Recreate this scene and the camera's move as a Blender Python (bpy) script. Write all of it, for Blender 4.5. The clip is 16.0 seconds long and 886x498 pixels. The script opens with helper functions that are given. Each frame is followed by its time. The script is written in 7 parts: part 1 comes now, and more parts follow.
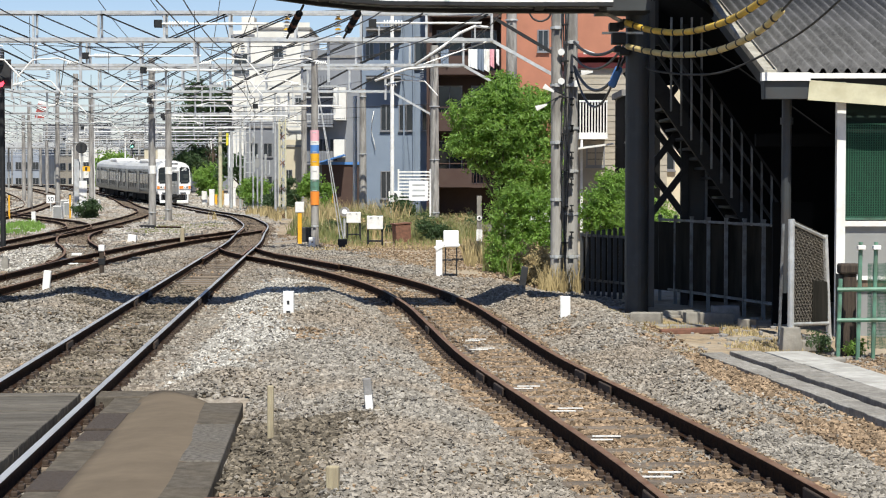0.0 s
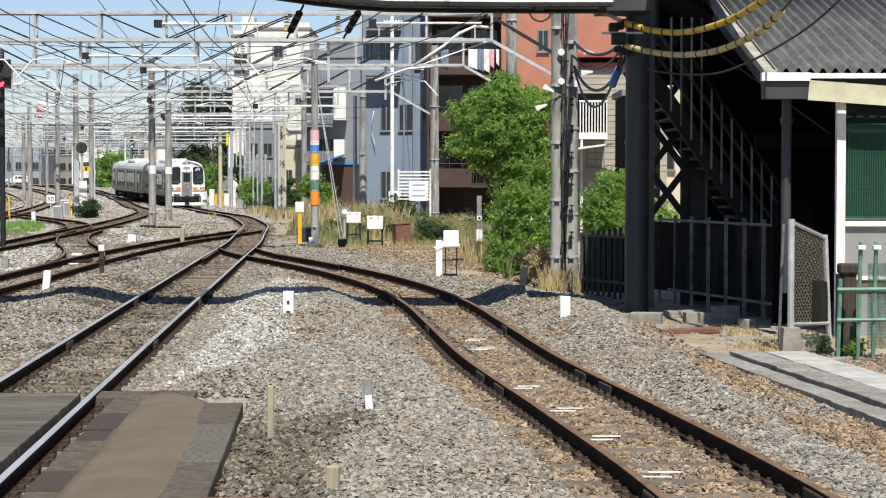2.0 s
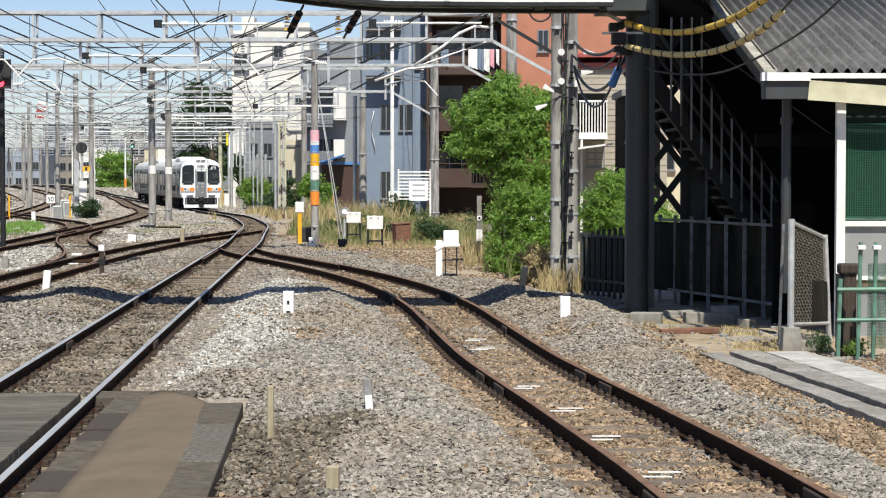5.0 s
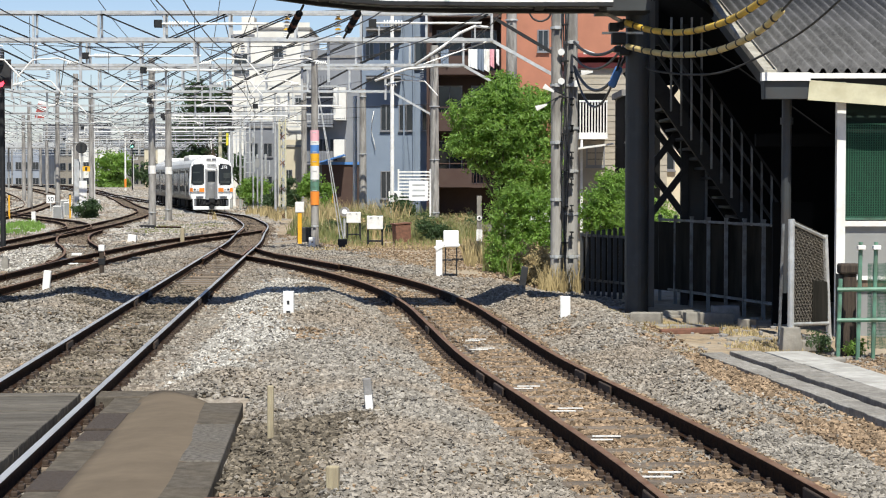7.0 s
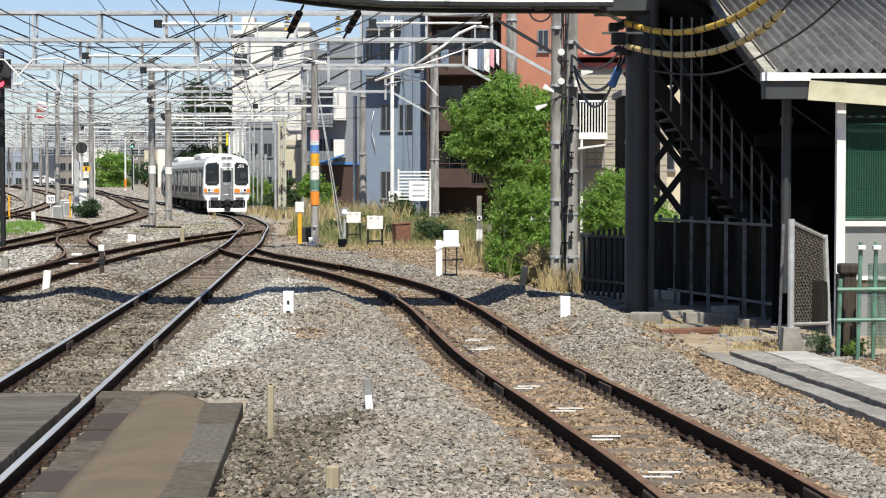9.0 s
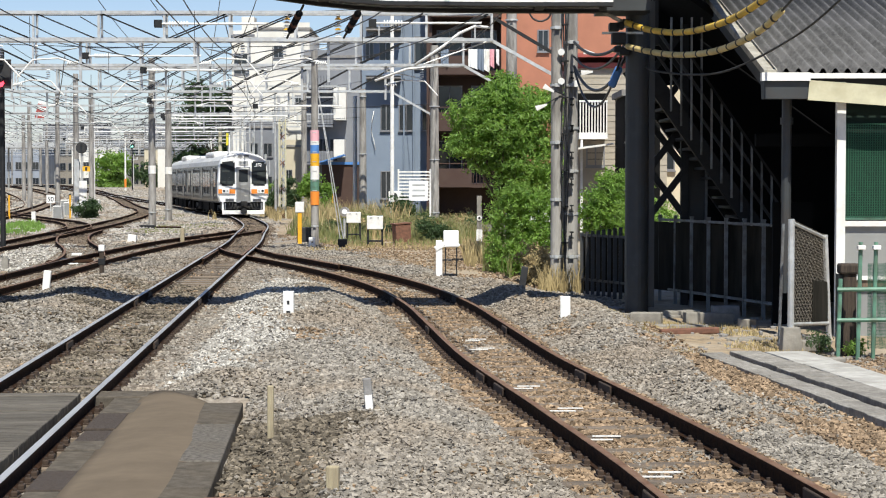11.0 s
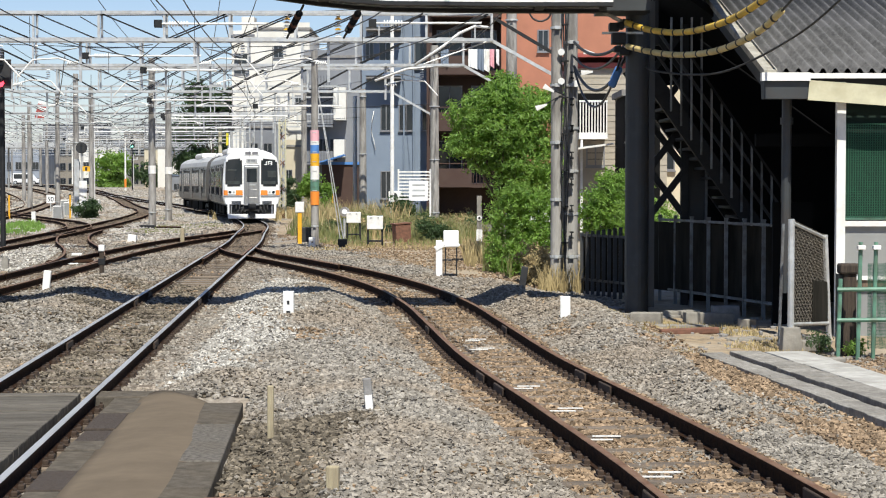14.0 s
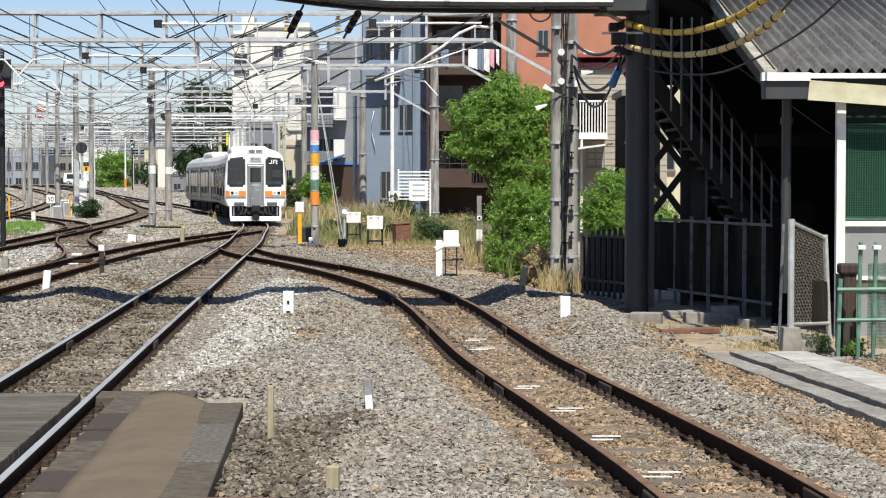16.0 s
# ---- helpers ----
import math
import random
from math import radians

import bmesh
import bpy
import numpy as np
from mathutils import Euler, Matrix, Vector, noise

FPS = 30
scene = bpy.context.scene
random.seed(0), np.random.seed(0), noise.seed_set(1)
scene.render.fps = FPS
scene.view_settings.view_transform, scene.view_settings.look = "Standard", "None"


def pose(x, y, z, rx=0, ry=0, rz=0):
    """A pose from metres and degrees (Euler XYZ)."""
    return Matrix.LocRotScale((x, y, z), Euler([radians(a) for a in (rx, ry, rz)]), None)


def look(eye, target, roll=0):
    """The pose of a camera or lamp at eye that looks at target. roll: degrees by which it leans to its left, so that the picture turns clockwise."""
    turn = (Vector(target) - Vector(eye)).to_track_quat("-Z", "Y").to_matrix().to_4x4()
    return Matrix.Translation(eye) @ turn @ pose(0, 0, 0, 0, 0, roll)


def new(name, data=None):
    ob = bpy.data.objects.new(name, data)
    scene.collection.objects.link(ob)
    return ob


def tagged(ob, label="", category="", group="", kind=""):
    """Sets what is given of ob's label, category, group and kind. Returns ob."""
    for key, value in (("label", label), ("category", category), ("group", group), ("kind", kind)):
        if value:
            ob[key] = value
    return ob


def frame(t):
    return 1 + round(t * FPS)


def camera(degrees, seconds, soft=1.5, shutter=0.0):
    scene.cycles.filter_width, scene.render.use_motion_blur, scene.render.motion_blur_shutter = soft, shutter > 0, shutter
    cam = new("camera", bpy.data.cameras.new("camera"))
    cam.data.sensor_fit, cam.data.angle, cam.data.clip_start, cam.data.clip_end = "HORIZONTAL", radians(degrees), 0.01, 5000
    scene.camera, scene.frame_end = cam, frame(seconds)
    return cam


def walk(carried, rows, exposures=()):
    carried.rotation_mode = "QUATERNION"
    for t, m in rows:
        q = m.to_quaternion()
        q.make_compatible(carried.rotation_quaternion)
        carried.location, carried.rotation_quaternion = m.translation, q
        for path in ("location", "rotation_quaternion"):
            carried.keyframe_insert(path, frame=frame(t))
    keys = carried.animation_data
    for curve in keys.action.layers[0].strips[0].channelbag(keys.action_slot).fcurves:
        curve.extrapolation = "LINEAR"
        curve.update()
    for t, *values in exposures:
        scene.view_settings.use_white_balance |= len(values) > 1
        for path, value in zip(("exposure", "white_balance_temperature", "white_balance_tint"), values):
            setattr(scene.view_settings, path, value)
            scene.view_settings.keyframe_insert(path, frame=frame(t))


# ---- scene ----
cam = camera(26.74, 16.0, soft=1.1)
STAND = pose(0, 0, 2.1, 90 - 2.1, 0, 0)
walk(cam, [(0, STAND), (16, STAND)], exposures=[(0, 0.4, 6480, 6), (16, 0.4, 6480, 6)])

# ---- daylight: high clear sun from behind the viewer ----
SUN_UP, SUN_AZ = 56.0, 170.0          # elevation; azimuth the light comes from, clockwise from +Y
world = bpy.data.worlds.new("world")
scene.world = world
world.use_nodes = True
wn = world.node_tree.nodes
sky = wn.new("ShaderNodeTexSky")
sky.sky_type = "NISHITA"
sky.sun_disc = False
sky.sun_elevation, sky.sun_rotation = radians(SUN_UP), radians(SUN_AZ)
sky.altitude = 300
sky.air_density, sky.dust_density, sky.ozone_density = 1.0, 0.4, 2.6
wn["Background"].inputs["Strength"].default_value = 0.086
cool = wn.new("ShaderNodeMix")
cool.data_type, cool.blend_type = "RGBA", "MULTIPLY"
cool.inputs[0].default_value, cool.inputs[7].default_value = 1.0, (0.97, 0.945, 1.08, 1)
world.node_tree.links.new(sky.outputs[0], cool.inputs[6])
world.node_tree.links.new(cool.outputs[2], wn["Background"].inputs["Color"])
sun = new("sun", bpy.data.lights.new("sun", "SUN"))
sun.data.energy, sun.data.angle, sun.data.color = 5.2, radians(0.53), (1.0, 0.95, 0.87)
_az, _el = radians(SUN_AZ), radians(SUN_UP)
SUN_FROM = Vector((math.sin(_az) * math.cos(_el), math.cos(_az) * math.cos(_el), math.sin(_el)))
sun.matrix_basis = look(SUN_FROM * 60, (0, 0, 0))


# ---- materials ----
def mat(name, color, color2=None, rough=0.8, metal=0.0, scale=6.0, detail=6.0, bump=0.0, bscale=None, fine=0.0,
        spec=0.5, emit=None, stretch=(1, 1, 1), dirt=None, dirt_scale=0.8, dirt_amount=0.35, per_piece=0.0, island=0.0):
    """Two tones mixed by noise, with large stains, fine grain, relief, and variation from piece to piece."""
    m = bpy.data.materials.new(name)
    m.use_nodes = True
    nt = m.node_tree
    n, l = nt.nodes, nt.links
    b = n["Principled BSDF"]
    b.inputs["Roughness"].default_value = rough
    b.inputs["Metallic"].default_value = metal
    b.inputs["Specular IOR Level"].default_value = spec
    tc = n.new("ShaderNodeTexCoord")
    mp = n.new("ShaderNodeMapping")
    mp.inputs["Scale"].default_value = stretch
    l.new(tc.outputs["Object"], mp.inputs[0])
    if per_piece:
        shift, spread = n.new("ShaderNodeVectorMath"), n.new("ShaderNodeMath")
        spread.operation, spread.inputs[1].default_value = "MULTIPLY", 90.0
        l.new(n.new("ShaderNodeObjectInfo").outputs["Random"], spread.inputs[0])
        l.new(tc.outputs["Object"], shift.inputs[0])
        l.new(spread.outputs[0], shift.inputs[1])
        l.new(shift.outputs[0], mp.inputs[0])

    def tex(sc, det=detail):
        t = n.new("ShaderNodeTexNoise")
        t.inputs["Scale"].default_value = sc
        t.inputs["Detail"].default_value = det
        t.inputs["Roughness"].default_value = 0.62
        l.new(mp.outputs[0], t.inputs["Vector"])
        return t.outputs[0]

    def ramp(src, lo, hi):
        r = n.new("ShaderNodeMapRange")
        r.inputs["From Min"].default_value, r.inputs["From Max"].default_value = lo, hi
        l.new(src, r.inputs[0])
        return r.outputs[0]

    def blend(fac, a, c, mode="MIX"):
        x = n.new("ShaderNodeMix")
        x.data_type, x.blend_type = "RGBA", mode
        if isinstance(fac, float):
            x.inputs[0].default_value = fac
        else:
            l.new(fac, x.inputs[0])
        for k, val in ((6, a), (7, c)):
            if isinstance(val, tuple):
                x.inputs[k].default_value = (*val, 1)
            else:
                l.new(val, x.inputs[k])
        return x.outputs[2]

    c2 = color2 or tuple(v * 0.7 for v in color)
    col = blend(ramp(tex(scale), 0.35, 0.65), color, c2)
    if dirt:
        amt = n.new("ShaderNodeMath")
        amt.operation = "MULTIPLY"
        amt.inputs[1].default_value = dirt_amount
        l.new(ramp(tex(dirt_scale), 0.45, 0.62), amt.inputs[0])
        col = blend(amt.outputs[0], col, dirt)
    if per_piece or island:
        if per_piece:
            src = n.new("ShaderNodeObjectInfo").outputs["Random"]
        else:
            src = n.new("ShaderNodeNewGeometry").outputs["Random Per Island"]
        k = per_piece or island
        r = n.new("ShaderNodeMapRange")
        r.inputs["To Min"].default_value, r.inputs["To Max"].default_value = 1 - k, 1 + k
        l.new(src, r.inputs[0])
        g = n.new("ShaderNodeCombineColor")
        for i in range(3):
            l.new(r.outputs[0], g.inputs[i])
        col = blend(1.0, col, g.outputs[0], "MULTIPLY")
    l.new(col, b.inputs["Base Color"])
    if bump:
        bp = n.new("ShaderNodeBump")
        bp.inputs["Strength"].default_value = bump
        bp.inputs["Distance"].default_value = 0.02
        l.new(tex(bscale or scale * 5), bp.inputs["Height"])
        l.new(bp.outputs[0], b.inputs["Normal"])
    if emit:
        b.inputs["Emission Color"].default_value = (*emit[0], 1)
        b.inputs["Emission Strength"].default_value = emit[1]
    return m


M = {}
M["ballast"] = mat("ballast", (0.33, 0.303, 0.265), (0.14, 0.127, 0.11), 0.95, scale=16, detail=8, bump=1.0, bscale=22,
                   dirt=(0.30, 0.21, 0.12), dirt_scale=0.22, dirt_amount=0.6, spec=0.2)
M["stone"] = mat("stone", (0.32, 0.29, 0.248), (0.155, 0.14, 0.118), 0.9, scale=9, island=0.36, spec=0.25,
                 dirt=(0.24, 0.185, 0.13), dirt_scale=0.25, dirt_amount=0.5)
M["stone_brown"] = mat("stone_brown", (0.30, 0.215, 0.138), (0.15, 0.107, 0.069), 0.9, scale=9, island=0.5, spec=0.2)
M["rail_side"] = mat("rail_side", (0.042, 0.021, 0.011), (0.018, 0.010, 0.006), 0.95, 0.0, spec=0.12, scale=12, bump=0.3)
M["rail_head"] = mat("rail_head", (0.60, 0.585, 0.56), (0.46, 0.44, 0.415), 0.42, 0.6, scale=3, stretch=(1, 0.1, 1))
M["rail_rust"] = mat("rail_rust", (0.13, 0.068, 0.038), (0.21, 0.13, 0.08), 0.62, 0.1, spec=0.3, scale=5)
M["sleeper"] = mat("sleeper", (0.20, 0.155, 0.115), (0.10, 0.08, 0.06), 0.9, scale=9, stretch=(0.3, 3, 1), bump=0.4, per_piece=0.3)
M["steel_clip"] = mat("steel_clip", (0.06, 0.037, 0.024), (0.03, 0.02, 0.014), 0.9, 0.0, scale=20)
M["side_glass"] = mat("side_glass", (0.07, 0.075, 0.078), (0.10, 0.09, 0.11), 0.12, scale=1)
M["concrete"] = mat("concrete", (0.28, 0.26, 0.225), (0.18, 0.165, 0.14), 0.9, scale=5, bump=0.3, dirt=(0.16, 0.14, 0.12), dirt_scale=1.4)
M["concrete_dark"] = mat("concrete_dark", (0.27, 0.26, 0.25), (0.19, 0.18, 0.17), 0.9, scale=6, bump=0.3, dirt=(0.10, 0.09, 0.08))
M["pole"] = mat("pole_concrete", (0.36, 0.345, 0.32), (0.25, 0.237, 0.218), 0.9, scale=3, stretch=(2, 2, 0.4), bump=0.15,
                dirt=(0.09, 0.08, 0.072), dirt_scale=2.2, dirt_amount=0.65)
M["galv"] = mat("galvanised", (0.62, 0.63, 0.62), (0.46, 0.47, 0.47), 0.5, 0.5, scale=5, dirt=(0.25, 0.18, 0.12), dirt_scale=2, dirt_amount=0.25)
M["steel_dark"] = mat("steel_dark", (0.02, 0.021, 0.022), (0.012, 0.012, 0.013), 0.6, 0.3, scale=6)
M["grey_paint"] = mat("grey_paint", (0.038, 0.042, 0.044), (0.025, 0.028, 0.03), 0.55, 0.0, scale=4, dirt=(0.07, 0.055, 0.045), dirt_scale=2)
M["fence_grey"] = mat("fence_grey", (0.27, 0.285, 0.29), (0.19, 0.20, 0.205), 0.55, 0.2, scale=6, dirt=(0.14, 0.09, 0.06), dirt_scale=3)
M["white"] = mat("white_paint", (0.80, 0.79, 0.76), (0.70, 0.69, 0.66), 0.6, scale=4, dirt=(0.45, 0.41, 0.34), dirt_scale=2, dirt_amount=0.3)
M["white_clean"] = mat("white_enamel", (0.82, 0.82, 0.81), (0.76, 0.76, 0.76), 0.35, scale=3)
M["cream"] = mat("cream_paint", (0.56, 0.53, 0.37), (0.44, 0.41, 0.28), 0.6, scale=3, dirt=(0.38, 0.33, 0.2), dirt_scale=2.5)
M["black"] = mat("black", (0.018, 0.018, 0.02), (0.03, 0.03, 0.03), 0.6, scale=5)
M["rubber"] = mat("rubber", (0.03, 0.03, 0.032), (0.02, 0.02, 0.02), 0.7, scale=10)
M["wire"] = mat("wire", (0.05, 0.052, 0.055), (0.03, 0.03, 0.032), 0.5, 0.4, scale=5)
M["yellow"] = mat("yellow_tube", (0.72, 0.47, 0.05), (0.55, 0.36, 0.05), 0.5, scale=5, dirt=(0.35, 0.25, 0.08), dirt_scale=4)
M["yellow_old"] = mat("yellow_faded", (0.62, 0.49, 0.22), (0.50, 0.39, 0.16), 0.55, scale=5, dirt=(0.35, 0.26, 0.1), dirt_scale=4)
M["yellow_paint"] = mat("yellow_paint", (0.80, 0.42, 0.02), (0.65, 0.34, 0.02), 0.5, scale=5)
M["orange"] = mat("orange", (0.80, 0.25, 0.03), (0.7, 0.22, 0.03), 0.5, scale=5)
M["red"] = mat("red", (0.36, 0.08, 0.065), (0.28, 0.06, 0.05), 0.5, scale=5)
M["rust"] = mat("rust", (0.19, 0.088, 0.055), (0.11, 0.052, 0.034), 0.85, scale=9, bump=0.3)
M["blue"] = mat("blue", (0.09, 0.24, 0.55), (0.07, 0.19, 0.46), 0.5, scale=5)
M["green"] = mat("green_paint", (0.12, 0.25, 0.175), (0.075, 0.165, 0.115), 0.45, scale=5, dirt=(0.10, 0.10, 0.06), dirt_scale=5)
# near-black green for the dark behind the netting; strands have their own colour
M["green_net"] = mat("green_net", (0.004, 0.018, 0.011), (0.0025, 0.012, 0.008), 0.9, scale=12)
M["pink"] = mat("pink", (0.75, 0.40, 0.45), (0.7, 0.38, 0.42), 0.5, scale=8)
M["wood_old"] = mat("wood_old", (0.20, 0.145, 0.10), (0.10, 0.07, 0.05), 0.9, scale=8, stretch=(4, 4, 0.4), bump=0.5)
M["wood_pale"] = mat("wood_pale", (0.40, 0.34, 0.22), (0.28, 0.23, 0.15), 0.9, scale=8, stretch=(4, 4, 0.4), bump=0.4)
M["sand"] = mat("sand", (0.15, 0.118, 0.085), (0.125, 0.099, 0.071), 0.97, spec=0.08, scale=2.2, bump=0.03, bscale=90, dirt=(0.085, 0.068, 0.05), dirt_scale=1.3, dirt_amount=0.35)
M["asphalt_slab"] = mat("asphalt_slab", (0.125, 0.108, 0.087), (0.065, 0.056, 0.045), 0.97, spec=0.08, scale=8, bump=0.5, bscale=70, dirt=(0.11, 0.088, 0.062), dirt_scale=1.3)
M["plank"] = mat("plank", (0.145, 0.13, 0.109), (0.06, 0.052, 0.042), 0.95, spec=0.2, scale=6, stretch=(0.4, 5, 1), bump=0.4, per_piece=0.2)
M["slate"] = mat("corrugated_roof", (0.105, 0.102, 0.1), (0.05, 0.049, 0.048), 0.9, scale=14, stretch=(2, 0.5, 1), bump=0.25, bscale=40,
                 dirt=(0.15, 0.145, 0.145), dirt_scale=1.6, dirt_amount=0.6)
M["bluewall"] = mat("blue_grey_render", (0.20, 0.247, 0.315), (0.17, 0.211, 0.273), 0.85, scale=0.8, bump=0.1, dirt=(0.16, 0.20, 0.26), dirt_scale=0.25)
M["brickred"] = mat("terracotta_tile", (0.40, 0.162, 0.098), (0.335, 0.138, 0.083), 0.7, scale=1.0, dirt=(0.33, 0.13, 0.08), dirt_scale=0.3)
# brown tile, darkened further to carry the shadow over the balconies
M["brown"] = mat("brown_tile_shaded", (0.06, 0.034, 0.025), (0.05, 0.025, 0.018), 0.7, scale=1.5)
M["white_wall"] = mat("white_wall", (0.70, 0.68, 0.62), (0.60, 0.58, 0.53), 0.85, scale=0.7, dirt=(0.60, 0.57, 0.50), dirt_scale=0.35)
M["cream_wall"] = mat("cream_wall", (0.58, 0.51, 0.38), (0.50, 0.44, 0.32), 0.85, scale=0.7, dirt=(0.50, 0.44, 0.33), dirt_scale=0.3)
M["grey_wall"] = mat("grey_wall", (0.22, 0.23, 0.25), (0.17, 0.18, 0.20), 0.85, scale=0.7, dirt=(0.2, 0.205, 0.21), dirt_scale=0.3)
# dark timber walls, and near-black painted in for deep shade under cover
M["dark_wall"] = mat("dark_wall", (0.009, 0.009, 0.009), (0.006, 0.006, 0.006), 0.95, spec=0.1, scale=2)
M["glass_dark"] = mat("window_glass", (0.02, 0.025, 0.03), (0.03, 0.035, 0.04), 0.06, scale=1)
M["alu"] = mat("window_frame", (0.24, 0.24, 0.25), (0.19, 0.19, 0.2), 0.5, 0.3, scale=3)
M["stainless"] = mat("stainless", (0.25, 0.243, 0.232), (0.19, 0.184, 0.175), 0.36, 0.85, scale=2, stretch=(0.4, 2, 4), dirt=(0.3, 0.25, 0.2), dirt_scale=0.8, dirt_amount=0.25)
# wall colour with the blue-grey haze of distance painted in
M["haze_wall"] = mat("haze_tinted_wall", (0.27, 0.30, 0.35), (0.19, 0.215, 0.25), 0.85, scale=0.25, stretch=(3, 3, 0.3), dirt=(0.2, 0.22, 0.24), dirt_scale=0.12)
M["stone_bed"] = mat("stone_bed", (0.20, 0.155, 0.115), (0.095, 0.075, 0.056), 0.9, scale=5, island=0.3, spec=0.2)
M["cover_pale"] = mat("pale_slab", (0.46, 0.445, 0.41), (0.34, 0.325, 0.295), 0.95, scale=3, bump=0.3, per_piece=0.06, dirt=(0.2, 0.185, 0.16), dirt_scale=0.8, dirt_amount=0.5)
M["gangway"] = mat("gangway_steel", (0.50, 0.49, 0.47), (0.40, 0.39, 0.37), 0.38, 0.8, scale=2, stretch=(3, 1, 0.4))
M["cab_dark"] = mat("cab_interior", (0.035, 0.045, 0.045), (0.018, 0.022, 0.022), 0.7, scale=3)
M["lamp_glass"] = mat("lamp_glass", (0.42, 0.43, 0.43), (0.34, 0.35, 0.35), 0.12, scale=3)
M["lemon"] = mat("lemon_paint", (0.75, 0.66, 0.05), (0.62, 0.54, 0.04), 0.5, scale=5)
M["wood_dark"] = mat("timber_tarred", (0.07, 0.05, 0.036), (0.03, 0.022, 0.016), 0.92, scale=8, stretch=(4, 4, 0.4), bump=0.6)
M["train_roof"] = mat("train_roof", (0.52, 0.52, 0.51), (0.40, 0.40, 0.39), 0.6, scale=2)


def leafy(name, color, color2, glow):
    """Leaves: a glossy top and light passing through the blade."""
    m = mat(name, color, color2, 0.5, scale=1.6, island=0.35, spec=0.35)
    nt = m.node_tree
    b, out = nt.nodes["Principled BSDF"], nt.nodes["Material Output"]
    tr, mx = nt.nodes.new("ShaderNodeBsdfTranslucent"), nt.nodes.new("ShaderNodeMixShader")
    tr.inputs[0].default_value = (*glow, 1)
    mx.inputs[0].default_value = 0.42
    nt.links.new(b.outputs[0], mx.inputs[1])
    nt.links.new(tr.outputs[0], mx.inputs[2])
    nt.links.new(mx.outputs[0], out.inputs[0])
    return m


M["leaf"] = leafy("leaf", (0.24, 0.37, 0.08), (0.105, 0.195, 0.043), (0.34, 0.51, 0.085))
M["leaf_dark"] = leafy("leaf_dark", (0.075, 0.12, 0.05), (0.045, 0.08, 0.035), (0.10, 0.16, 0.055))
M["grass"] = leafy("grass", (0.15, 0.20, 0.06), (0.26, 0.23, 0.11), (0.26, 0.30, 0.10))
M["grass_fresh"] = leafy("grass_fresh", (0.20, 0.35, 0.07), (0.15, 0.26, 0.06), (0.32, 0.46, 0.09))
M["stone_pale"] = mat("stone_pale", (0.44, 0.413, 0.37), (0.30, 0.28, 0.245), 0.9, scale=4, island=0.22, spec=0.2,
                      dirt=(0.30, 0.22, 0.14), dirt_scale=0.15, dirt_amount=0.6)
M["dry_grass"] = mat("dry_grass", (0.36, 0.29, 0.15), (0.26, 0.20, 0.10), 0.85, scale=0.7, island=0.4, spec=0.2)
M["bark"] = mat("bark", (0.12, 0.09, 0.065), (0.07, 0.05, 0.035), 0.95, scale=6, bump=0.6)
M["porcelain"] = mat("porcelain", (0.75, 0.75, 0.72), (0.68, 0.68, 0.66), 0.25, scale=4)
M["red_lamp"] = mat("red_lamp", (0.5, 0.01, 0.02), (0.5, 0.01, 0.02), 0.3, emit=((1.0, 0.05, 0.08), 3.0))
M["green_lamp"] = mat("green_lamp", (0.05, 0.5, 0.4), (0.05, 0.5, 0.4), 0.3, emit=((0.25, 1.0, 0.8), 3.0))
M["pale_grey"] = mat("pale_grey_panel", (0.26, 0.265, 0.258), (0.20, 0.204, 0.20), 0.6, scale=3, dirt=(0.3, 0.29, 0.26), dirt_scale=1.5)
M["net_green"] = mat("net_strand", (0.016, 0.095, 0.05), (0.01, 0.06, 0.032), 0.7, scale=8)
M["stone_dark"] = mat("stone_dark", (0.19, 0.16, 0.12), (0.07, 0.058, 0.043), 0.9, scale=9, island=0.6, spec=0.2)
M["stone_white"] = mat("stone_white", (0.46, 0.435, 0.39), (0.235, 0.218, 0.19), 0.9, scale=9, island=0.45, spec=0.2)
M["cover"] = mat("trough_cover", (0.30, 0.28, 0.247), (0.18, 0.167, 0.145), 0.95, scale=6, bump=0.4, per_piece=0.1, dirt=(0.14, 0.125, 0.105), dirt_scale=1.2, dirt_amount=0.6)
M["beige_wall"] = mat("beige_wall", (0.42, 0.375, 0.30), (0.34, 0.30, 0.24), 0.85, scale=0.9, dirt=(0.25, 0.22, 0.18), dirt_scale=0.5)
M["verge"] = mat("verge_board", (0.40, 0.38, 0.32), (0.26, 0.24, 0.2), 0.8, scale=5, dirt=(0.14, 0.12, 0.1), dirt_scale=2, dirt_amount=0.7)
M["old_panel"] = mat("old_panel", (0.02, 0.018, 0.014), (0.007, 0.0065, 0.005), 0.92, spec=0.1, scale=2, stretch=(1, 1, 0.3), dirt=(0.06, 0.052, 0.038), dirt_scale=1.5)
# darker copy of fence_grey, with the shade under the stair in its colour
M["fence_dark"] = mat("fence_dark", (0.20, 0.21, 0.215), (0.12, 0.126, 0.13), 0.6, 0.1, scale=6, dirt=(0.07, 0.05, 0.035), dirt_scale=3, dirt_amount=0.5)
M["mesh_wire"] = mat("mesh_wire", (0.20, 0.18, 0.145), (0.13, 0.115, 0.09), 0.7, 0.2, scale=8)
M["gravel_slab"] = mat("gravel_slab", (0.19, 0.172, 0.15), (0.08, 0.071, 0.06), 0.97, spec=0.1, scale=24, bump=0.9, bscale=60, dirt=(0.12, 0.10, 0.075), dirt_scale=1.6)
M["earth"] = mat("earth", (0.36, 0.275, 0.175), (0.19, 0.145, 0.095), 0.95, scale=7, bump=0.9, bscale=26, dirt=(0.40, 0.35, 0.28), dirt_scale=0.5, dirt_amount=0.5)


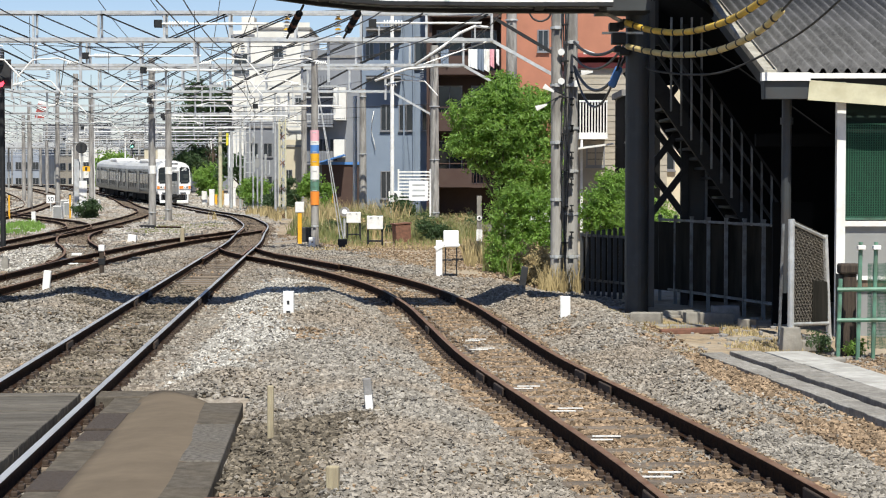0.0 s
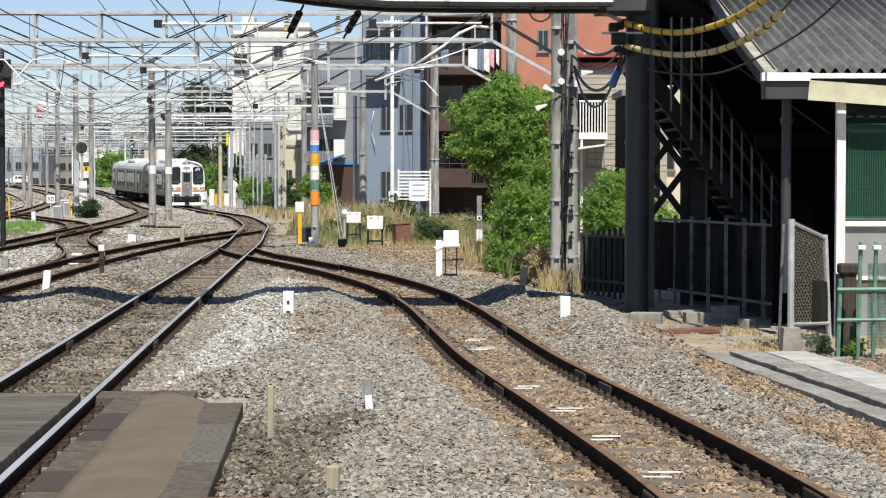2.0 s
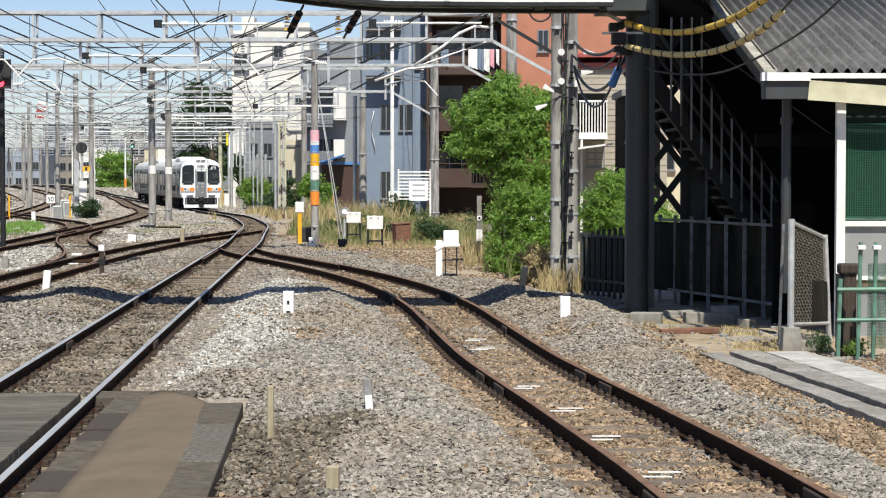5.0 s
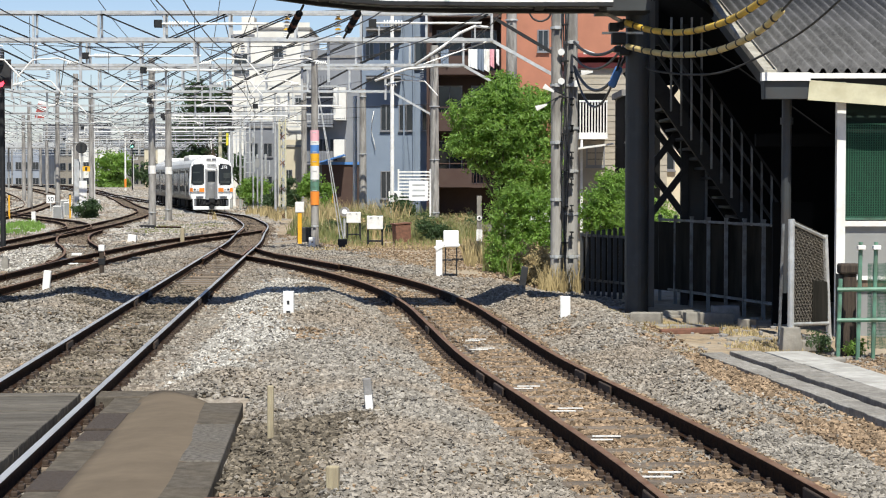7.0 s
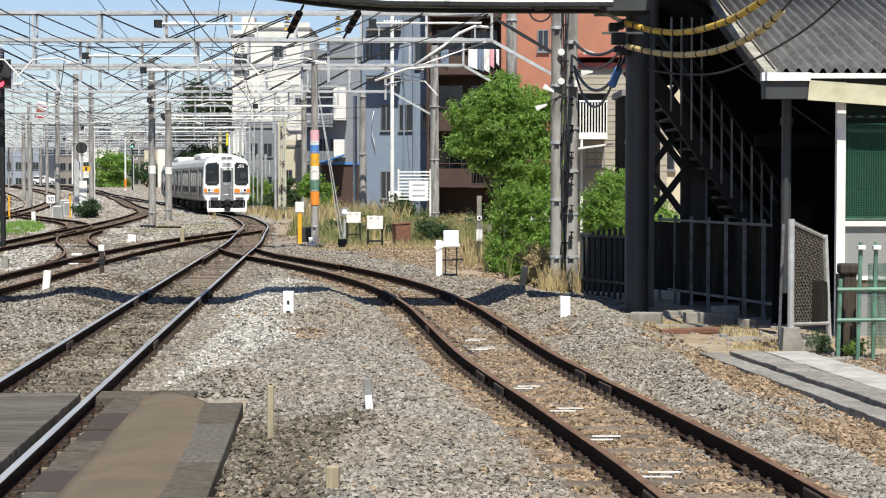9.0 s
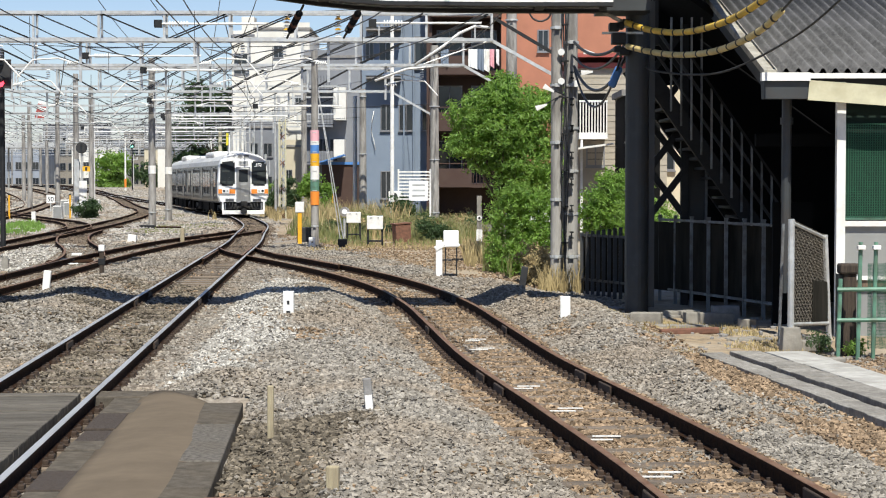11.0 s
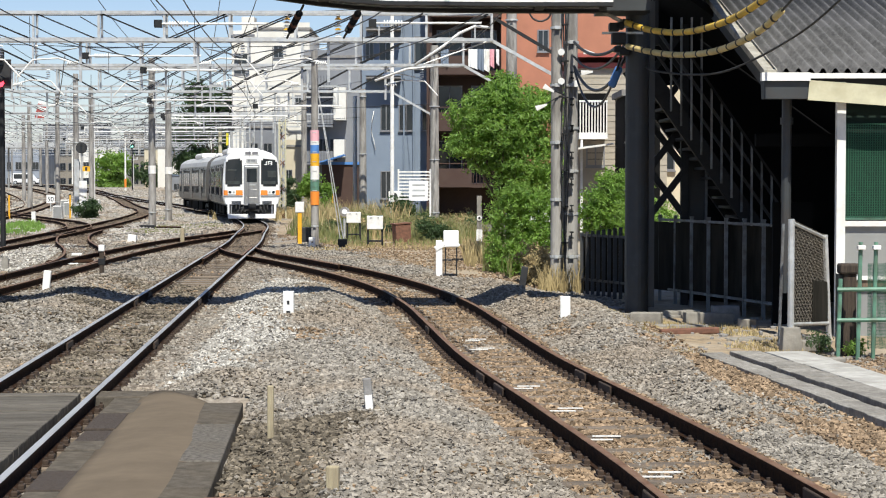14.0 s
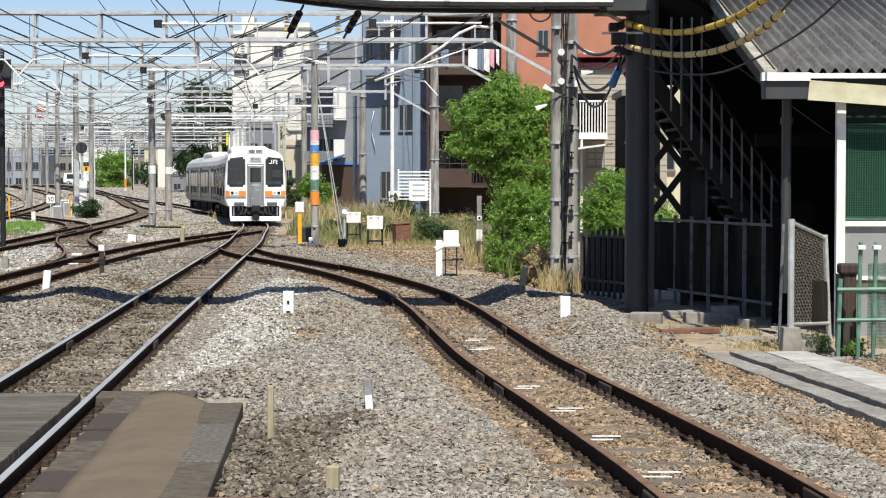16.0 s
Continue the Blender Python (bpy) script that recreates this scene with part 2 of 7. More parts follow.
# ---- building blocks ----
def finish(bm, name, material, smooth=False):
    me = bpy.data.meshes.new(name)
    bm.to_mesh(me)
    bm.free()
    for x in (material if isinstance(material, (list, tuple)) else [material]):
        me.materials.append(M[x] if isinstance(x, str) else x)
    if smooth:
        for p in me.polygons:
            p.use_smooth = True
    return me


def part(name, bm, material, parent=None, label="", smooth=False):
    ob = new(name, finish(bm, name, material, smooth))
    if parent:
        ob.parent = parent
    if label:
        ob["label"] = label
    return ob


def thing(name, m, label, category, group="", kind=""):
    ob = new(name)
    ob.empty_display_size = 0.2
    ob.matrix_basis = m
    return tagged(ob, label, category, group, kind)


def box(bm, x0, x1, y0, y1, z0, z1, bevel=0.0, mi=0, m=None):
    r = bmesh.ops.create_cube(bm, size=1.0)
    t = Matrix.Translation(((x0 + x1) / 2, (y0 + y1) / 2, (z0 + z1) / 2)) @ Matrix.Diagonal((x1 - x0, y1 - y0, z1 - z0, 1))
    bmesh.ops.transform(bm, matrix=(m @ t) if m else t, verts=r["verts"])
    fs = {f for v in r["verts"] for f in v.link_faces}
    for f in fs:
        f.material_index = mi
    if bevel:
        es = {e for v in r["verts"] for e in v.link_edges}
        bmesh.ops.bevel(bm, geom=list(es), offset=bevel, segments=2, affect="EDGES", profile=0.5)
    return bm


def cyl(bm, a, b, r0, r1=None, seg=12, mi=0):
    a, b = Vector(a), Vector(b)
    r1 = r0 if r1 is None else r1
    d = b - a
    r = bmesh.ops.create_cone(bm, cap_ends=True, segments=seg, radius1=r0, radius2=r1, depth=d.length)
    t = Matrix.Translation((a + b) / 2) @ d.to_track_quat("Z", "Y").to_matrix().to_4x4()
    bmesh.ops.transform(bm, matrix=t, verts=r["verts"])
    for f in {f for v in r["verts"] for f in v.link_faces}:
        f.material_index = mi
    return bm


def bar(bm, a, b, w, h, mi=0):
    """A rectangular bar from a to b."""
    a, b = Vector(a), Vector(b)
    d = b - a
    m = Matrix.Translation(a) @ d.to_track_quat("Y", "Z").to_matrix().to_4x4()
    return box(bm, -w / 2, w / 2, 0, d.length, -h / 2, h / 2, mi=mi, m=m)


def B():
    return bmesh.new()


def tube(pts, r, seg=6):
    """A round tube along a line of points."""
    bm = B()
    rings = []
    pts = [Vector(p) for p in pts]
    for i, p in enumerate(pts):
        d = (pts[min(i + 1, len(pts) - 1)] - pts[max(i - 1, 0)]).normalized()
        q = d.to_track_quat("Z", "Y")
        rings.append([bm.verts.new(p + q @ Vector((r * math.cos(a), r * math.sin(a), 0))) for a in [2 * math.pi * k / seg for k in range(seg)]])
    for a, b in zip(rings, rings[1:]):
        for k in range(seg):
            bm.faces.new((a[k], a[(k + 1) % seg], b[(k + 1) % seg], b[k]))
    bm.faces.new(rings[0][::-1])
    bm.faces.new(rings[-1])
    return bm


def sag(a, b, drop, n=12):
    a, b = Vector(a), Vector(b)
    return [a.lerp(b, i / n) - Vector((0, 0, drop * 4 * (i / n) * (1 - i / n))) for i in range(n + 1)]


def spline(pts, step=0.6):
    """Points at even steps along a smooth line through pts (x, y)."""
    p = [Vector((*q, 0)) for q in pts]
    p = [2 * p[0] - p[1]] + p + [2 * p[-1] - p[-2]]
    fine = []
    for i in range(1, len(p) - 2):
        a, b, c, d = p[i - 1:i + 3]
        n = max(2, int((c - b).length / 0.3))
        for k in range(n):
            t = k / n
            fine.append(0.5 * (2 * b + (c - a) * t + (2 * a - 5 * b + 4 * c - d) * t * t + (3 * b - a - 3 * c + d) * t ** 3))
    fine.append(p[-2])
    out, acc = [fine[0]], 0.0
    for a, b in zip(fine, fine[1:]):
        acc += (b - a).length
        if acc >= step:
            out.append(b)
            acc = 0.0
    return out


# ---- track lines (x, y), rail tops at height 0 ----
LINES = {
    "main": [(-2.6, -5), (-3.5, 10), (-4.1, 19.5), (-4.72, 29.5), (-5.55, 43), (-6.2, 53.5), (-6.85, 64), (-7.75, 75), (-8.6, 85.5),
             (-9.58, 94), (-11.95, 110), (-13.75, 118.5), (-16.2, 129), (-18.55, 140), (-23.5, 162), (-28.4, 177), (-35.8, 200), (-50.5, 240), (-66, 290), (-92, 360)],
    "siding": [(3.3, -6), (2.65, 4), (2.05, 12.2), (1.5, 17), (0.82, 22.3), (0.3, 28), (-0.1, 32.2), (-0.85, 37.4), (-2.1, 43), (-3.75, 48.8), (-5.6, 54.6), (-6.55, 59)],
    "left": [(-8.7, -5), (-9.0, 20), (-9.26, 39), (-9.4, 45), (-9.6, 54), (-9.45, 65), (-8.75, 73), (-8.25, 80)],
    "yard": [(-13.5, 10), (-14.0, 40), (-14.6, 61), (-15.3, 72), (-16.6, 91), (-18.5, 112), (-21.2, 133), (-25.8, 155), (-32.5, 186), (-41.5, 220), (-64, 290)],
    "ladder": [(-15.7, 77), (-17.0, 87), (-19.4, 96.5), (-22.9, 106), (-27.2, 118), (-32.4, 133), (-44, 165)],
    "crossover": [(-9.3, 42), (-9.8, 50), (-11.0, 57), (-12.9, 65), (-14.4, 73), (-15.2, 80)],
    "far": [(-21, 40), (-22.7, 75), (-26.2, 110), (-32.5, 150), (-42, 200), (-62, 260)],
    "farther": [(-25.5, 60), (-27, 95), (-31, 130), (-40, 175), (-55, 225), (-80, 290)],
}


def rise(y):
    """The line climbs a little in the distance."""
    u = min(1, max(0, (y - 150) / 110))
    return 1.5 * u * u * (3 - 2 * u)


PATHS = {k: spline(v) for k, v in LINES.items()}
for ps in PATHS.values():
    for q in ps:
        q.z = rise(q.y)


def near_track(x, y, names=("main", "siding", "left", "yard", "crossover", "ladder", "far")):
    best = 9.0
    for k in names:
        for q in TRACK_GRID[k].get(int(y // 2), ()):
            best = min(best, math.hypot(x - q.x, (y - q.y) * 0.6))
    return best


TRACK_GRID = {}
for k, ps in PATHS.items():
    g = TRACK_GRID[k] = {}
    for q in ps:
        for dy in (-1, 0, 1):
            g.setdefault(int(q.y // 2) + dy, []).append(q)


def ground_z(x, y):
    """Height of the ballast: beds under the rails, banks between them, flat ground beyond."""
    u = x + 4.1 + 0.0617 * (y - 19.5)
    deck = math.hypot(max(-0.48 - u, u - 2.1, 0), max(y - 18.8, 0))
    if deck == 0 and y < 18.8:
        return -0.2
    d = near_track(x, y) if -40 < x < 8 and -6 < y < 300 else 9.0
    bed = -0.185
    bank = -0.13 if x < 3 else -0.2
    if 3.2 < y < 62 and -4.2 < x < 1.5:
        bank = 0.08 - 0.06 * min(1, max(0, (20 - y) / 6)) - 0.22 * min(1, max(0, (y - 35) / 8))
    elif 18 < y < 50 and 1.2 < x < 2.8:
        bank = -0.02
    t = min(1, max(0, (d - 0.95) / 0.9))
    t = t * t * (3 - 2 * t)
    z = bed + (bank - bed) * t
    far = min(1, max(0, (d - 2.2) / 1.5))
    z += (-0.24 - z) * far if not (-4.2 < x < 1.5 and y < 62) else 0
    z += (0.06 * noise.noise((x * 0.45, y * 0.3, 3.1)) + 0.06 * noise.noise((x * 0.9, y * 0.12, 5.1))) * t + 0.025 * noise.noise((x * 1.7, y * 1.3, 8.0)) * (0.3 + t)
    main_x = -4.1 - 0.0617 * (y - 19.5)
    if 20 < y < 60:
        z += 0.15 * math.exp(-((x - main_x + 1.75) / 0.75) ** 2) * min(1, (y - 20) / 8) * min(1, (60 - y) / 10)
    if deck < 0.9 and u > 0.8:
        z = -0.1 + (z + 0.1) * deck / 0.9
    return z + rise(y)


def build_ground():
    xs = [-600, -300, -150, -80, -45] + [-32 + 0.6 * i for i in range(24)] + [-17.5 + 0.14 * i for i in range(185)] + [8.6 + i * 1.5 for i in range(10)] + [30, 60, 150, 400, 600]
    ys = [-60, -20, -6] + [0 + 0.2 * i for i in range(240)] + [48 + 0.5 * i for i in range(120)] + [108 + 2 * i for i in range(100)] + [320, 400, 600, 1000, 2000]
    bm = B()
    rows = [[bm.verts.new((x, y, ground_z(x, y))) for x in xs] for y in ys]
    for a, b in zip(rows, rows[1:]):
        for i in range(len(xs) - 1):
            f = bm.faces.new((a[i], a[i + 1], b[i + 1], b[i]))
            cx, cy = (xs[i] + xs[i + 1]) / 2, a[0].co.y
            edge = 1.9 + max(0, 31 - cy) * 0.10 + 0.5 * noise.noise((cx, cy * 0.4, 1))
            if cy > 40:
                edge = 1.6 - (cy - 38) * 0.22 + 0.6 * noise.noise((cx, cy * 0.3, 1))
            f.material_index = 1 if cx > edge and cx > -9 else 0
            f.smooth = True
    ob = part("ground", bm, ["ballast", "earth"])
    tagged(ob, "grey and rust-stained crushed-stone ballast with earth verges", "ground", kind="structure")


build_ground()


# ---- rails and sleepers ----
PROFILE = [(-0.063, -0.153), (0.063, -0.153), (0.063, -0.142), (0.012, -0.122), (0.009, -0.045), (0.0325, -0.036), (0.0325, -0.006), (0.026, 0.0),
           (-0.026, 0.0), (-0.0325, -0.006), (-0.0325, -0.036), (-0.009, -0.045), (-0.012, -0.122), (-0.063, -0.142)]


def normal2(ps, i):
    d = ps[min(i + 1, len(ps) - 1)] - ps[max(i - 1, 0)]
    return Vector((d.y, -d.x, 0)).normalized()


def rail(ps, side, parent, head):
    bm = B()
    rings = []
    for i, p in enumerate(ps):
        n = normal2(ps, i)
        c = p + n * side
        rings.append([bm.verts.new(c + n * u + Vector((0, 0, w))) for u, w in PROFILE])
    k = len(PROFILE)
    for a, b in zip(rings, rings[1:]):
        for j in range(k):
            f = bm.faces.new((a[j], b[j], b[(j + 1) % k], a[(j + 1) % k]))
            f.material_index = 1 if j in (6, 7, 8) else 0
    bm.faces.new(rings[0])
    bm.faces.new(rings[-1][::-1])
    return part("rail", bm, ["rail_side", head], parent)


def sleeper_mesh():
    return finish(box(B(), -1.0, 1.0, -0.1, 0.1, -0.30, -0.155, bevel=0.012), "sleeper", "sleeper")


def clip_mesh():
    bm = B()
    box(bm, -0.12, 0.12, -0.07, 0.07, -0.157, -0.14, bevel=0.004)
    for s in (-1, 1):
        box(bm, s * 0.085 - 0.025, s * 0.085 + 0.025, -0.045, 0.045, -0.145, -0.105, bevel=0.008)
        cyl(bm, (s * 0.085, 0, -0.11), (s * 0.085, 0, -0.085), 0.016, seg=6)
    return finish(bm, "rail_clip", "steel_clip")


SLEEPER, CLIP = sleeper_mesh(), clip_mesh()
HEADS = {"main": "rail_head", "siding": "rail_rust", "left": "rail_rust", "yard": "rail_rust", "crossover": "rail_rust", "ladder": "rail_rust", "far": "rail_rust", "farther": "rail_rust"}
TRACKS = {}


def build_track(key):
    ps = PATHS[key]
    bright = key == "main"
    t = thing("railway_track", pose(0, 0, 0), "narrow-gauge railway track with %s rails on wooden sleepers in ballast" % ("polished steel" if bright else "rusty brown"),
              "track", "railway tracks", "structure")
    TRACKS[key] = t
    for s in (-0.566, 0.566):
        rail(ps, s, t, HEADS[key])
    rest = B()
    count = 0
    for i, p in enumerate(ps):
        n = normal2(ps, i)
        rot = Matrix.Translation(p) @ Matrix.Rotation(math.atan2(n.y, n.x), 4, "Z")
        if key in ("main", "siding") and 8 < p.y < 62:
            o = new("sleeper", SLEEPER)
            o.parent, o.matrix_basis = t, rot
            if p.y < 36:
                for s in (-0.566, 0.566):
                    o = new("rail_clip", CLIP)
                    o.parent, o.matrix_basis = t, rot @ Matrix.Translation((s, 0, 0))
                    if p.y < 30:
                        o = new("rail_clip", CLIP)
                        o.parent, o.matrix_basis = t, rot @ Matrix.Translation((s, 0.3, 0))
        elif p.y > 5 and p.y < 200:
            box(rest, -1.0, 1.0, -0.1, 0.1, -0.30, -0.155, m=rot)
    if rest.verts:
        o = part("sleepers", rest, "sleeper", t)
        o["kind"] = "stuff"


for key in LINES:
    build_track(key)


# ---- train ----
CARS = []
BODY = [(-1.36, 0.86), (-1.475, 1.15), (-1.475, 2.05), (-1.40, 2.95), (-1.30, 3.28), (-1.05, 3.50), (-0.6, 3.66), (0, 3.71),
        (0.6, 3.66), (1.05, 3.50), (1.30, 3.28), (1.40, 2.95), (1.475, 2.05), (1.475, 1.15), (1.36, 0.86)]


def shell(y0, y1, prof, grow=0.0):
    bm = B()
    rings = []
    for y in (y0, y1):
        rings.append([bm.verts.new((x * (1 + grow), y, z + (grow * 0.8 if z > 2 else 0))) for x, z in prof])
    k = len(prof)
    for j in range(k):
        f = bm.faces.new((rings[0][j], rings[0][(j + 1) % k], rings[1][(j + 1) % k], rings[1][j]))
        f.material_index = 1 if 3 <= j <= 10 else 0
    bm.faces.new(rings[0][::-1])
    bm.faces.new(rings[1])
    bmesh.ops.recalc_face_normals(bm, faces=bm.faces)
    return bm


def wheelset(parent, y):
    for s in (-0.53, 0.53):
        bm = B()
        cyl(bm, (s - 0.06, y, 0.43), (s + 0.06, y, 0.43), 0.43, seg=20)
        cyl(bm, (s * 1.0 - 0.09, y, 0.43), (s + 0.09, y, 0.43), 0.12, seg=10)
        part("wheel", bm, "steel_dark", parent)


def bogie(car, y):
    bm = B()
    for s in (-1, 1):
        box(bm, s * 0.95 - 0.1, s * 0.95 + 0.1, y - 1.5, y + 1.5, 0.42, 0.62, bevel=0.03)
        for k in (-1.05, 1.05):
            box(bm, s * 0.95 - 0.14, s * 0.95 + 0.14, y + k - 0.16, y + k + 0.16, 0.28, 0.55, bevel=0.03)
    box(bm, -0.9, 0.9, y - 0.3, y + 0.3, 0.45, 0.85)
    b = part("bogie", bm, "steel_dark", car)
    wheelset(b, y - 1.05)
    wheelset(b, y + 1.05)


def car_side(car):
    """Doors, windows and rain strips on both flanks."""
    L = 19.5
    for s in (-1, 1):
        x = s * 1.478
        doors = [3.3, 9.75, 16.2]
        for d in doors:
            bm = B()
            box(bm, x - 0.03, x + 0.012, d - 0.66, d + 0.66, 0.95, 2.86, bevel=0.006)
            o = part("door", bm, "stainless", car)
            for k in (-0.33, 0.33):
                part("door_window", box(B(), x - 0.02 + 0.02 * s, x + 0.02 + 0.0 * s, d + k - 0.2, d + k + 0.2, 1.75, 2.6, bevel=0.01), "glass_dark", o)
            for k in (-0.70, 0.70):
                part("door_seal", box(B(), x - 0.036, x + 0.036, d + k - 0.06, d + k + 0.06, 1.15, 2.85), "black", o)
        spans = [(0.9, 2.3)] + [(doors[i] + 0.95, doors[i + 1] - 0.95) for i in range(2)] + [(17.2, 18.8)]
        for a, b in spans:
            n = 1 if b - a < 2 else 3
            w = (b - a) / n
            for i in range(n):
                bm = B()
                box(bm, x - 0.05, x + 0.02, a + i * w + 0.08, a + (i + 1) * w - 0.08, 1.72, 2.62, bevel=0.02)
                part("side_window", bm, "side_glass", car)
        for i in range(21):
            y = 0.75 + i * 0.9
            if min(abs(y - d) for d in doors) > 0.62:
                part("pillar", box(B(), x - 0.035, x + 0.035, y - 0.055, y + 0.055, 1.3, 2.78), "black", car)
        for i in range(7):
            part("side_vent", box(B(), s * 1.405 - 0.02, s * 1.405 + 0.03, 1.6 + i * 2.7, 1.95 + i * 2.7, 2.86, 2.93), "black", car)
        part("rain_gutter", box(B(), s * 1.40 - 0.02, s * 1.40 + 0.03, 0.3, L - 0.1, 2.96, 3.0), "stainless", car)
        for i in range(9):
            part("bead", box(B(), x - 0.03, x + 0.006, 0.3, L - 0.1, 0.98 + i * 0.045, 0.995 + i * 0.045), "stainless", car)


def train_car(cab):
    car = thing("train_car", pose(0, 0, 0), "stainless-steel commuter train car, %s" % ("white front with orange band" if cab else "coupled behind the cab car"),
                "train car", "train")
    y0 = 0.35 if cab else 0.0
    part("body", shell(y0, 19.94, BODY), ["stainless", "train_roof"], car)
    car_side(car)
    for y in (2.9, 16.7):
        bogie(car, y)
    # underfloor gear in near-black, with the deep shade below the car put into it
    for a, b, w in ((4.75, 7.3, 1.22), (7.5, 10.3, 1.25), (10.5, 12.2, 1.2), (12.4, 14.7, 1.24), (18.4, 19.4, 1.2), (0.7, 1.2, 1.2)):
        part("underfloor_case", box(B(), -w, w, a, b, 0.24, 0.86, bevel=0.04), "dark_wall", car)
    part("side_sill", box(B(), -1.3, 1.3, 0.6, 19.4, 0.78, 0.9), "black", car)
    part("air_conditioner", box(B(), -0.98, 0.98, 7.6, 12.4, 3.5, 3.93, bevel=0.18), "white", car, "white roof air-conditioning unit")
    for y in (1.8, 4.0, 14.6, 17.3):
        part("roof_vent", box(B(), -0.45, 0.45, y - 0.6, y + 0.6, 3.6, 3.79, bevel=0.07), "white", car)
    if cab:
        cab_front(car)
    CARS.append(car)
    return car


def cab_front(car):
    """White moulded front with two large windows, a grey gangway door, lamps, skirt and coupler."""
    bm = B()
    prof = [(x * 1.01, z + (0.02 if z > 3 else 0)) for x, z in BODY]
    rings = []
    for y, g in ((0.62, 1.0), (0.08, 1.0), (0.0, 0.965)):
        rings.append([bm.verts.new((x * g, y, 0.86 + (z - 0.86) * (1 - (1 - g) * 0.6))) for x, z in prof])
    k = len(prof)
    for a, b in zip(rings, rings[1:]):
        for j in range(k):
            bm.faces.new((a[j], a[(j + 1) % k], b[(j + 1) % k], b[j]))
    bm.faces.new(rings[-1])
    bm.faces.new(rings[0][::-1])
    bmesh.ops.recalc_face_normals(bm, faces=bm.faces)
    front = part("cab_front", bm, "white_clean", car, "glossy white moulded cab front")
    # windscreens: a rubber surround, the glass with a shaded cab behind its face
    for s, (xa, xb) in ((-1, (-1.37, -0.49)), (1, (0.49, 1.37))):
        def pane(inset, y0, y1, rad):
            bm = B()
            c = [(xa + inset, 1.80 + inset), (xb - inset, 1.80 + inset), (xb - inset, 3.27 - inset), (xa + inset, 3.27 - inset)]
            k = 3 if s < 0 else 2
            c[k] = (c[k][0] - s * 0.03, c[k][1] - 0.09)
            lo = [bm.verts.new((x, y0, z)) for x, z in c]
            hi = [bm.verts.new((x, y1, z)) for x, z in c]
            bm.faces.new(lo)
            bm.faces.new(hi[::-1])
            for j in range(4):
                bm.faces.new((lo[j], hi[j], hi[(j + 1) % 4], lo[(j + 1) % 4]))
            vert = [e for e in bm.edges if abs(e.verts[0].co.y - e.verts[1].co.y) > 0.008]
            bmesh.ops.bevel(bm, geom=vert, offset=rad, segments=4, affect="EDGES")
            bmesh.ops.recalc_face_normals(bm, faces=bm.faces)
            return bm

        w = part("windscreen", pane(0.0, -0.012, 0.05, 0.1), "black", front, "black-framed cab windscreen")
        part("glass", pane(0.05, -0.022, -0.008, 0.07), "glass_dark", w)
        part("cab_shade", box(B(), xa + 0.12, xb - 0.3, -0.028, -0.023, 2.62, 2.70) if s < 0 else box(B(), xa + 0.34, xb - 0.1, -0.028, -0.023, 2.28, 2.62), "cab_dark", w)
        part("cab_desk", box(B(), xa + 0.1, xb - 0.12, -0.027, -0.023, 1.92, 2.08), "cab_dark", w)
        part("wiper", bar(B(), (xa + 0.25, -0.04, 1.84), (xa + 0.58, -0.04, 2.3), 0.018, 0.018), "black", w)
    # railway mark in the top of one screen, as plain bars
    for xa, xb, za, zb in ((0.66, 0.78, 2.92, 2.96), (0.76, 0.80, 2.92, 3.12), (0.85, 0.89, 2.92, 3.12), (0.89, 1.06, 3.08, 3.12), (1.03, 1.07, 3.0, 3.1), (0.93, 1.05, 2.99, 3.03), (1.0, 1.07, 2.92, 2.97)):
        part("mark", box(B(), xa, xb, -0.03, -0.024, za, zb), "white_clean", front)
    # orange band broken by pale lamp housings, grey stripe below it
    for s in (-1, 1):
        for x0, x1, z0, z1, m, nm in ((0.47, 0.83, 1.34, 1.60, "orange", "orange_band"), (1.24, 1.46, 1.34, 1.60, "orange", "orange_band"), (0.47, 1.46, 1.235, 1.315, "grey_wall", "grey_stripe")):
            part(nm, box(B(), min(s * x0, s * x1), max(s * x0, s * x1), -0.014, 0.03, z0, z1), m, front, nm.replace("_", " "))
        lamp = part("lamp_case", box(B(), s * 1.035 - 0.215, s * 1.035 + 0.215, -0.04, 0.02, 1.36, 1.63, bevel=0.03), "white_clean", front, "white lamp housing")
        part("headlight", cyl(B(), (s * 1.13, -0.055, 1.5), (s * 1.13, 0, 1.5), 0.075, seg=16), "glass_dark", lamp)
        part("tail_light", cyl(B(), (s * 0.93, -0.052, 1.5), (s * 0.93, 0, 1.5), 0.06, seg=14), "lamp_glass", lamp)
        part("step_grille", box(B(), s * 0.8 - 0.25, s * 0.8 + 0.25, -0.05, 0.02, 0.90, 1.05, bevel=0.01), "grey_wall", front, "grey step grille")
        for k in range(3):
            part("grille_bar", box(B(), s * 0.8 - 0.22, s * 0.8 + 0.22, -0.058, -0.04, 0.925 + 0.04 * k, 0.94 + 0.04 * k), "black", front)
        part("grab_rail", bar(B(), (s * 1.40, -0.03, 1.0), (s * 1.40, -0.03, 1.2), 0.02, 0.02), "galv", front)
    # gangway: white arch, dark seal, ribbed steel door
    part("door_frame", box(B(), -0.47, 0.47, -0.04, 0.03, 0.95, 2.98, bevel=0.05), "white_clean", front)
    part("door_seal", box(B(), -0.415, 0.415, -0.05, -0.02, 0.9, 2.93, bevel=0.02), "grey_wall", front)
    d = part("gangway_door", box(B(), -0.36, 0.36, -0.075, -0.02, 0.86, 2.86, bevel=0.03), "gangway", front, "bright steel gangway door")
    part("door_glass", box(B(), -0.265, 0.265, -0.083, -0.06, 2.02, 2.74, bevel=0.012), "glass_dark", d)
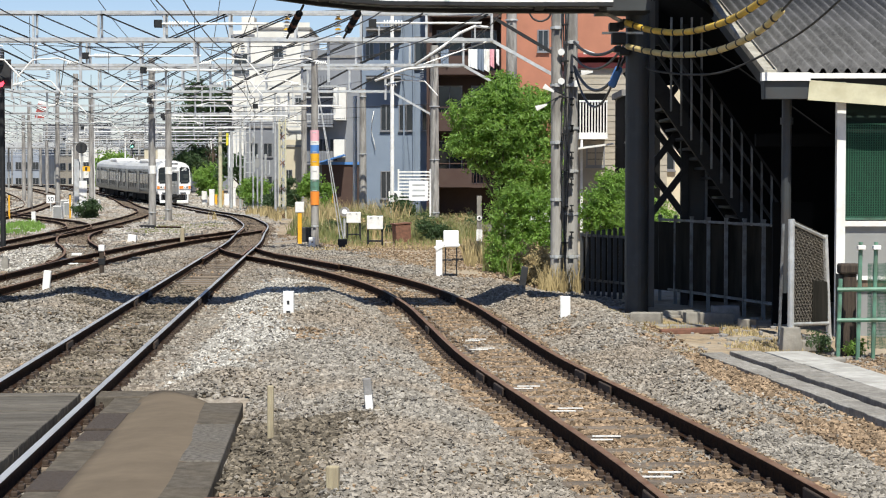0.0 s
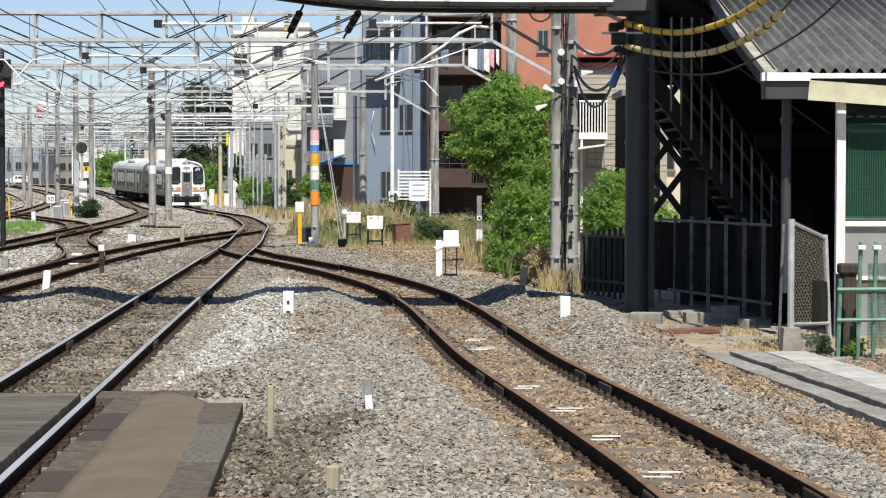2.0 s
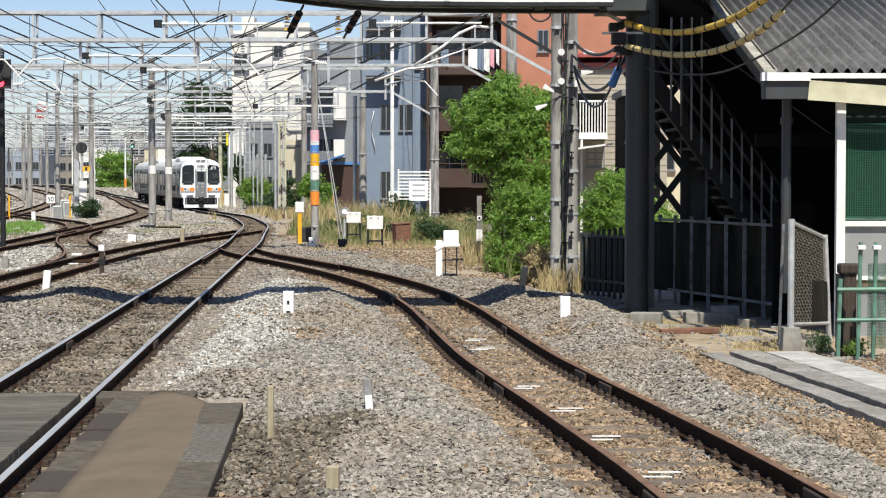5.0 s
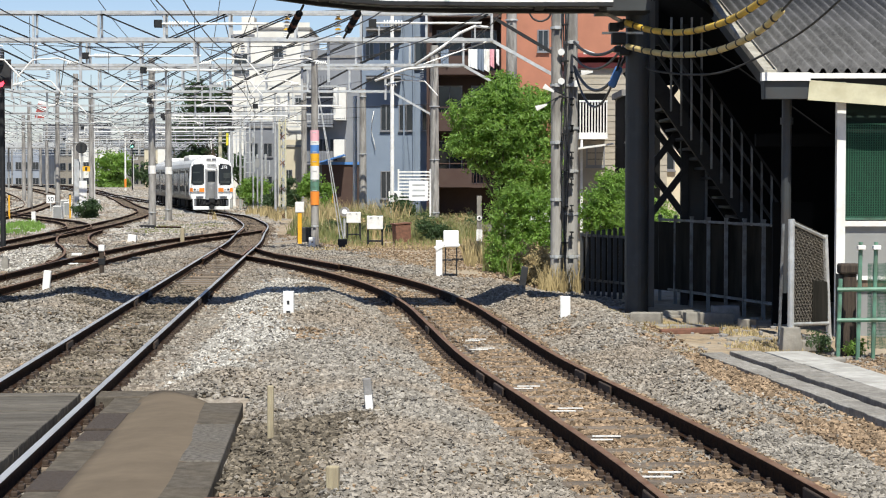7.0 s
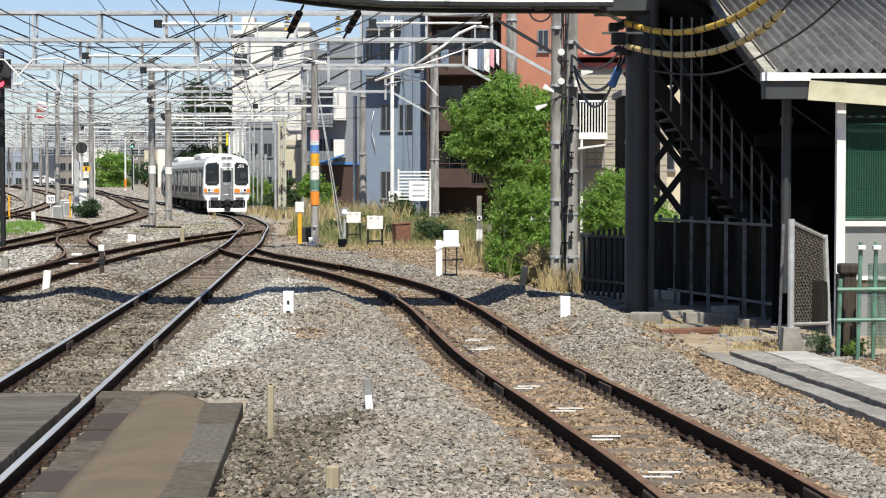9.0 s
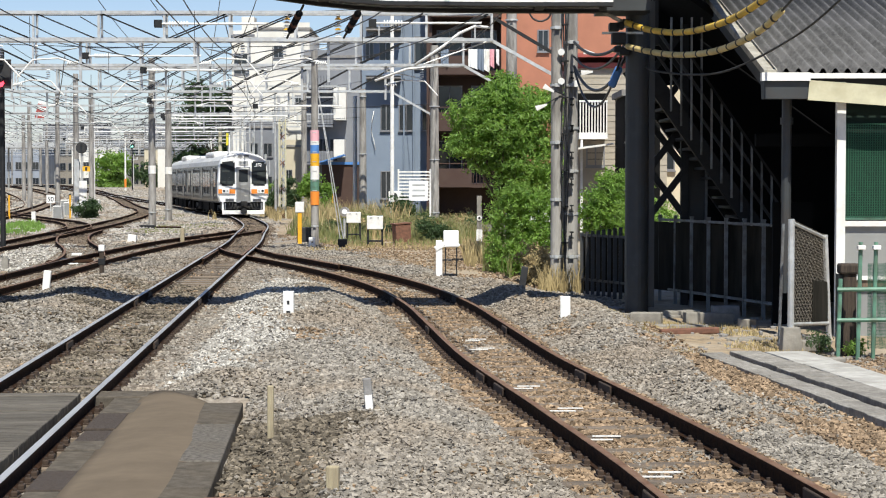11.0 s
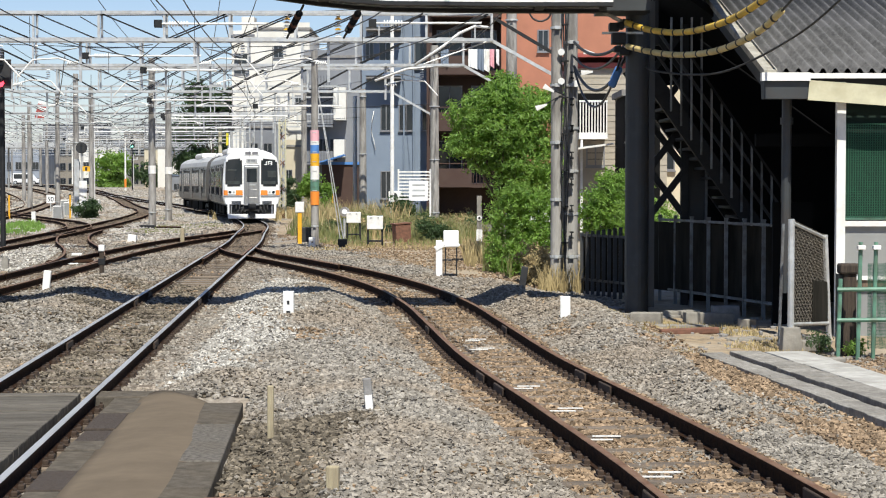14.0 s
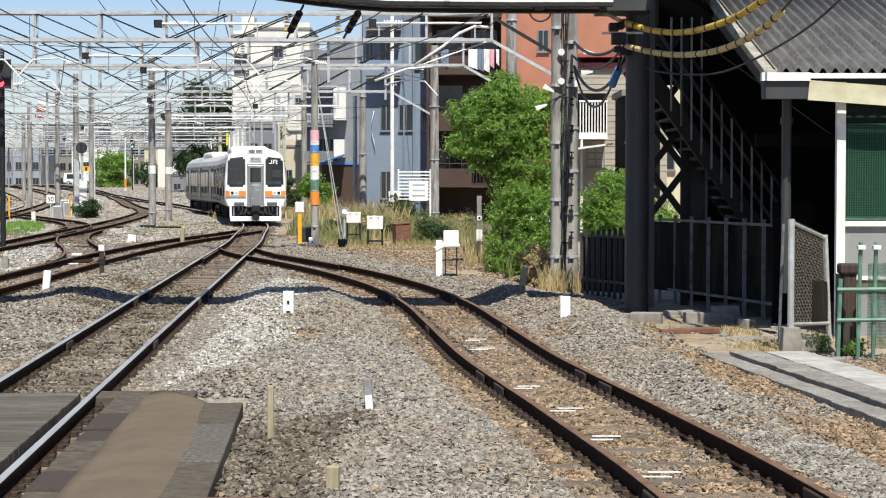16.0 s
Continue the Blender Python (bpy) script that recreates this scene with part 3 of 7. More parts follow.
    part("door_plate", box(B(), -0.2, 0.2, -0.085, -0.07, 1.84, 1.93), "lamp_glass", d)
    for z in (1.2, 1.62):
        part("door_rib", box(B(), -0.3, 0.3, -0.08, -0.07, z, z + 0.025, bevel=0.004), "gangway", d)
    part("foot_plate", box(B(), -0.40, 0.40, -0.16, 0.0, 0.80, 0.88, bevel=0.03), "grey_wall", front)
    sign = part("destination_box", box(B(), -0.34, 0.34, -0.05, 0.05, 2.99, 3.29, bevel=0.03), "white_clean", front)
    part("destination_sign", box(B(), -0.28, 0.28, -0.058, -0.04, 3.04, 3.24), "lamp_glass", sign, "pale blank destination sign")
    for k in (-0.14, 0.02, 0.13):
        part("sign_mark", box(B(), k - 0.05, k + 0.04, -0.061, -0.055, 3.1, 3.18), "grey_wall", sign)
    hood = part("top_lamp_box", box(B(), -0.42, 0.42, -0.025, 0.4, 3.40, 3.68, bevel=0.05), "white_clean", front, "white roof lamp hood")
    for k in (-0.18, 0.18):
        part("top_lamp", box(B(), k - 0.15, k + 0.15, -0.034, 0.0, 3.46, 3.61, bevel=0.01), "alu", hood)
    # lower front
    part("underframe", box(B(), -1.28, 1.28, 0.25, 0.5, 0.42, 0.86), "black", car)
    part("skirt", box(B(), -1.24, 1.24, -0.04, 0.08, 0.12, 0.36, bevel=0.02), "white_clean", car, "white snow-plough skirt")
    for s in (-1, 1):
        part("skirt_bracket", box(B(), s * 1.21 - 0.05, s * 1.21 + 0.05, -0.03, 0.08, 0.34, 0.86), "white_clean", car)
        part("skirt_web", box(B(), s * 1.06 - 0.03, s * 1.06 + 0.03, 0.02, 0.1, 0.34, 0.8), "grey_wall", car)
        for x0 in (0.42, 0.62, 0.8):
            part("hose", tube([(s * x0, 0.0, 0.86), (s * (x0 + 0.03), -0.12, 0.62), (s * (x0 - 0.05), -0.1, 0.45), (s * (x0 - 0.14), 0.02, 0.6)], 0.024), "rubber", car)
    part("buffer_beam", box(B(), -0.55, 0.55, 0.0, 0.2, 0.5, 0.72, bevel=0.03), "black", car)
    bm = B()
    box(bm, -0.14, 0.14, -0.42, 0.3, 0.62, 0.88, bevel=0.03)
    box(bm, -0.2, 0.2, -0.46, -0.3, 0.58, 0.92, bevel=0.05)
    cyl(bm, (0, -0.48, 0.32), (0, -0.1, 0.32), 0.17, seg=12)
    part("coupler", bm, "steel_dark", car, "black knuckle coupler")


for k in range(2):
    train_car(k == 0)


# ---- concrete poles and portal beams ----
def concrete_pole(x, y, top, r=0.19, z0=-0.3, bands=0, name="catenary_pole", label="round grey concrete catenary pole with steel bands"):
    t = thing(name, pose(x, y, z0), label, "pole", "catenary poles")
    bm = B()
    cyl(bm, (0, 0, 0), (0, 0, top - z0), r, r * 0.82, seg=18)
    part("shaft", bm, "pole", t, smooth=False)
    for i in range(bands):
        z = 0.8 + i * (top - z0 - 1.2) / max(1, bands - 1)
        bm = B()
        cyl(bm, (0, 0, z), (0, 0, z + 0.05), r * 1.06, seg=18)
        box(bm, -0.05, 0.05, -r * 1.06 - 0.05, -r * 1.0, z - 0.01, z + 0.06)
        part("band", bm, "galv", t)
    return t


def portal(y, x0, x1, z0, z1, panel=2.05, flip=0.0, name="portal_beam", full=True):
    """A lattice beam across the tracks: two chords in two planes with posts and diagonals."""
    t = thing(name, pose(0, y, 0), "galvanised steel lattice portal beam spanning the tracks", "portal beam", "portal beams")
    planes = (-0.28, 0.28) if full else (0.0,)
    for q in planes:
        for z in (z0, z1):
            part("chord", box(B(), x0, x1, q - 0.06, q + 0.06, z - 0.05, z + 0.05), "galv", t)
        n = int((x1 - x0) / panel)
        for i in range(n + 1):
            x = x1 - i * panel
            bm = B()
            box(bm, x - 0.035, x + 0.035, q - 0.03, q + 0.03, z0, z1)
            part("post", bm, "galv", t)
            if i < n:
                bm = B()
                if x - panel / 2 > flip:
                    bar(bm, (x - panel, q, z0), (x, q, z1), 0.042, 0.042)
                else:
                    bar(bm, (x - panel, q, z1), (x, q, z0), 0.042, 0.042)
                part("diagonal", bm, "steel_dark", t)
    if full:
        for z in (z0, z1):
            for i in range(int((x1 - x0) / panel) + 1):
                x = x1 - i * panel
                part("cross_tie", box(B(), x - 0.03, x + 0.03, -0.28, 0.28, z - 0.03, z + 0.03), "galv", t)
    return t


def brace(a, b, w=0.1, group="pole braces", m="galv"):
    t = thing("pole_brace", pose(*a), "%s steel brace between beam and pole" % ("light grey" if m == "galv" else "dark"), "brace", group)
    part("strut", bar(B(), (0, 0, 0), Vector(b) - Vector(a), w, w), m, t)
    return t


portal(58.8, -26, 1.53, 6.5, 7.36, flip=-8.9)
portal(71.5, -28, 0.78, 6.5, 7.5, flip=-10.5)
portal(92.0, -32, -2.55, 6.48, 7.6, flip=-14.0)
for y, x0, x1 in ((107, -30, -6), (121, -40, -7), (135, -40, -9), (149, -44, -9), (163, -50, -12), (178, -60, -16), (194, -62, -18), (212, -70, -20), (232, -80, -22), (255, -90, -26), (280, -100, -30), (310, -110, -35)):
    portal(y, x0, x1, 6.4, 7.5, panel=2.6, flip=(x0 + x1) / 2, full=False)
brace((1.53, 58.8, 6.5), (3.42, 58.8, 5.45))
brace((1.6, 58.7, 7.2), (4.1, 58.7, 5.72), 0.1, m="steel_dark")
t = thing("cantilever_tube", pose(0, 58.5, 0), "white curved cantilever tube at the beam's end", "cantilever")
part("tube", tube([(-0.9, 0, 5.7), (0.0, 0, 6.3), (0.5, 0, 6.7), (1.0, 0, 6.93), (1.55, 0.3, 6.9)], 0.045, 8), "white", t, smooth=True)
part("stay", tube([(-0.6, 0, 5.75), (1.5, 0.2, 6.5)], 0.025, 6), "galv", t)
t = thing("cantilever_tube", pose(0, 71.2, 0), "white curved cantilever tube at the beam's end", "cantilever")
part("tube", tube([(-2.6, 0, 5.9), (-1.4, 0, 6.35), (-0.4, 0, 6.45), (0.78, 0.3, 6.5)], 0.045, 8), "white", t, smooth=True)
brace((0.78, 71.5, 6.5), (2.75, 71.5, 5.4))
brace((-2.55, 92, 6.48), (-0.4, 92, 5.25))

concrete_pole(3.58, 58.8, 9.5, 0.2, bands=4)
concrete_pole(2.62, 71.5, 8.6, 0.24, bands=3)
concrete_pole(-0.42, 92, 8.75, 0.24, bands=4)
concrete_pole(-4.12, 96, 6.8, 0.2, bands=3)
for x, y, top, r in ((-14.5, 93, 8.2, 0.19), (-15.15, 103, 6.4, 0.2)):
    q = concrete_pole(x, y, top, r, bands=2)
    part("white_band", cyl(B(), (0, 0, 2.75), (0, 0, 3.15), r * 1.02, seg=18), "white", q)
concrete_pole(-23.4, 119, 8.9, 0.2, bands=3)
concrete_pole(-24.5, 130, 8.6, 0.2, bands=2)
concrete_pole(-28.5, 138, 8.9, 0.18, bands=2)
concrete_pole(-7.1, 155, 8.9, 0.25, bands=2)
for x, y in ((-33, 149), (-40, 178), (-50, 178), (-9, 121), (-10.5, 149), (-17, 178), (-52, 212), (-45, 212), (-21, 212), (-66, 255), (-55, 255), (-27, 255), (-36, 310), (-90, 310), (-75, 310)):
    concrete_pole(x, y, 8.4, 0.2, bands=0)
near = concrete_pole(2.66, 38.8, 8.0, 0.15, bands=9, label="stout concrete pole wrapped with steel bands and cables")


# ---- footbridge over the tracks, its column and stair ----
def footbridge():
    t = thing("footbridge", pose(0, 0, 0), "steel footbridge with white parapet crossing above the tracks", "footbridge")
    xs = [-45, -12, -8, -5, -3.6, -2.75, -2.1, -1.5, -0.9, 1, 2.3, 2.75]
    zs = [6.2, 6.1, 5.85, 5.52, 5.32, 5.19, 5.1, 5.04, 5.0, 4.98, 4.98, 4.98]
    for y0, y1, lo, hi, m, nm in ((30.2, 30.4, -0.06, 0.0, "steel_dark", "bottom_flange"), (30.23, 30.33, 0.0, 1.3, "white", "parapet"),
                                  (31.4, 31.6, -0.06, 0.0, "steel_dark", "bottom_flange"), (31.45, 31.55, 0.0, 1.3, "white", "parapet"),
                                  (30.33, 31.45, 0.03, 0.2, "steel_dark", "deck")):
        bm = B()
        rings = []
        for x, z in zip(xs, zs):
            rings.append([bm.verts.new((x, a, z + b)) for a, b in ((y0, lo), (y1, lo), (y1, hi), (y0, hi))])
        for a, b in zip(rings, rings[1:]):
            for j in range(4):
                bm.faces.new((a[j], a[(j + 1) % 4], b[(j + 1) % 4], b[j]))
        bm.faces.new(rings[0])
        bm.faces.new(rings[-1][::-1])
        bmesh.ops.recalc_face_normals(bm, faces=bm.faces)
        part(nm, bm, m, t)
    for x in (-10, -6, -2, 1.6):
        part("cross_girder", box(B(), x - 0.08, x + 0.08, 30.3, 31.5, 4.95 + max(0, -x - 1) * 0.14, 5.15 + max(0, -x - 1) * 0.14), "steel_dark", t)
    for x in (3.37,):
        bm = B()
        cyl(bm, (x, 32.4, -0.3), (x, 32.4, 5.3), 0.205, seg=24)
        c = part("column", bm, "grey_paint", t, "dark grey round steel column")
        part("girder_bracket", box(B(), 2.62, x + 0.12, 31.35, 32.5, 4.95, 5.2), "grey_paint", t)
        part("base_plate", box(B(), x - 0.36, x + 0.36, 32.04, 32.76, -0.3, -0.2, bevel=0.01), "concrete", t)
        part("column_web", box(B(), x + 0.19, x + 0.3, 32.36, 32.44, -0.1, 5.2), "grey_paint", t)
        for z in (0.6, 1.9, 3.2, 4.3):
            bm = B()
            cyl(bm, (x, 32.4, z), (x, 32.4, z + 0.04), 0.213, seg=24)
            part("weld_band", bm, "grey_paint", t)
    return t


footbridge()


def stair():
    t = thing("covered_stair", pose(0, 0, 0), "dark steel stair with railings going up to the footbridge", "stair")
    a, b = Vector((3.5, 33.2, 4.2)), Vector((6.45, 33.6, 0.1))
    for dy in (0.0, 1.9):
        o = Vector((0, dy, 0))
        part("stringer", bar(B(), a + o, b + o, 0.09, 0.30), "steel_dark", t)
        part("handrail", bar(B(), a + o + Vector((0, 0, 1.0)), b + o + Vector((0, 0, 1.0)), 0.05, 0.05), "grey_paint", t)
        part("mid_rail", bar(B(), a + o + Vector((0, 0, 0.55)), b + o + Vector((0, 0, 0.55)), 0.03, 0.03), "grey_paint", t)
    n = 23
    for i in range(n):
        p = a.lerp(b, (i + 0.5) / n)
        part("tread", box(B(), p.x - 0.15, p.x + 0.15, p.y, p.y + 1.9, p.z - 0.03, p.z + 0.02), "steel_dark", t)
    for i in range(17):
        p = a.lerp(b, i / 16)
        top = 5.0 if p.x < 4.7 else p.z + 1.34
        if p.x > 3.95:
            part("baluster", box(B(), p.x - 0.017, p.x + 0.017, p.y - 0.09, p.y - 0.05, p.z - 0.1, top), "fence_grey" if i % 2 else "fence_dark", t)
    part("top_rail", bar(B(), a + Vector((0.9, -0.07, 0.09)), b + Vector((0, -0.07, 1.34)), 0.03, 0.04), "steel_dark", t)
    part("side_sheet", box(B(), 4.5, 4.9, 34.9, 34.93, 0.9, 2.6), "grey_paint", t, "dark grey painted sheet")
    part("side_sheet_post", box(B(), 4.48, 4.52, 34.82, 34.9, 0.9, 3.1), "fence_dark", t)
    part("side_sheet_post", box(B(), 4.9, 4.94, 34.82, 34.9, 0.9, 2.75), "fence_dark", t)
    # lattice of the stair tower
    for x in (3.86, 4.5):
        part("tower_leg", box(B(), x - 0.07, x + 0.07, 34.7, 34.84, -0.3, 5.0), "steel_dark", t)
    for k in range(4):
        z = 1.45 + k * 0.88
        part("tower_brace", bar(B(), (3.86, 34.75, z), (4.5, 34.75, z + 0.84), 0.06, 0.12), "steel_dark", t)
        part("tower_brace", bar(B(), (4.5, 34.79, z), (3.86, 34.79, z + 0.84), 0.06, 0.12), "steel_dark", t)
    # unseen roof above the view, added with its posts to shade column and ground
    part("landing_roof", box(B(), 3.5, 4.9, 28.2, 36.3, 5.75, 5.87), "steel_dark", t)
    # near-black panel added to fill a bright sky gap with shade
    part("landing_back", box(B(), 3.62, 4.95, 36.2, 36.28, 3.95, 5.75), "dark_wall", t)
    for y in (33.2, 36.0):
        part("landing_post", box(B(), 3.72, 3.82, y - 0.05, y + 0.05, 4.5, 5.75), "steel_dark", t)
    return t


stair()


def shed():
    t = thing("trackside_shed", pose(0, 0, 0), "open-sided shed with corrugated grey roof and green net panel", "shed")
    xv, xe = 4.86, 13.0
    ye, yb, ze, zb = 27.5, 34.2, 3.66, 5.52
    slope = Vector((0, yb - ye, zb - ze))
    # corrugated sheets, wave across x
    sheets = 9
    w = (xe - xv) / sheets
    for s in range(sheets):
        bm = B()
        n = 50
        rows = []
        for f in (0.0, 0.5, 1.0):
            row = []
            for i in range(n + 1):
                x = xv + s * w + w * i / n
                p = Vector((x, ye - 0.06, ze + 0.05)) + slope * f
                row.append(bm.verts.new(p + Vector((0, 0, 0.05 * math.cos(2 * math.pi * (x - xv) / 0.18)))))
            rows.append(row)
        for lo, hi in zip(rows, rows[1:]):
            for i in range(n):
                bm.faces.new((lo[i], lo[i + 1], hi[i + 1], hi[i])).smooth = True
        ex = bmesh.ops.extrude_face_region(bm, geom=bm.faces[:])
        bmesh.ops.translate(bm, verts=[v for v in ex["geom"] if isinstance(v, bmesh.types.BMVert)], vec=(0, 0, -0.01))
        bmesh.ops.recalc_face_normals(bm, faces=bm.faces)
        part("roof_sheet", bm, "slate", t)
    # near-black sheet puts the shade under the roof into its colour
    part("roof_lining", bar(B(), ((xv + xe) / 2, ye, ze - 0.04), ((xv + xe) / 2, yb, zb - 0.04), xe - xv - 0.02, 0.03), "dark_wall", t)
    part("verge_board", bar(B(), (xv - 0.05, ye - 0.05, ze + 0.02), (xv - 0.05, yb, zb + 0.02), 0.2, 0.1), "verge", t, "weathered grey verge board")
    part("verge_soffit", bar(B(), (xv - 0.04, ye, ze - 0.16), (xv - 0.04, yb, zb - 0.16), 0.1, 0.22), "steel_dark", t)
    part("eave_trim", box(B(), xv - 0.2, 5.37, ye - 0.2, ye - 0.06, ze - 0.1, ze + 0.02), "white", t)
    part("eave_trim", box(B(), 5.37, xe, ye - 0.12, ye - 0.06, ze - 0.06, ze + 0.015), "white", t)
    o = part("fascia", box(B(), 0, 1.28, -0.17, -0.10, -0.29, 0.0), "cream", t, "yellowed cream fascia board")
    o.matrix_basis = pose(5.36, ye, ze - 0.09, 0, 4.2, 0)
    o = part("fascia", box(B(), 1.285, xe - 5.5, -0.165, -0.10, -0.28, 0.0), "cream", t, "yellowed cream fascia board")
    o.matrix_basis = pose(5.36, ye, ze - 0.085, 0, 4.0, 0)
    part("gutter_end", box(B(), xv - 0.16, 5.4, ye - 0.14, ye + 0.1, ze - 0.36, ze - 0.1), "grey_paint", t)
    for x, y, m in ((5.91, 27.75, "white"), (9.6, 27.75, "white")):
        part("post", box(B(), x - 0.065, x + 0.065, y - 0.065, y + 0.065, -0.3, ze - 0.1), m, t, "white painted post")
    bm = B()
    cyl(bm, (5.19, 28.2, 0.4), (5.19, 28.2, ze - 0.3), 0.075, seg=12)
    part("drain_pipe", bm, "grey_paint", t)
    part("pipe_collar", cyl(B(), (5.19, 28.2, 2.95), (5.19, 28.2, 3.05), 0.1, seg=12), "grey_paint", t)
    # added enclosing walls, roof and beam; near-black colour carries the deep shade inside
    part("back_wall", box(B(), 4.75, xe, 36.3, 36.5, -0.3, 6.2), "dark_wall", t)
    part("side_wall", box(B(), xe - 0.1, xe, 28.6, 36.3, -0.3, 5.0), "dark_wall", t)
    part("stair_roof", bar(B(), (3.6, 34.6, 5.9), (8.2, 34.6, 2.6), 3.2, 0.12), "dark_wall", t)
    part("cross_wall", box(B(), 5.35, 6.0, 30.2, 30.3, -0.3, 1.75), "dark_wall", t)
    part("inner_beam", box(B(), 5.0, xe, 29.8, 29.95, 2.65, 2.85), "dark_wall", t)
    # right-hand panel: lower wall, sill, net
    part("lower_wall", box(B(), 5.98, 9.5, 27.82, 27.92, -0.3, 1.42), "pale_grey", t, "grey painted lower wall panel")
    part("sill", box(B(), 5.96, 9.55, 27.75, 27.94, 1.42, 1.50), "white", t)
    part("net_rail", box(B(), 5.98, 9.5, 27.78, 27.82, 1.52, 1.57), "green", t)
    net = B()
    for i in range(47):
        x = 6.0 + i * 0.036
        box(net, x - 0.006, x + 0.006, 27.77, 27.78, 1.55, 2.95)
    for i in range(38):
        z = 1.57 + i * 0.037
        box(net, 5.99, 7.7, 27.762, 27.77, z - 0.006, z + 0.006)
    o = part("green_net", net, "net_green", t, "green plastic safety netting")
    o["kind"] = "stuff"
    # added sheet whose near-black colour stands in for the dark interior
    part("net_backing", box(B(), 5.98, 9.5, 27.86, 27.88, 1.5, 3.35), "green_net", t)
    part("band_rail", box(B(), 5.98, 9.5, 27.75, 27.8, 0.62, 0.68), "white", t)
    part("band_dark", box(B(), 5.98, 9.5, 27.78, 27.81, 0.46, 0.62), "wood_old", t)
    return t


shed()


# ---- fences ----
def bar_fence():
    t = thing("bar_fence", pose(0, 0, 0), "grey steel post fence standing under the stair", "fence")
    a, b = Vector((4.145, 35.6, -0.25)), Vector((5.6, 30.6, -0.25))
    n = 8
    for i in range(n):
        p = a.lerp(b, i / (n - 1))
        part("fence_post", box(B(), p.x - 0.03, p.x + 0.03, p.y - 0.03, p.y + 0.03, p.z, 1.42), "fence_dark", t)
        part("post_cap", box(B(), p.x - 0.036, p.x + 0.036, p.y - 0.036, p.y + 0.036, 1.42, 1.45), "fence_dark", t)
    for z in (0.05, 1.36):
        part("fence_rail", bar(B(), a + Vector((0, 0, z + 0.25)), b + Vector((0, 0, z + 0.25)), 0.045, 0.045), "fence_dark", t)
    # dark panel, tall enough to hide the brighter ground behind
    part("backing_sheet", bar(B(), a + Vector((-0.1, 0.22, 0.92)), b + Vector((0.12, 0.1, 0.92)), 0.02, 1.3), "old_panel", t, "mottled dark sheet backing")
    u = thing("slat_fence", pose(0, 0, 0), "dark steel slat fence beside the bridge column", "fence")
    a, b = Vector((2.82, 37.8, -0.25)), Vector((3.75, 35.8, -0.25))
    for i in range(11):
        p = a.lerp(b, i / 10)
        part("slat", box(B(), p.x - 0.035, p.x + 0.035, p.y - 0.02, p.y + 0.02, p.z, 1.05 + 0.02 * i), "grey_paint", u)
    for z in (0.1, 1.0):
        part("fence_rail", bar(B(), a + Vector((0, 0, z + 0.25)), b + Vector((0, 0, z + 0.25)), 0.04, 0.05), "grey_paint", u)
    # added sheet, darkening the gaps between slats in place of the lit earth
    part("backing_sheet", bar(B(), a + Vector((0.05, 0.1, 0.66)), b + Vector((0.05, 0.1, 0.72)), 0.02, 1.1), "old_panel", u, "mottled dark sheet backing")


bar_fence()


def mesh_gate():
    t = thing("chain_link_gate", pose(0, 0, 0), "leaning chain-link gate panel with pale steel posts", "gate")
    a, b = Vector((4.73, 25.3, 0.1)), Vector((5.73, 27.6, -0.05))
    ta, tb = Vector((4.73, 25.3, 1.58)), Vector((5.62, 27.4, 1.30))
    part("gate_post", cyl(B(), a - Vector((0, 0, 0.15)), ta, 0.045, seg=12), "galv", t)
    part("gate_post", cyl(B(), b - Vector((0, 0, 0.2)), tb, 0.04, seg=12), "galv", t)
    part("gate_post", cyl(B(), (4.68, 25.9, -0.2), (4.73, 25.9, 1.5), 0.022, seg=10), "fence_dark", t)
    for k in (0.03, 0.97):
        part("gate_rail", cyl(B(), a.lerp(ta, k), b.lerp(tb, k), 0.025, seg=8), "galv", t)
    bm = B()

    def pt(u, v):
        return a.lerp(b, u).lerp(ta.lerp(tb, u), v)

    n = 26
    for i in range(-n, n):
        for sgn in (1, -1):
            u0, v0, u1, v1 = i / n, 0.0, i / n + 0.62, 1.0
            if sgn < 0:
                u0, u1 = u1, u0
            # clip to the panel
            du, dv = u1 - u0, v1 - v0
            lo, hi = 0.0, 1.0
            for base, d in ((u0, du),):
                if abs(d) > 1e-6:
                    x0, x1 = sorted(((0 - base) / d, (1 - base) / d))
                    lo, hi = max(lo, x0), min(hi, x1)
            if hi - lo > 0.03:
                bar(bm, pt(u0 + du * lo, lo), pt(u0 + du * hi, hi), 0.0045, 0.0045)
    o = part("chain_link", bm, "mesh_wire", t, "diamond chain-link mesh")
    o["kind"] = "stuff"
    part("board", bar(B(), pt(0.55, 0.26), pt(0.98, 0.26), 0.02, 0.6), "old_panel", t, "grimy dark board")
    u = thing("concrete_footing", pose(4.73, 25.3, -0.25), "pale tapered concrete footing under the gate post", "footing")
    bm = B()
    box(bm, -0.14, 0.14, -0.14, 0.14, 0, 0.36, bevel=0.015)
    for v in bm.verts:
        if v.co.z > 0.2:
            v.co.x *= 0.82
            v.co.y *= 0.82
    part("block", bm, "concrete", u)


mesh_gate()


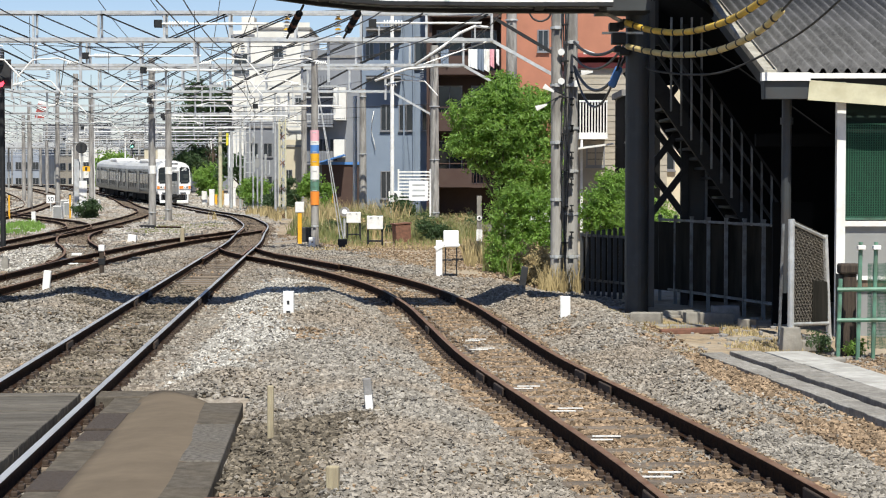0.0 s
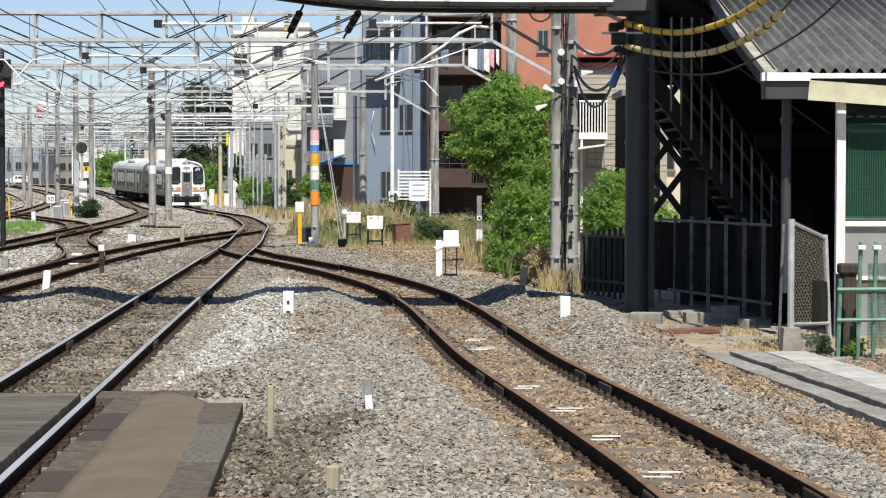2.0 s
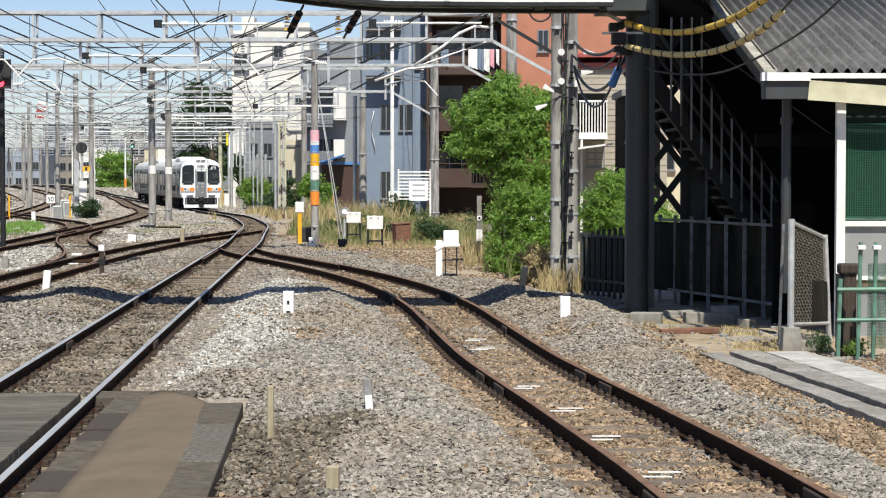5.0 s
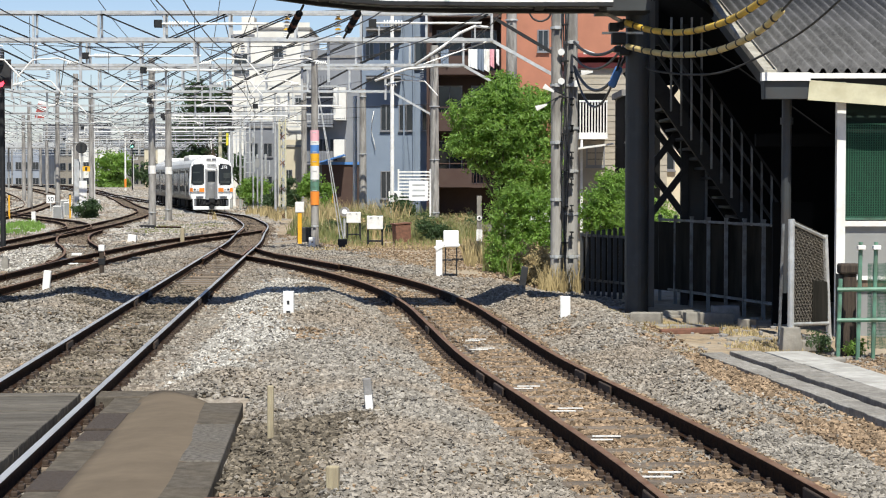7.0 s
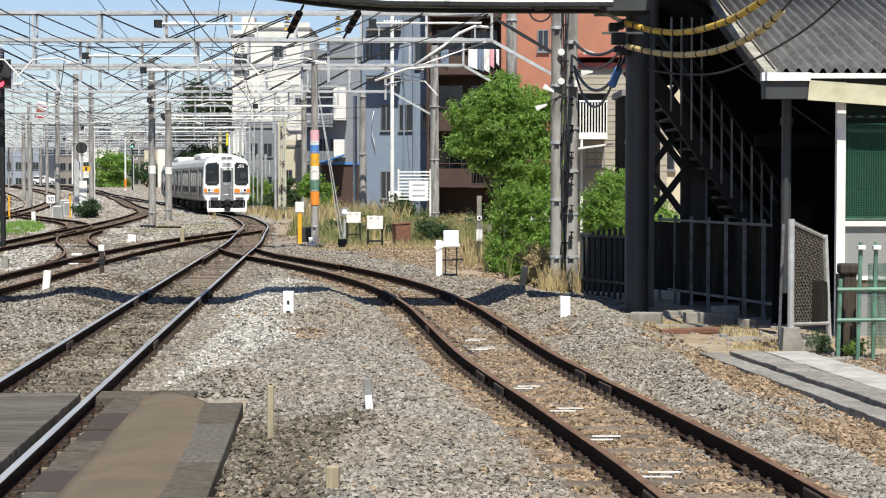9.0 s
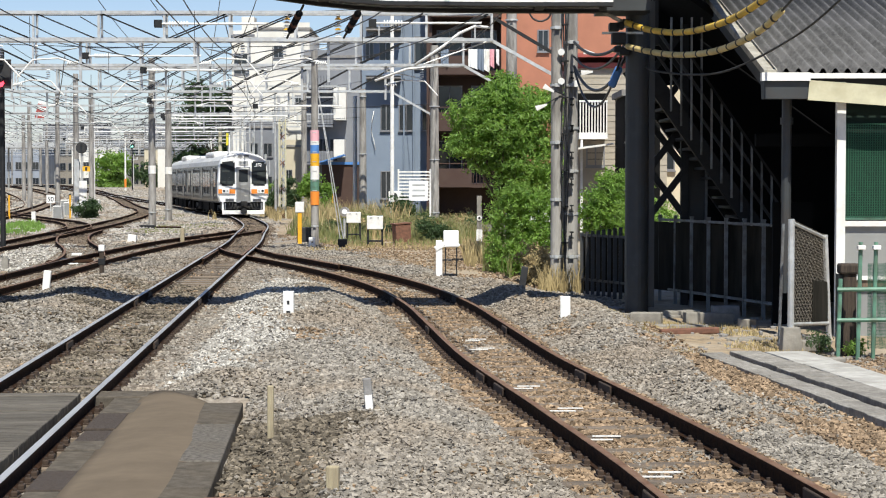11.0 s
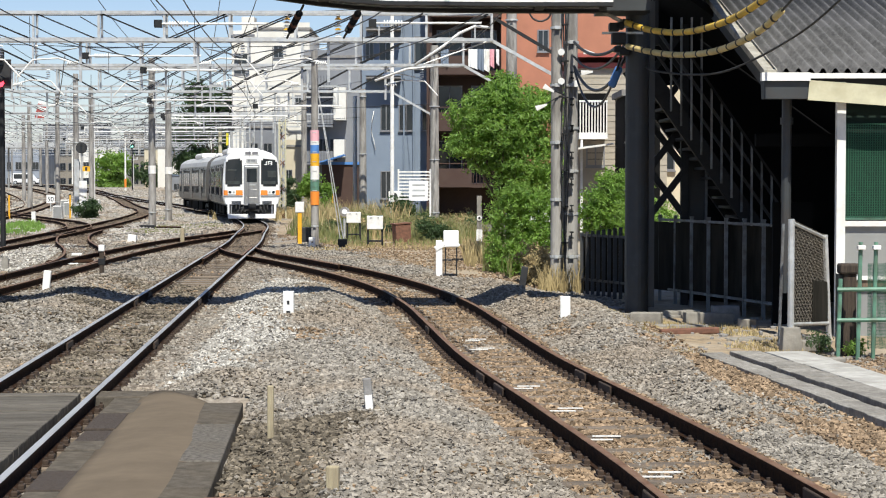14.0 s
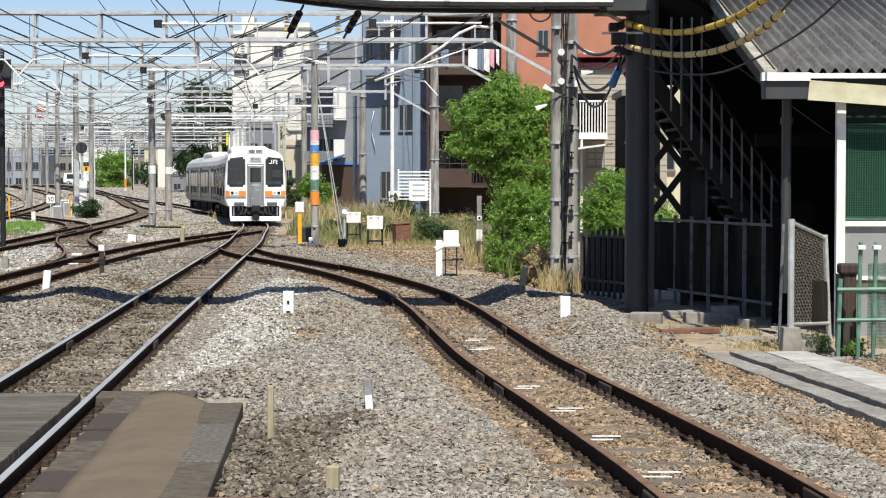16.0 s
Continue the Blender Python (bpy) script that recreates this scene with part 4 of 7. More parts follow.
def green_rail():
    t = thing("green_guard_rail", pose(0, 0, 0), "green painted tubular guard rail beside the path", "railing")
    for x, top in ((5.16, 0.82), (5.42, 1.3), (5.62, 1.3), (5.95, 1.3)):
        part("post", cyl(B(), (x, 24.3, -0.28), (x + 0.03, 24.3, top), 0.028, seg=8), "green", t)
    for z in (0.28, 0.68):
        part("rail", cyl(B(), (5.14, 24.27, z), (7.2, 24.27, z + 0.02), 0.028, seg=8), "green", t)
    sheet = B()
    for i in range(68):
        x = 5.56 + i * 0.015
        box(sheet, x - 0.0025, x + 0.0025, 24.33, 24.336, -0.1, 1.02)
    for i in range(60):
        z = -0.08 + i * 0.0185
        box(sheet, 5.55, 6.6, 24.336, 24.342, z - 0.0025, z + 0.0025)
    o = part("safety_net", sheet, "net_green", t, "thin green netting tied to the rail")
    o["kind"] = "stuff"
    for x in (5.45, 5.65):
        part("clamp", box(B(), x - 0.05, x + 0.05, 24.22, 24.32, 1.2, 1.26, bevel=0.01), "white", t)
    u = thing("wooden_stump_post", pose(5.45, 25.0, -0.25), "weathered old timber post with a rusty cap", "post")
    part("timber", box(B(), -0.09, 0.09, -0.09, 0.09, 0, 1.15, bevel=0.02), "wood_dark", u)
    part("cap", box(B(), -0.14, 0.14, -0.13, 0.13, 1.1, 1.24, bevel=0.03), "wood_dark", u)
    part("strap", box(B(), -0.16, -0.09, -0.08, 0.08, 0.1, 1.1), "steel_dark", u)


green_rail()


# ---- cable trough path, blocks and loose bits by the shed ----
def trough():
    t = thing("cable_trough", pose(0, 0, 0), "line of weathered concrete cable trough covers", "cable trough", kind="structure")
    a, b = Vector((3.5, 24.3, -0.2)), Vector((4.85, 12.6, -0.2))
    n = 22
    d = (b - a) / n
    ang = math.atan2(d.y, d.x)
    for lane, (off, w, zt) in enumerate(((0.0, 0.3, -0.15), (0.44, 0.4, -0.12), (0.98, 0.56, -0.135))):
        for i in range(n):
            p = a + d * (i + 0.5) + Vector((off, 0, 0))
            o = new("cover", COVER_PALE if lane == 2 else COVER)
            o.parent = t
            o.matrix_basis = Matrix.Translation((p.x, p.y, zt + random.uniform(-0.008, 0.008))) @ Matrix.Rotation(ang + random.uniform(-0.012, 0.012), 4, "Z") @ Matrix.Diagonal((d.length * 0.994, w, 1, 1))


COVER_PALE = finish(box(B(), -0.5, 0.5, -0.5, 0.5, -0.12, 0.0, bevel=0.012), "cover", "cover_pale")
COVER = finish(box(B(), -0.5, 0.5, -0.5, 0.5, -0.12, 0.0, bevel=0.012), "cover", "cover")
trough()


def block(x, y, sx, sy, sz, rz=0, m="concrete", z=-0.26, nm="concrete_block", lab="weathered grey concrete block on the ground", cat="block"):
    t = thing(nm, pose(x, y, z, random.uniform(-2, 2), random.uniform(-2, 2), rz), lab, cat, "loose blocks")
    part("piece", box(B(), -sx / 2, sx / 2, -sy / 2, sy / 2, 0, sz, bevel=min(0.02, sz * 0.2)), m, t)


block(3.28, 30.0, 0.5, 0.35, 0.24, -12)
block(2.78, 31.6, 0.95, 0.3, 0.12, -42, "concrete")
block(3.75, 29.6, 0.8, 0.5, 0.07, 4, "concrete")
block(3.85, 31.6, 0.55, 0.9, 0.1, 5)
block(4.05, 31.4, 0.62, 0.3, 0.17, 4)
block(4.35, 30.5, 0.80, 0.3, 0.2, 3)
block(4.75, 31.3, 0.45, 0.3, 0.26, 0, "concrete_dark")
block(4.85, 29.7, 0.2, 0.24, 0.16, 30)
block(4.42, 27.2, 0.5, 0.34, 0.06, 20)
block(5.02, 25.7, 0.3, 0.16, 0.16, 35)
block(5.2, 25.9, 0.24, 0.18, 0.2, 20)
block(5.0, 23.6, 0.2, 0.15, 0.12, 12)
block(2.9, 33.5, 1.0, 0.3, 0.1, -50, "concrete_dark")
block(3.75, 28.3, 0.92, 0.13, 0.1, 10, "rust", -0.24, "rusty_bar", "rusty steel bar lying on the ground", "steel bar")
for i in range(200):
    block(random.uniform(3.0, 5.6), random.uniform(24.8, 31.5), random.uniform(0.03, 0.11), random.uniform(0.03, 0.09), random.uniform(0.02, 0.07), random.uniform(0, 90),
          random.choice(("concrete", "concrete_dark", "earth")), -0.26, "rubble_stone", "small piece of broken stone rubble", "stone")


# ---- yellow cable conduits from the column ----
def conduit(name, pts, r, m, label):
    path = []
    p = [Vector(q) for q in pts]
    p = [2 * p[0] - p[1]] + p + [2 * p[-1] - p[-2]]
    for i in range(1, len(p) - 2):
        a, b, c, d = p[i - 1:i + 3]
        for k in range(8):
            u = k / 8
            path.append(0.5 * (2 * b + (c - a) * u + (2 * a - 5 * b + 4 * c - d) * u * u + (3 * b - a - 3 * c + d) * u ** 3))
    path.append(p[-2])
    t = thing(name, pose(0, 0, 0), label, "cable", "overhead cables")
    part("sheath", tube(path, r, 10), m, t, smooth=True)
    if r > 0.03:
        for i in range(3, len(path) - 1, 3):
            d = (path[i + 1] - path[i]).normalized()
            part("tie_band", cyl(B(), path[i] - d * 0.018, path[i] + d * 0.018, r * 1.16, seg=12), "rubber", t)


conduit("yellow_conduit", [(3.13, 31.9, 4.79), (3.46, 31.2, 4.61), (3.81, 30.2, 4.49), (4.1, 29, 4.47), (4.35, 27.8, 4.53), (4.55, 26.5, 4.67), (4.76, 25.5, 4.88)], 0.052, "yellow", "bright yellow cable conduit with black tie bands")
conduit("yellow_conduit", [(3.15, 31.9, 4.39), (3.46, 31.2, 4.25), (3.81, 30.2, 4.13), (4.14, 29, 4.09), (4.35, 27.8, 4.13), (4.52, 26.6, 4.24), (4.71, 26, 4.46)], 0.05, "yellow_old", "faded yellow cable conduit with black tie bands")
conduit("black_cable", [(3.5, 32.2, 4.05), (3.62, 31.5, 3.94), (4.03, 30.5, 3.83), (4.36, 29, 3.79), (4.72, 27.3, 3.96), (5.0, 25.6, 4.2), (5.3, 24.8, 4.53)], 0.018, "wire", "thin black overhead cable")
conduit("black_cable", [(4.71, 26, 4.46), (4.82, 25.2, 4.68), (4.95, 24.5, 4.95)], 0.02, "wire", "thin black overhead cable")
for k, (dx, dz, drop) in enumerate(((0, 0.05, 0.35), (0.06, -0.15, 0.62), (-0.05, -0.2, 0.9), (0.05, 0.35, 0.3))):
    a = Vector((2.7, 38.5, 4.6 + dz))
    b = Vector((3.2 + dx, 32.7, 4.5 + dz * 0.4))
    conduit("cable_loop", sag(a, b, drop, 6), 0.022 + 0.008 * (k % 2), "wire", "drooping dark cable loop between pole and column")
conduit("cable_coil", [(2.0 + 0.23 * math.cos(a), 38.4, 5.6 + 0.23 * math.sin(a)) for a in [k * 0.8 for k in range(9)]] + [(2.3, 38.7, 5.62), (2.62, 38.85, 5.7)], 0.02, "wire", "coiled spare dark cable hanging near the pole")
t = thing("junction_box", pose(3.14, 32.2, 4.52), "dark steel junction boxes clamped to the column", "junction box")
for x, z, s in ((-0.2, 0.22, 0.085), (-0.1, 0.24, 0.07), (-0.12, 0.02, 0.12), (-0.03, -0.2, 0.08), (-0.14, -0.16, 0.06), (0.0, 0.3, 0.06)):
    part("box", box(B(), x - s, x + s, -0.15, 0.12, z - s * 0.8, z + s * 0.8, bevel=0.015), "steel_dark", t)
part("bracket", box(B(), -0.4, 0.3, -0.03, 0.03, 0.1, 0.14), "galv", t)
part("bracket", box(B(), -0.1, 0.35, -0.03, 0.03, 0.56, 0.62), "galv", t)
t = thing("stay_pipe", pose(0, 0, 0), "pale stay pipe running down to the column", "stay")
part("pipe", tube([(2.3, 31.6, 5.15), (3.15, 32.2, 4.8)], 0.035, 8), "galv", t)
part("lug", box(B(), 3.08, 3.22, 32.12, 32.3, 4.74, 4.86), "galv", t)
t = thing("blue_tarp_bundle", pose(3.08, 33.4, 3.95, 0, 22, 0), "blue sheet wrapped round the cables", "tarpaulin")
part("wrap", box(B(), -0.07, 0.07, -0.06, 0.06, -0.2, 0.2, bevel=0.04), "blue", t)


# ---- the two near poles, with fittings ----
def pole_fittings():
    t = thing("cable_bundle", pose(2.5, 38.6, 0), "bundle of dark cables strapped up the pole", "cables")
    for i in range(5):
        x = -0.03 + 0.022 * i
        pts = [(x + 0.03 * math.sin(z * 1.7 + i), -0.02 * i + 0.02 * math.cos(z * 2 + i), z) for z in [-0.3 + 0.5 * k for k in range(16)]]
        part("cable", tube(pts, 0.008 + 0.004 * (i % 3), 6), "wire", t)
    for i in range(7):
        part("strap", box(B(), -0.05, 0.09, -0.12, 0.05, 0.8 + i * 0.75, 0.83 + i * 0.75), "steel_dark", t)
    for i in range(7):
        z = 0.9 + 0.55 * i
        part("clamp", box(B(), 0.12, 0.2, -0.09, 0.0, z, z + 0.03), "steel_dark", t)
        part("clamp", box(B(), 0.12, 0.2, -0.09, 0.0, z + 0.12, z + 0.15), "steel_dark", t)
        part("clamp_bolt", box(B(), 0.15, 0.17, -0.1, 0.0, z + 0.03, z + 0.12), "steel_dark", t)
    for x, z in ((-0.06, 4.75), (-0.06, 4.15), (0.24, 4.1)):
        u = thing("insulator", pose(2.5 + x, 38.6, z), "white porcelain insulator on the pole", "insulator", "insulators")
        part("disc", cyl(B(), (0, -0.06, 0), (0, 0.0, 0), 0.07, 0.05, seg=14), "porcelain", u)
        part("disc", cyl(B(), (0, 0.0, 0), (0, 0.06, 0), 0.055, 0.07, seg=14), "porcelain", u)
    for x, z, r in ((3.0, 4.72, 12), (2.95, 4.32, -6), (2.17, 3.98, 30), (2.02, 3.62, -20)):
        u = thing("pole_flag", pose(x, 38.3, z, 0, r, 0), "small white marker plate on the cables", "marker plate", "marker plates")
        bm = B()
        box(bm, -0.12, 0.12, -0.01, 0.01, -0.055, 0.055)
        for v in bm.verts:
            if v.co.x > 0:
                v.co.z *= 0.35
        part("plate", bm, "white", u)
        part("arm", tube([(0, 0.02, 0), ((2.66 - x) * 0.9, 0.5, 0.1)], 0.012, 5), "wire", u)


pole_fittings()
concrete_pole(2.36, 38.75, 8.0, 0.13, bands=7, label="slim concrete pole beside the stout one")


# ---- lineside posts, signs and boxes ----
def marker(x, y, w, h, m="white", tilt=0, lean=0, nm="marker_post", lab="short white square marker post in the ballast", bars=True, d=None):
    z = ground_z(x, y) - 0.06
    t = thing(nm, pose(x, y, z, lean, tilt, random.uniform(-6, 6)), lab, "marker post", "marker posts")
    d = d or w * 0.7
    part("post", box(B(), -w / 2, w / 2, -d / 2, d / 2, 0, h + 0.06, bevel=0.012), m, t)
    if bars:
        part("mark", box(B(), -w * 0.12, w * 0.12, -d / 2 - 0.003, -d / 2 + 0.002, h * 0.62, h * 0.78), "black", t)
        part("mark", box(B(), -w * 0.2, w * 0.2, -d / 2 - 0.003, -d / 2 + 0.002, h * 0.25, h * 0.36), "black", t)
    return t


marker(-2.3, 27.7, 0.16, 0.36)
marker(1.92, 29.2, 0.16, 0.34, bars=False)
marker(-8.2, 38.4, 0.15, 0.42, tilt=6, bars=False)
marker(1.5, 35.9, 0.13, 0.49, "black", tilt=9, bars=False, lab="short black-painted leaning marker post")
marker(-1.43, 15.4, 0.055, 0.46, "wood_pale", bars=False, nm="wooden_stake", lab="thin weathered wooden survey stake in the ballast")
marker(-0.65, 16.6, 0.075, 0.29, "concrete_dark", tilt=-5, bars=False, lab="grey concrete stub with white-painted face")
part("paint", box(B(), -0.03, 0.036, -0.034, -0.028, 0.05, 0.2), "white")
marker(-0.74, 12.45, 0.09, 0.17, "wood_pale", bars=False, nm="wooden_stake", lab="short wooden stake with yellow top")
q = marker(-7.55, 41.2, 0.1, 0.62, "wood_dark", bars=False, lab="slim dark marker post with a white cap between tracks")
part("white_cap", box(B(), -0.065, 0.065, -0.06, 0.06, 0.58, 0.72, bevel=0.012), "white", q)
part("plate", box(B(), -0.075, 0.075, -0.05, 0.05, 0.28, 0.42, bevel=0.01), "steel_dark", q)
marker(-9.3, 66.5, 0.14, 0.6, "wood_pale", bars=False, nm="wooden_stake", lab="short brown wooden stake between tracks")
marker(-11.05, 56.2, 0.3, 0.1, "white", bars=False, lab="low white marker block by the points")
marker(-11.05, 47, 0.16, 0.3, "concrete", bars=False, lab="short pale concrete marker post")
marker(-4.43, 63.0, 0.22, 0.35, "white", bars=True)
marker(-22.4, 102, 0.22, 0.6, "white", bars=False)
marker(-17.5, 112, 0.3, 1.1, "white", bars=False)
marker(-11.2, 67, 0.3, 0.28, "white", bars=False, tilt=8, lab="low white marker block by the points")
bpy.data.objects["paint"].name = "white_patch"
_p = bpy.data.objects["white_patch"]
_p.parent = next(o for o in bpy.data.objects if o.get("label", "").startswith("grey concrete stub"))
_p.matrix_basis = pose(0, 0, 0)


def points_machine():
    t = thing("points_machine", pose(-8.05, 50.0, -0.2, 0, 0, 5), "low dark points machine with rods and a white dome cover", "points machine", "points machines")
    part("casing", box(B(), -0.42, 0.2, -0.25, 0.25, 0, 0.2, bevel=0.04), "steel_dark", t)
    part("lid", box(B(), -0.3, 0.08, -0.2, 0.2, 0.2, 0.25, bevel=0.02), "steel_dark", t)
    bm = cyl(B(), (0.42, 0, 0), (0.42, 0, 0.13), 0.2, 0.18, seg=16)
    cyl(bm, (0.42, 0, 0.13), (0.42, 0, 0.24), 0.18, 0.07, seg=16)
    part("dome_cover", bm, "white", t, "white dome cover")
    for k in (-0.12, 0.14):
        part("rod", cyl(B(), (-1.0, k, 0.07), (1.05, k + 0.1, 0.07), 0.03, seg=8), "steel_dark", t)
    v = thing("points_machine", pose(-10.35, 51.0, -0.2, 0, 0, 8), "rusty switch rods and cranks between the rails", "points machine", "points machines")
    for k in range(4):
        part("rod", cyl(B(), (-0.5, -0.5 + 0.32 * k, 0.08), (0.75, -0.4 + 0.32 * k, 0.09), 0.03, seg=8), "rail_side", v)
    part("crank", box(B(), -0.15, 0.25, -0.3, 0.4, 0.02, 0.16, bevel=0.03), "steel_dark", v)
    part("plate", box(B(), 0.1, 0.4, -1.0, -0.75, 0.0, 0.08, bevel=0.01), "white", v)
    u = thing("points_machine", pose(-14.0, 88, -0.2), "low dark points machine with rods between the tracks", "points machine")
    part("casing", box(B(), -0.3, 0.4, -0.3, 0.3, 0, 0.22, bevel=0.04), "steel_dark", u)
    part("rod", cyl(B(), (-1.6, 0.1, 0.1), (1.6, 0.3, 0.1), 0.04, seg=8), "rail_side", u)


points_machine()


def equipment():
    # white post with instrument case on legs
    t = thing("instrument_case", pose(0.04, 43.8, -0.2), "white instrument case on thin rusty legs", "instrument case", "instrument cases")
    part("case", box(B(), -0.03, 0.33, -0.15, 0.15, 0.74, 1.13, bevel=0.02), "white_clean", t)
    for x in (0.02, 0.28):
        for y in (-0.1, 0.1):
            part("leg", box(B(), x - 0.015, x + 0.015, y - 0.015, y + 0.015, 0, 0.74), "steel_dark", t)
    part("shelf", box(B(), 0.0, 0.3, -0.12, 0.12, 0.08, 0.1), "steel_dark", t)
    u = thing("marker_post", pose(-0.09, 43.1, -0.2), "thick white square marker post with slanting top", "marker post", "marker posts")
    bm = B()
    box(bm, -0.075, 0.075, -0.08, 0.08, 0, 0.92, bevel=0.015)
    part("post", bm, "white_clean", u)
    part("top_plate", box(B(), -0.13, 0.13, -0.1, 0.1, -0.06, 0.06, bevel=0.02, m=pose(0.02, 0, 0.78, 0, -32, 0)), "white_clean", u)
    part("hood", box(B(), 0.08, 0.46, -0.1, 0.1, -0.02, 0.03, bevel=0.01, m=pose(0.02, 0, 0.78, 0, -4, 0)), "white_clean", u)
    for x, y, w, h, z0 in ((-2.34, 64.2, 0.55, 0.46, 0.68), (-3.45, 72, 0.55, 0.42, 0.72)):
        t = thing("instrument_case", pose(x, y, -0.25), "square white signal case on a dark stand", "instrument case", "instrument cases")
        part("case", box(B(), -w / 2, w / 2, -0.18, 0.18, z0, z0 + h, bevel=0.02), "white", t)
        for sx in (-1, 1):
            part("leg", box(B(), sx * (w / 2 - 0.03) - 0.03, sx * (w / 2 - 0.03) + 0.03, -0.1, 0.1, 0, z0), "steel_dark", t)
        part("shelf", box(B(), -w / 2, w / 2, -0.12, 0.12, 0.25, 0.30), "steel_dark", t)
        for k in (-0.13, 0.12):
            part("bolt", cyl(B(), (k, -0.2, z0 + h - 0.06), (k, -0.17, z0 + h - 0.06), 0.03, seg=8), "galv", t)
    t = thing("ground_signal", pose(-3.8, 72, -0.25), "small two-disc shunting signal on a post", "signal")
    part("post", cyl(B(), (0, 0, 0), (0, 0, 0.9), 0.05, seg=10), "galv", t)
    part("head", cyl(B(), (0, -0.1, 1.15), (0, 0.1, 1.15), 0.19, seg=18), "concrete_dark", t)
    part("lens", cyl(B(), (0, -0.12, 1.15), (0, -0.09, 1.15), 0.1, seg=14), "white_clean", t)
    t = thing("relay_box", pose(-1.53, 70, -0.25, 0, -4, 20), "rust-red metal relay box in the grass", "relay box")
    part("case", box(B(), -0.3, 0.3, -0.25, 0.25, 0, 0.72, bevel=0.03), "rust", t)
    part("lid", box(B(), -0.33, 0.33, -0.28, 0.28, 0.72, 0.77, bevel=0.01), "rust", t)
    t = thing("point_heater_post", pose(-4.95, 64.4, -0.25), "yellow post with white box on top", "post")
    part("post", box(B(), -0.07, 0.07, -0.07, 0.07, 0, 1.28, bevel=0.01), "yellow_paint", t)
    part("case", box(B(), -0.15, 0.15, -0.1, 0.1, 1.25, 1.62, bevel=0.02), "white", t)
    u = thing("battery_box", pose(-4.9, 66.5, -0.25), "black box standing on the ballast", "box")
    part("case", box(B(), -0.3, 0.25, -0.25, 0.25, 0.1, 0.68, bevel=0.02), "black", u)
    part("plinth", box(B(), -0.24, 0.2, -0.2, 0.2, 0, 0.1), "concrete_dark", u)
    t = thing("concrete_post", pose(1.08, 55.4, -0.25), "slim pale concrete post with round marker discs", "post")
    part("shaft", box(B(), -0.075, 0.075, -0.06, 0.06, 0, 1.9, bevel=0.015), "concrete", t)
    for z in (1.24,):
        part("plate", box(B(), -0.09, 0.09, -0.085, -0.05, 0.55, 0.9, bevel=0.01), "white", t)
        part("disc", cyl(B(), (0, -0.09, z), (0, -0.06, z), 0.08, seg=14), "white", t)
        part("disc_centre", cyl(B(), (0, -0.1, z), (0, -0.085, z), 0.035, seg=10), "black", t)
    # pole with coloured advertising bands
    t = concrete_pole(-4.44, 64.6, 6.6, 0.135, bands=2, label="concrete pole wrapped with bright coloured notice bands")
    s = 64.6 / 3300
    for ya, yb, m in ((231, 250, "pink"), (250, 257, "white"), (257, 272, "blue"), (272, 294, "yellow_paint"), (294, 318, "white"), (318, 339, "green"), (339, 363, "orange")):
        part("notice_band", cyl(B(), (0, 0, 2.4 + (320 - yb) * s), (0, 0, 2.4 + (320 - ya) * s), 0.155, seg=18), m, t)
    for i in range(7):
        z = 2.4 + (320 - 236 - i * 17) * s
        part("notice_mark", box(B(), -0.07, 0.07, -0.16, -0.154, z, z + 0.025), "galv", t)
    # guy wires with ground anchor
    t = thing("guy_wire", pose(0, 0, 0), "thin pale guy wires from pole to ground", "guy wire")
    for dx in (0.0, 0.12):
        part("wire", tube([(-4.35, 64.6, 5.4), (-3.5 + dx, 64.2, -0.2)], 0.018, 5), "galv", t)
    part("anchor", box(B(), -3.62, -3.3, 64.0, 64.3, -0.28, 0.1, bevel=0.02), "steel_dark", t)
    # thin lattice pole, yellow and rust
    t = thing("lattice_mast", pose(-9.55, 111, -0.25), "slim rusty yellow-white lattice mast", "mast")
    for sx in (-0.19, 0.19):
        part("leg", box(B(), sx - 0.04, sx + 0.04, -0.04, 0.04, 0, 6.0), "cream", t)
    for i in range(15):
        z = 0.1 + i * 0.39
        part("lacing", bar(B(), (-0.19, 0, z), (0.19, 0, z + 0.36), 0.05, 0.05), "cream" if i % 4 else "rust", t)
        part("lacing", bar(B(), (0.19, 0.02, z), (-0.19, 0.02, z + 0.36), 0.05, 0.05), "cream" if i % 4 else "rust", t)
    # white steel pipe mast and grey masts
    for x, y, r, h, m in ((-2.45, 90, 0.1, 12.5, "white"), (-5.0, 106, 0.13, 7.2, "galv"), (-16.9, 149, 0.13, 6.3, "galv"), (-17.9, 150, 0.17, 6.6, "cream"), (-10.6, 118, 0.08, 8, "galv"),
                          (-10.6, 124, 0.1, 7.5, "galv"), (-11.6, 132, 0.12, 8.4, "galv"), (-13.6, 140, 0.1, 9, "galv"), (-12.6, 150, 0.16, 9.3, "white")):
        t = thing("steel_mast", pose(x, y, -0.3), "slender %s steel mast" % ("white painted" if m == "white" else "pale"), "mast", "steel masts")
        part("tube", cyl(B(), (0, 0, 0), (0, 0, h), r, r * 0.85, seg=12), m, t)
        part("base", cyl(B(), (0, 0, 0), (0, 0, 0.25), r * 1.7, seg=12), "concrete", t)


equipment()


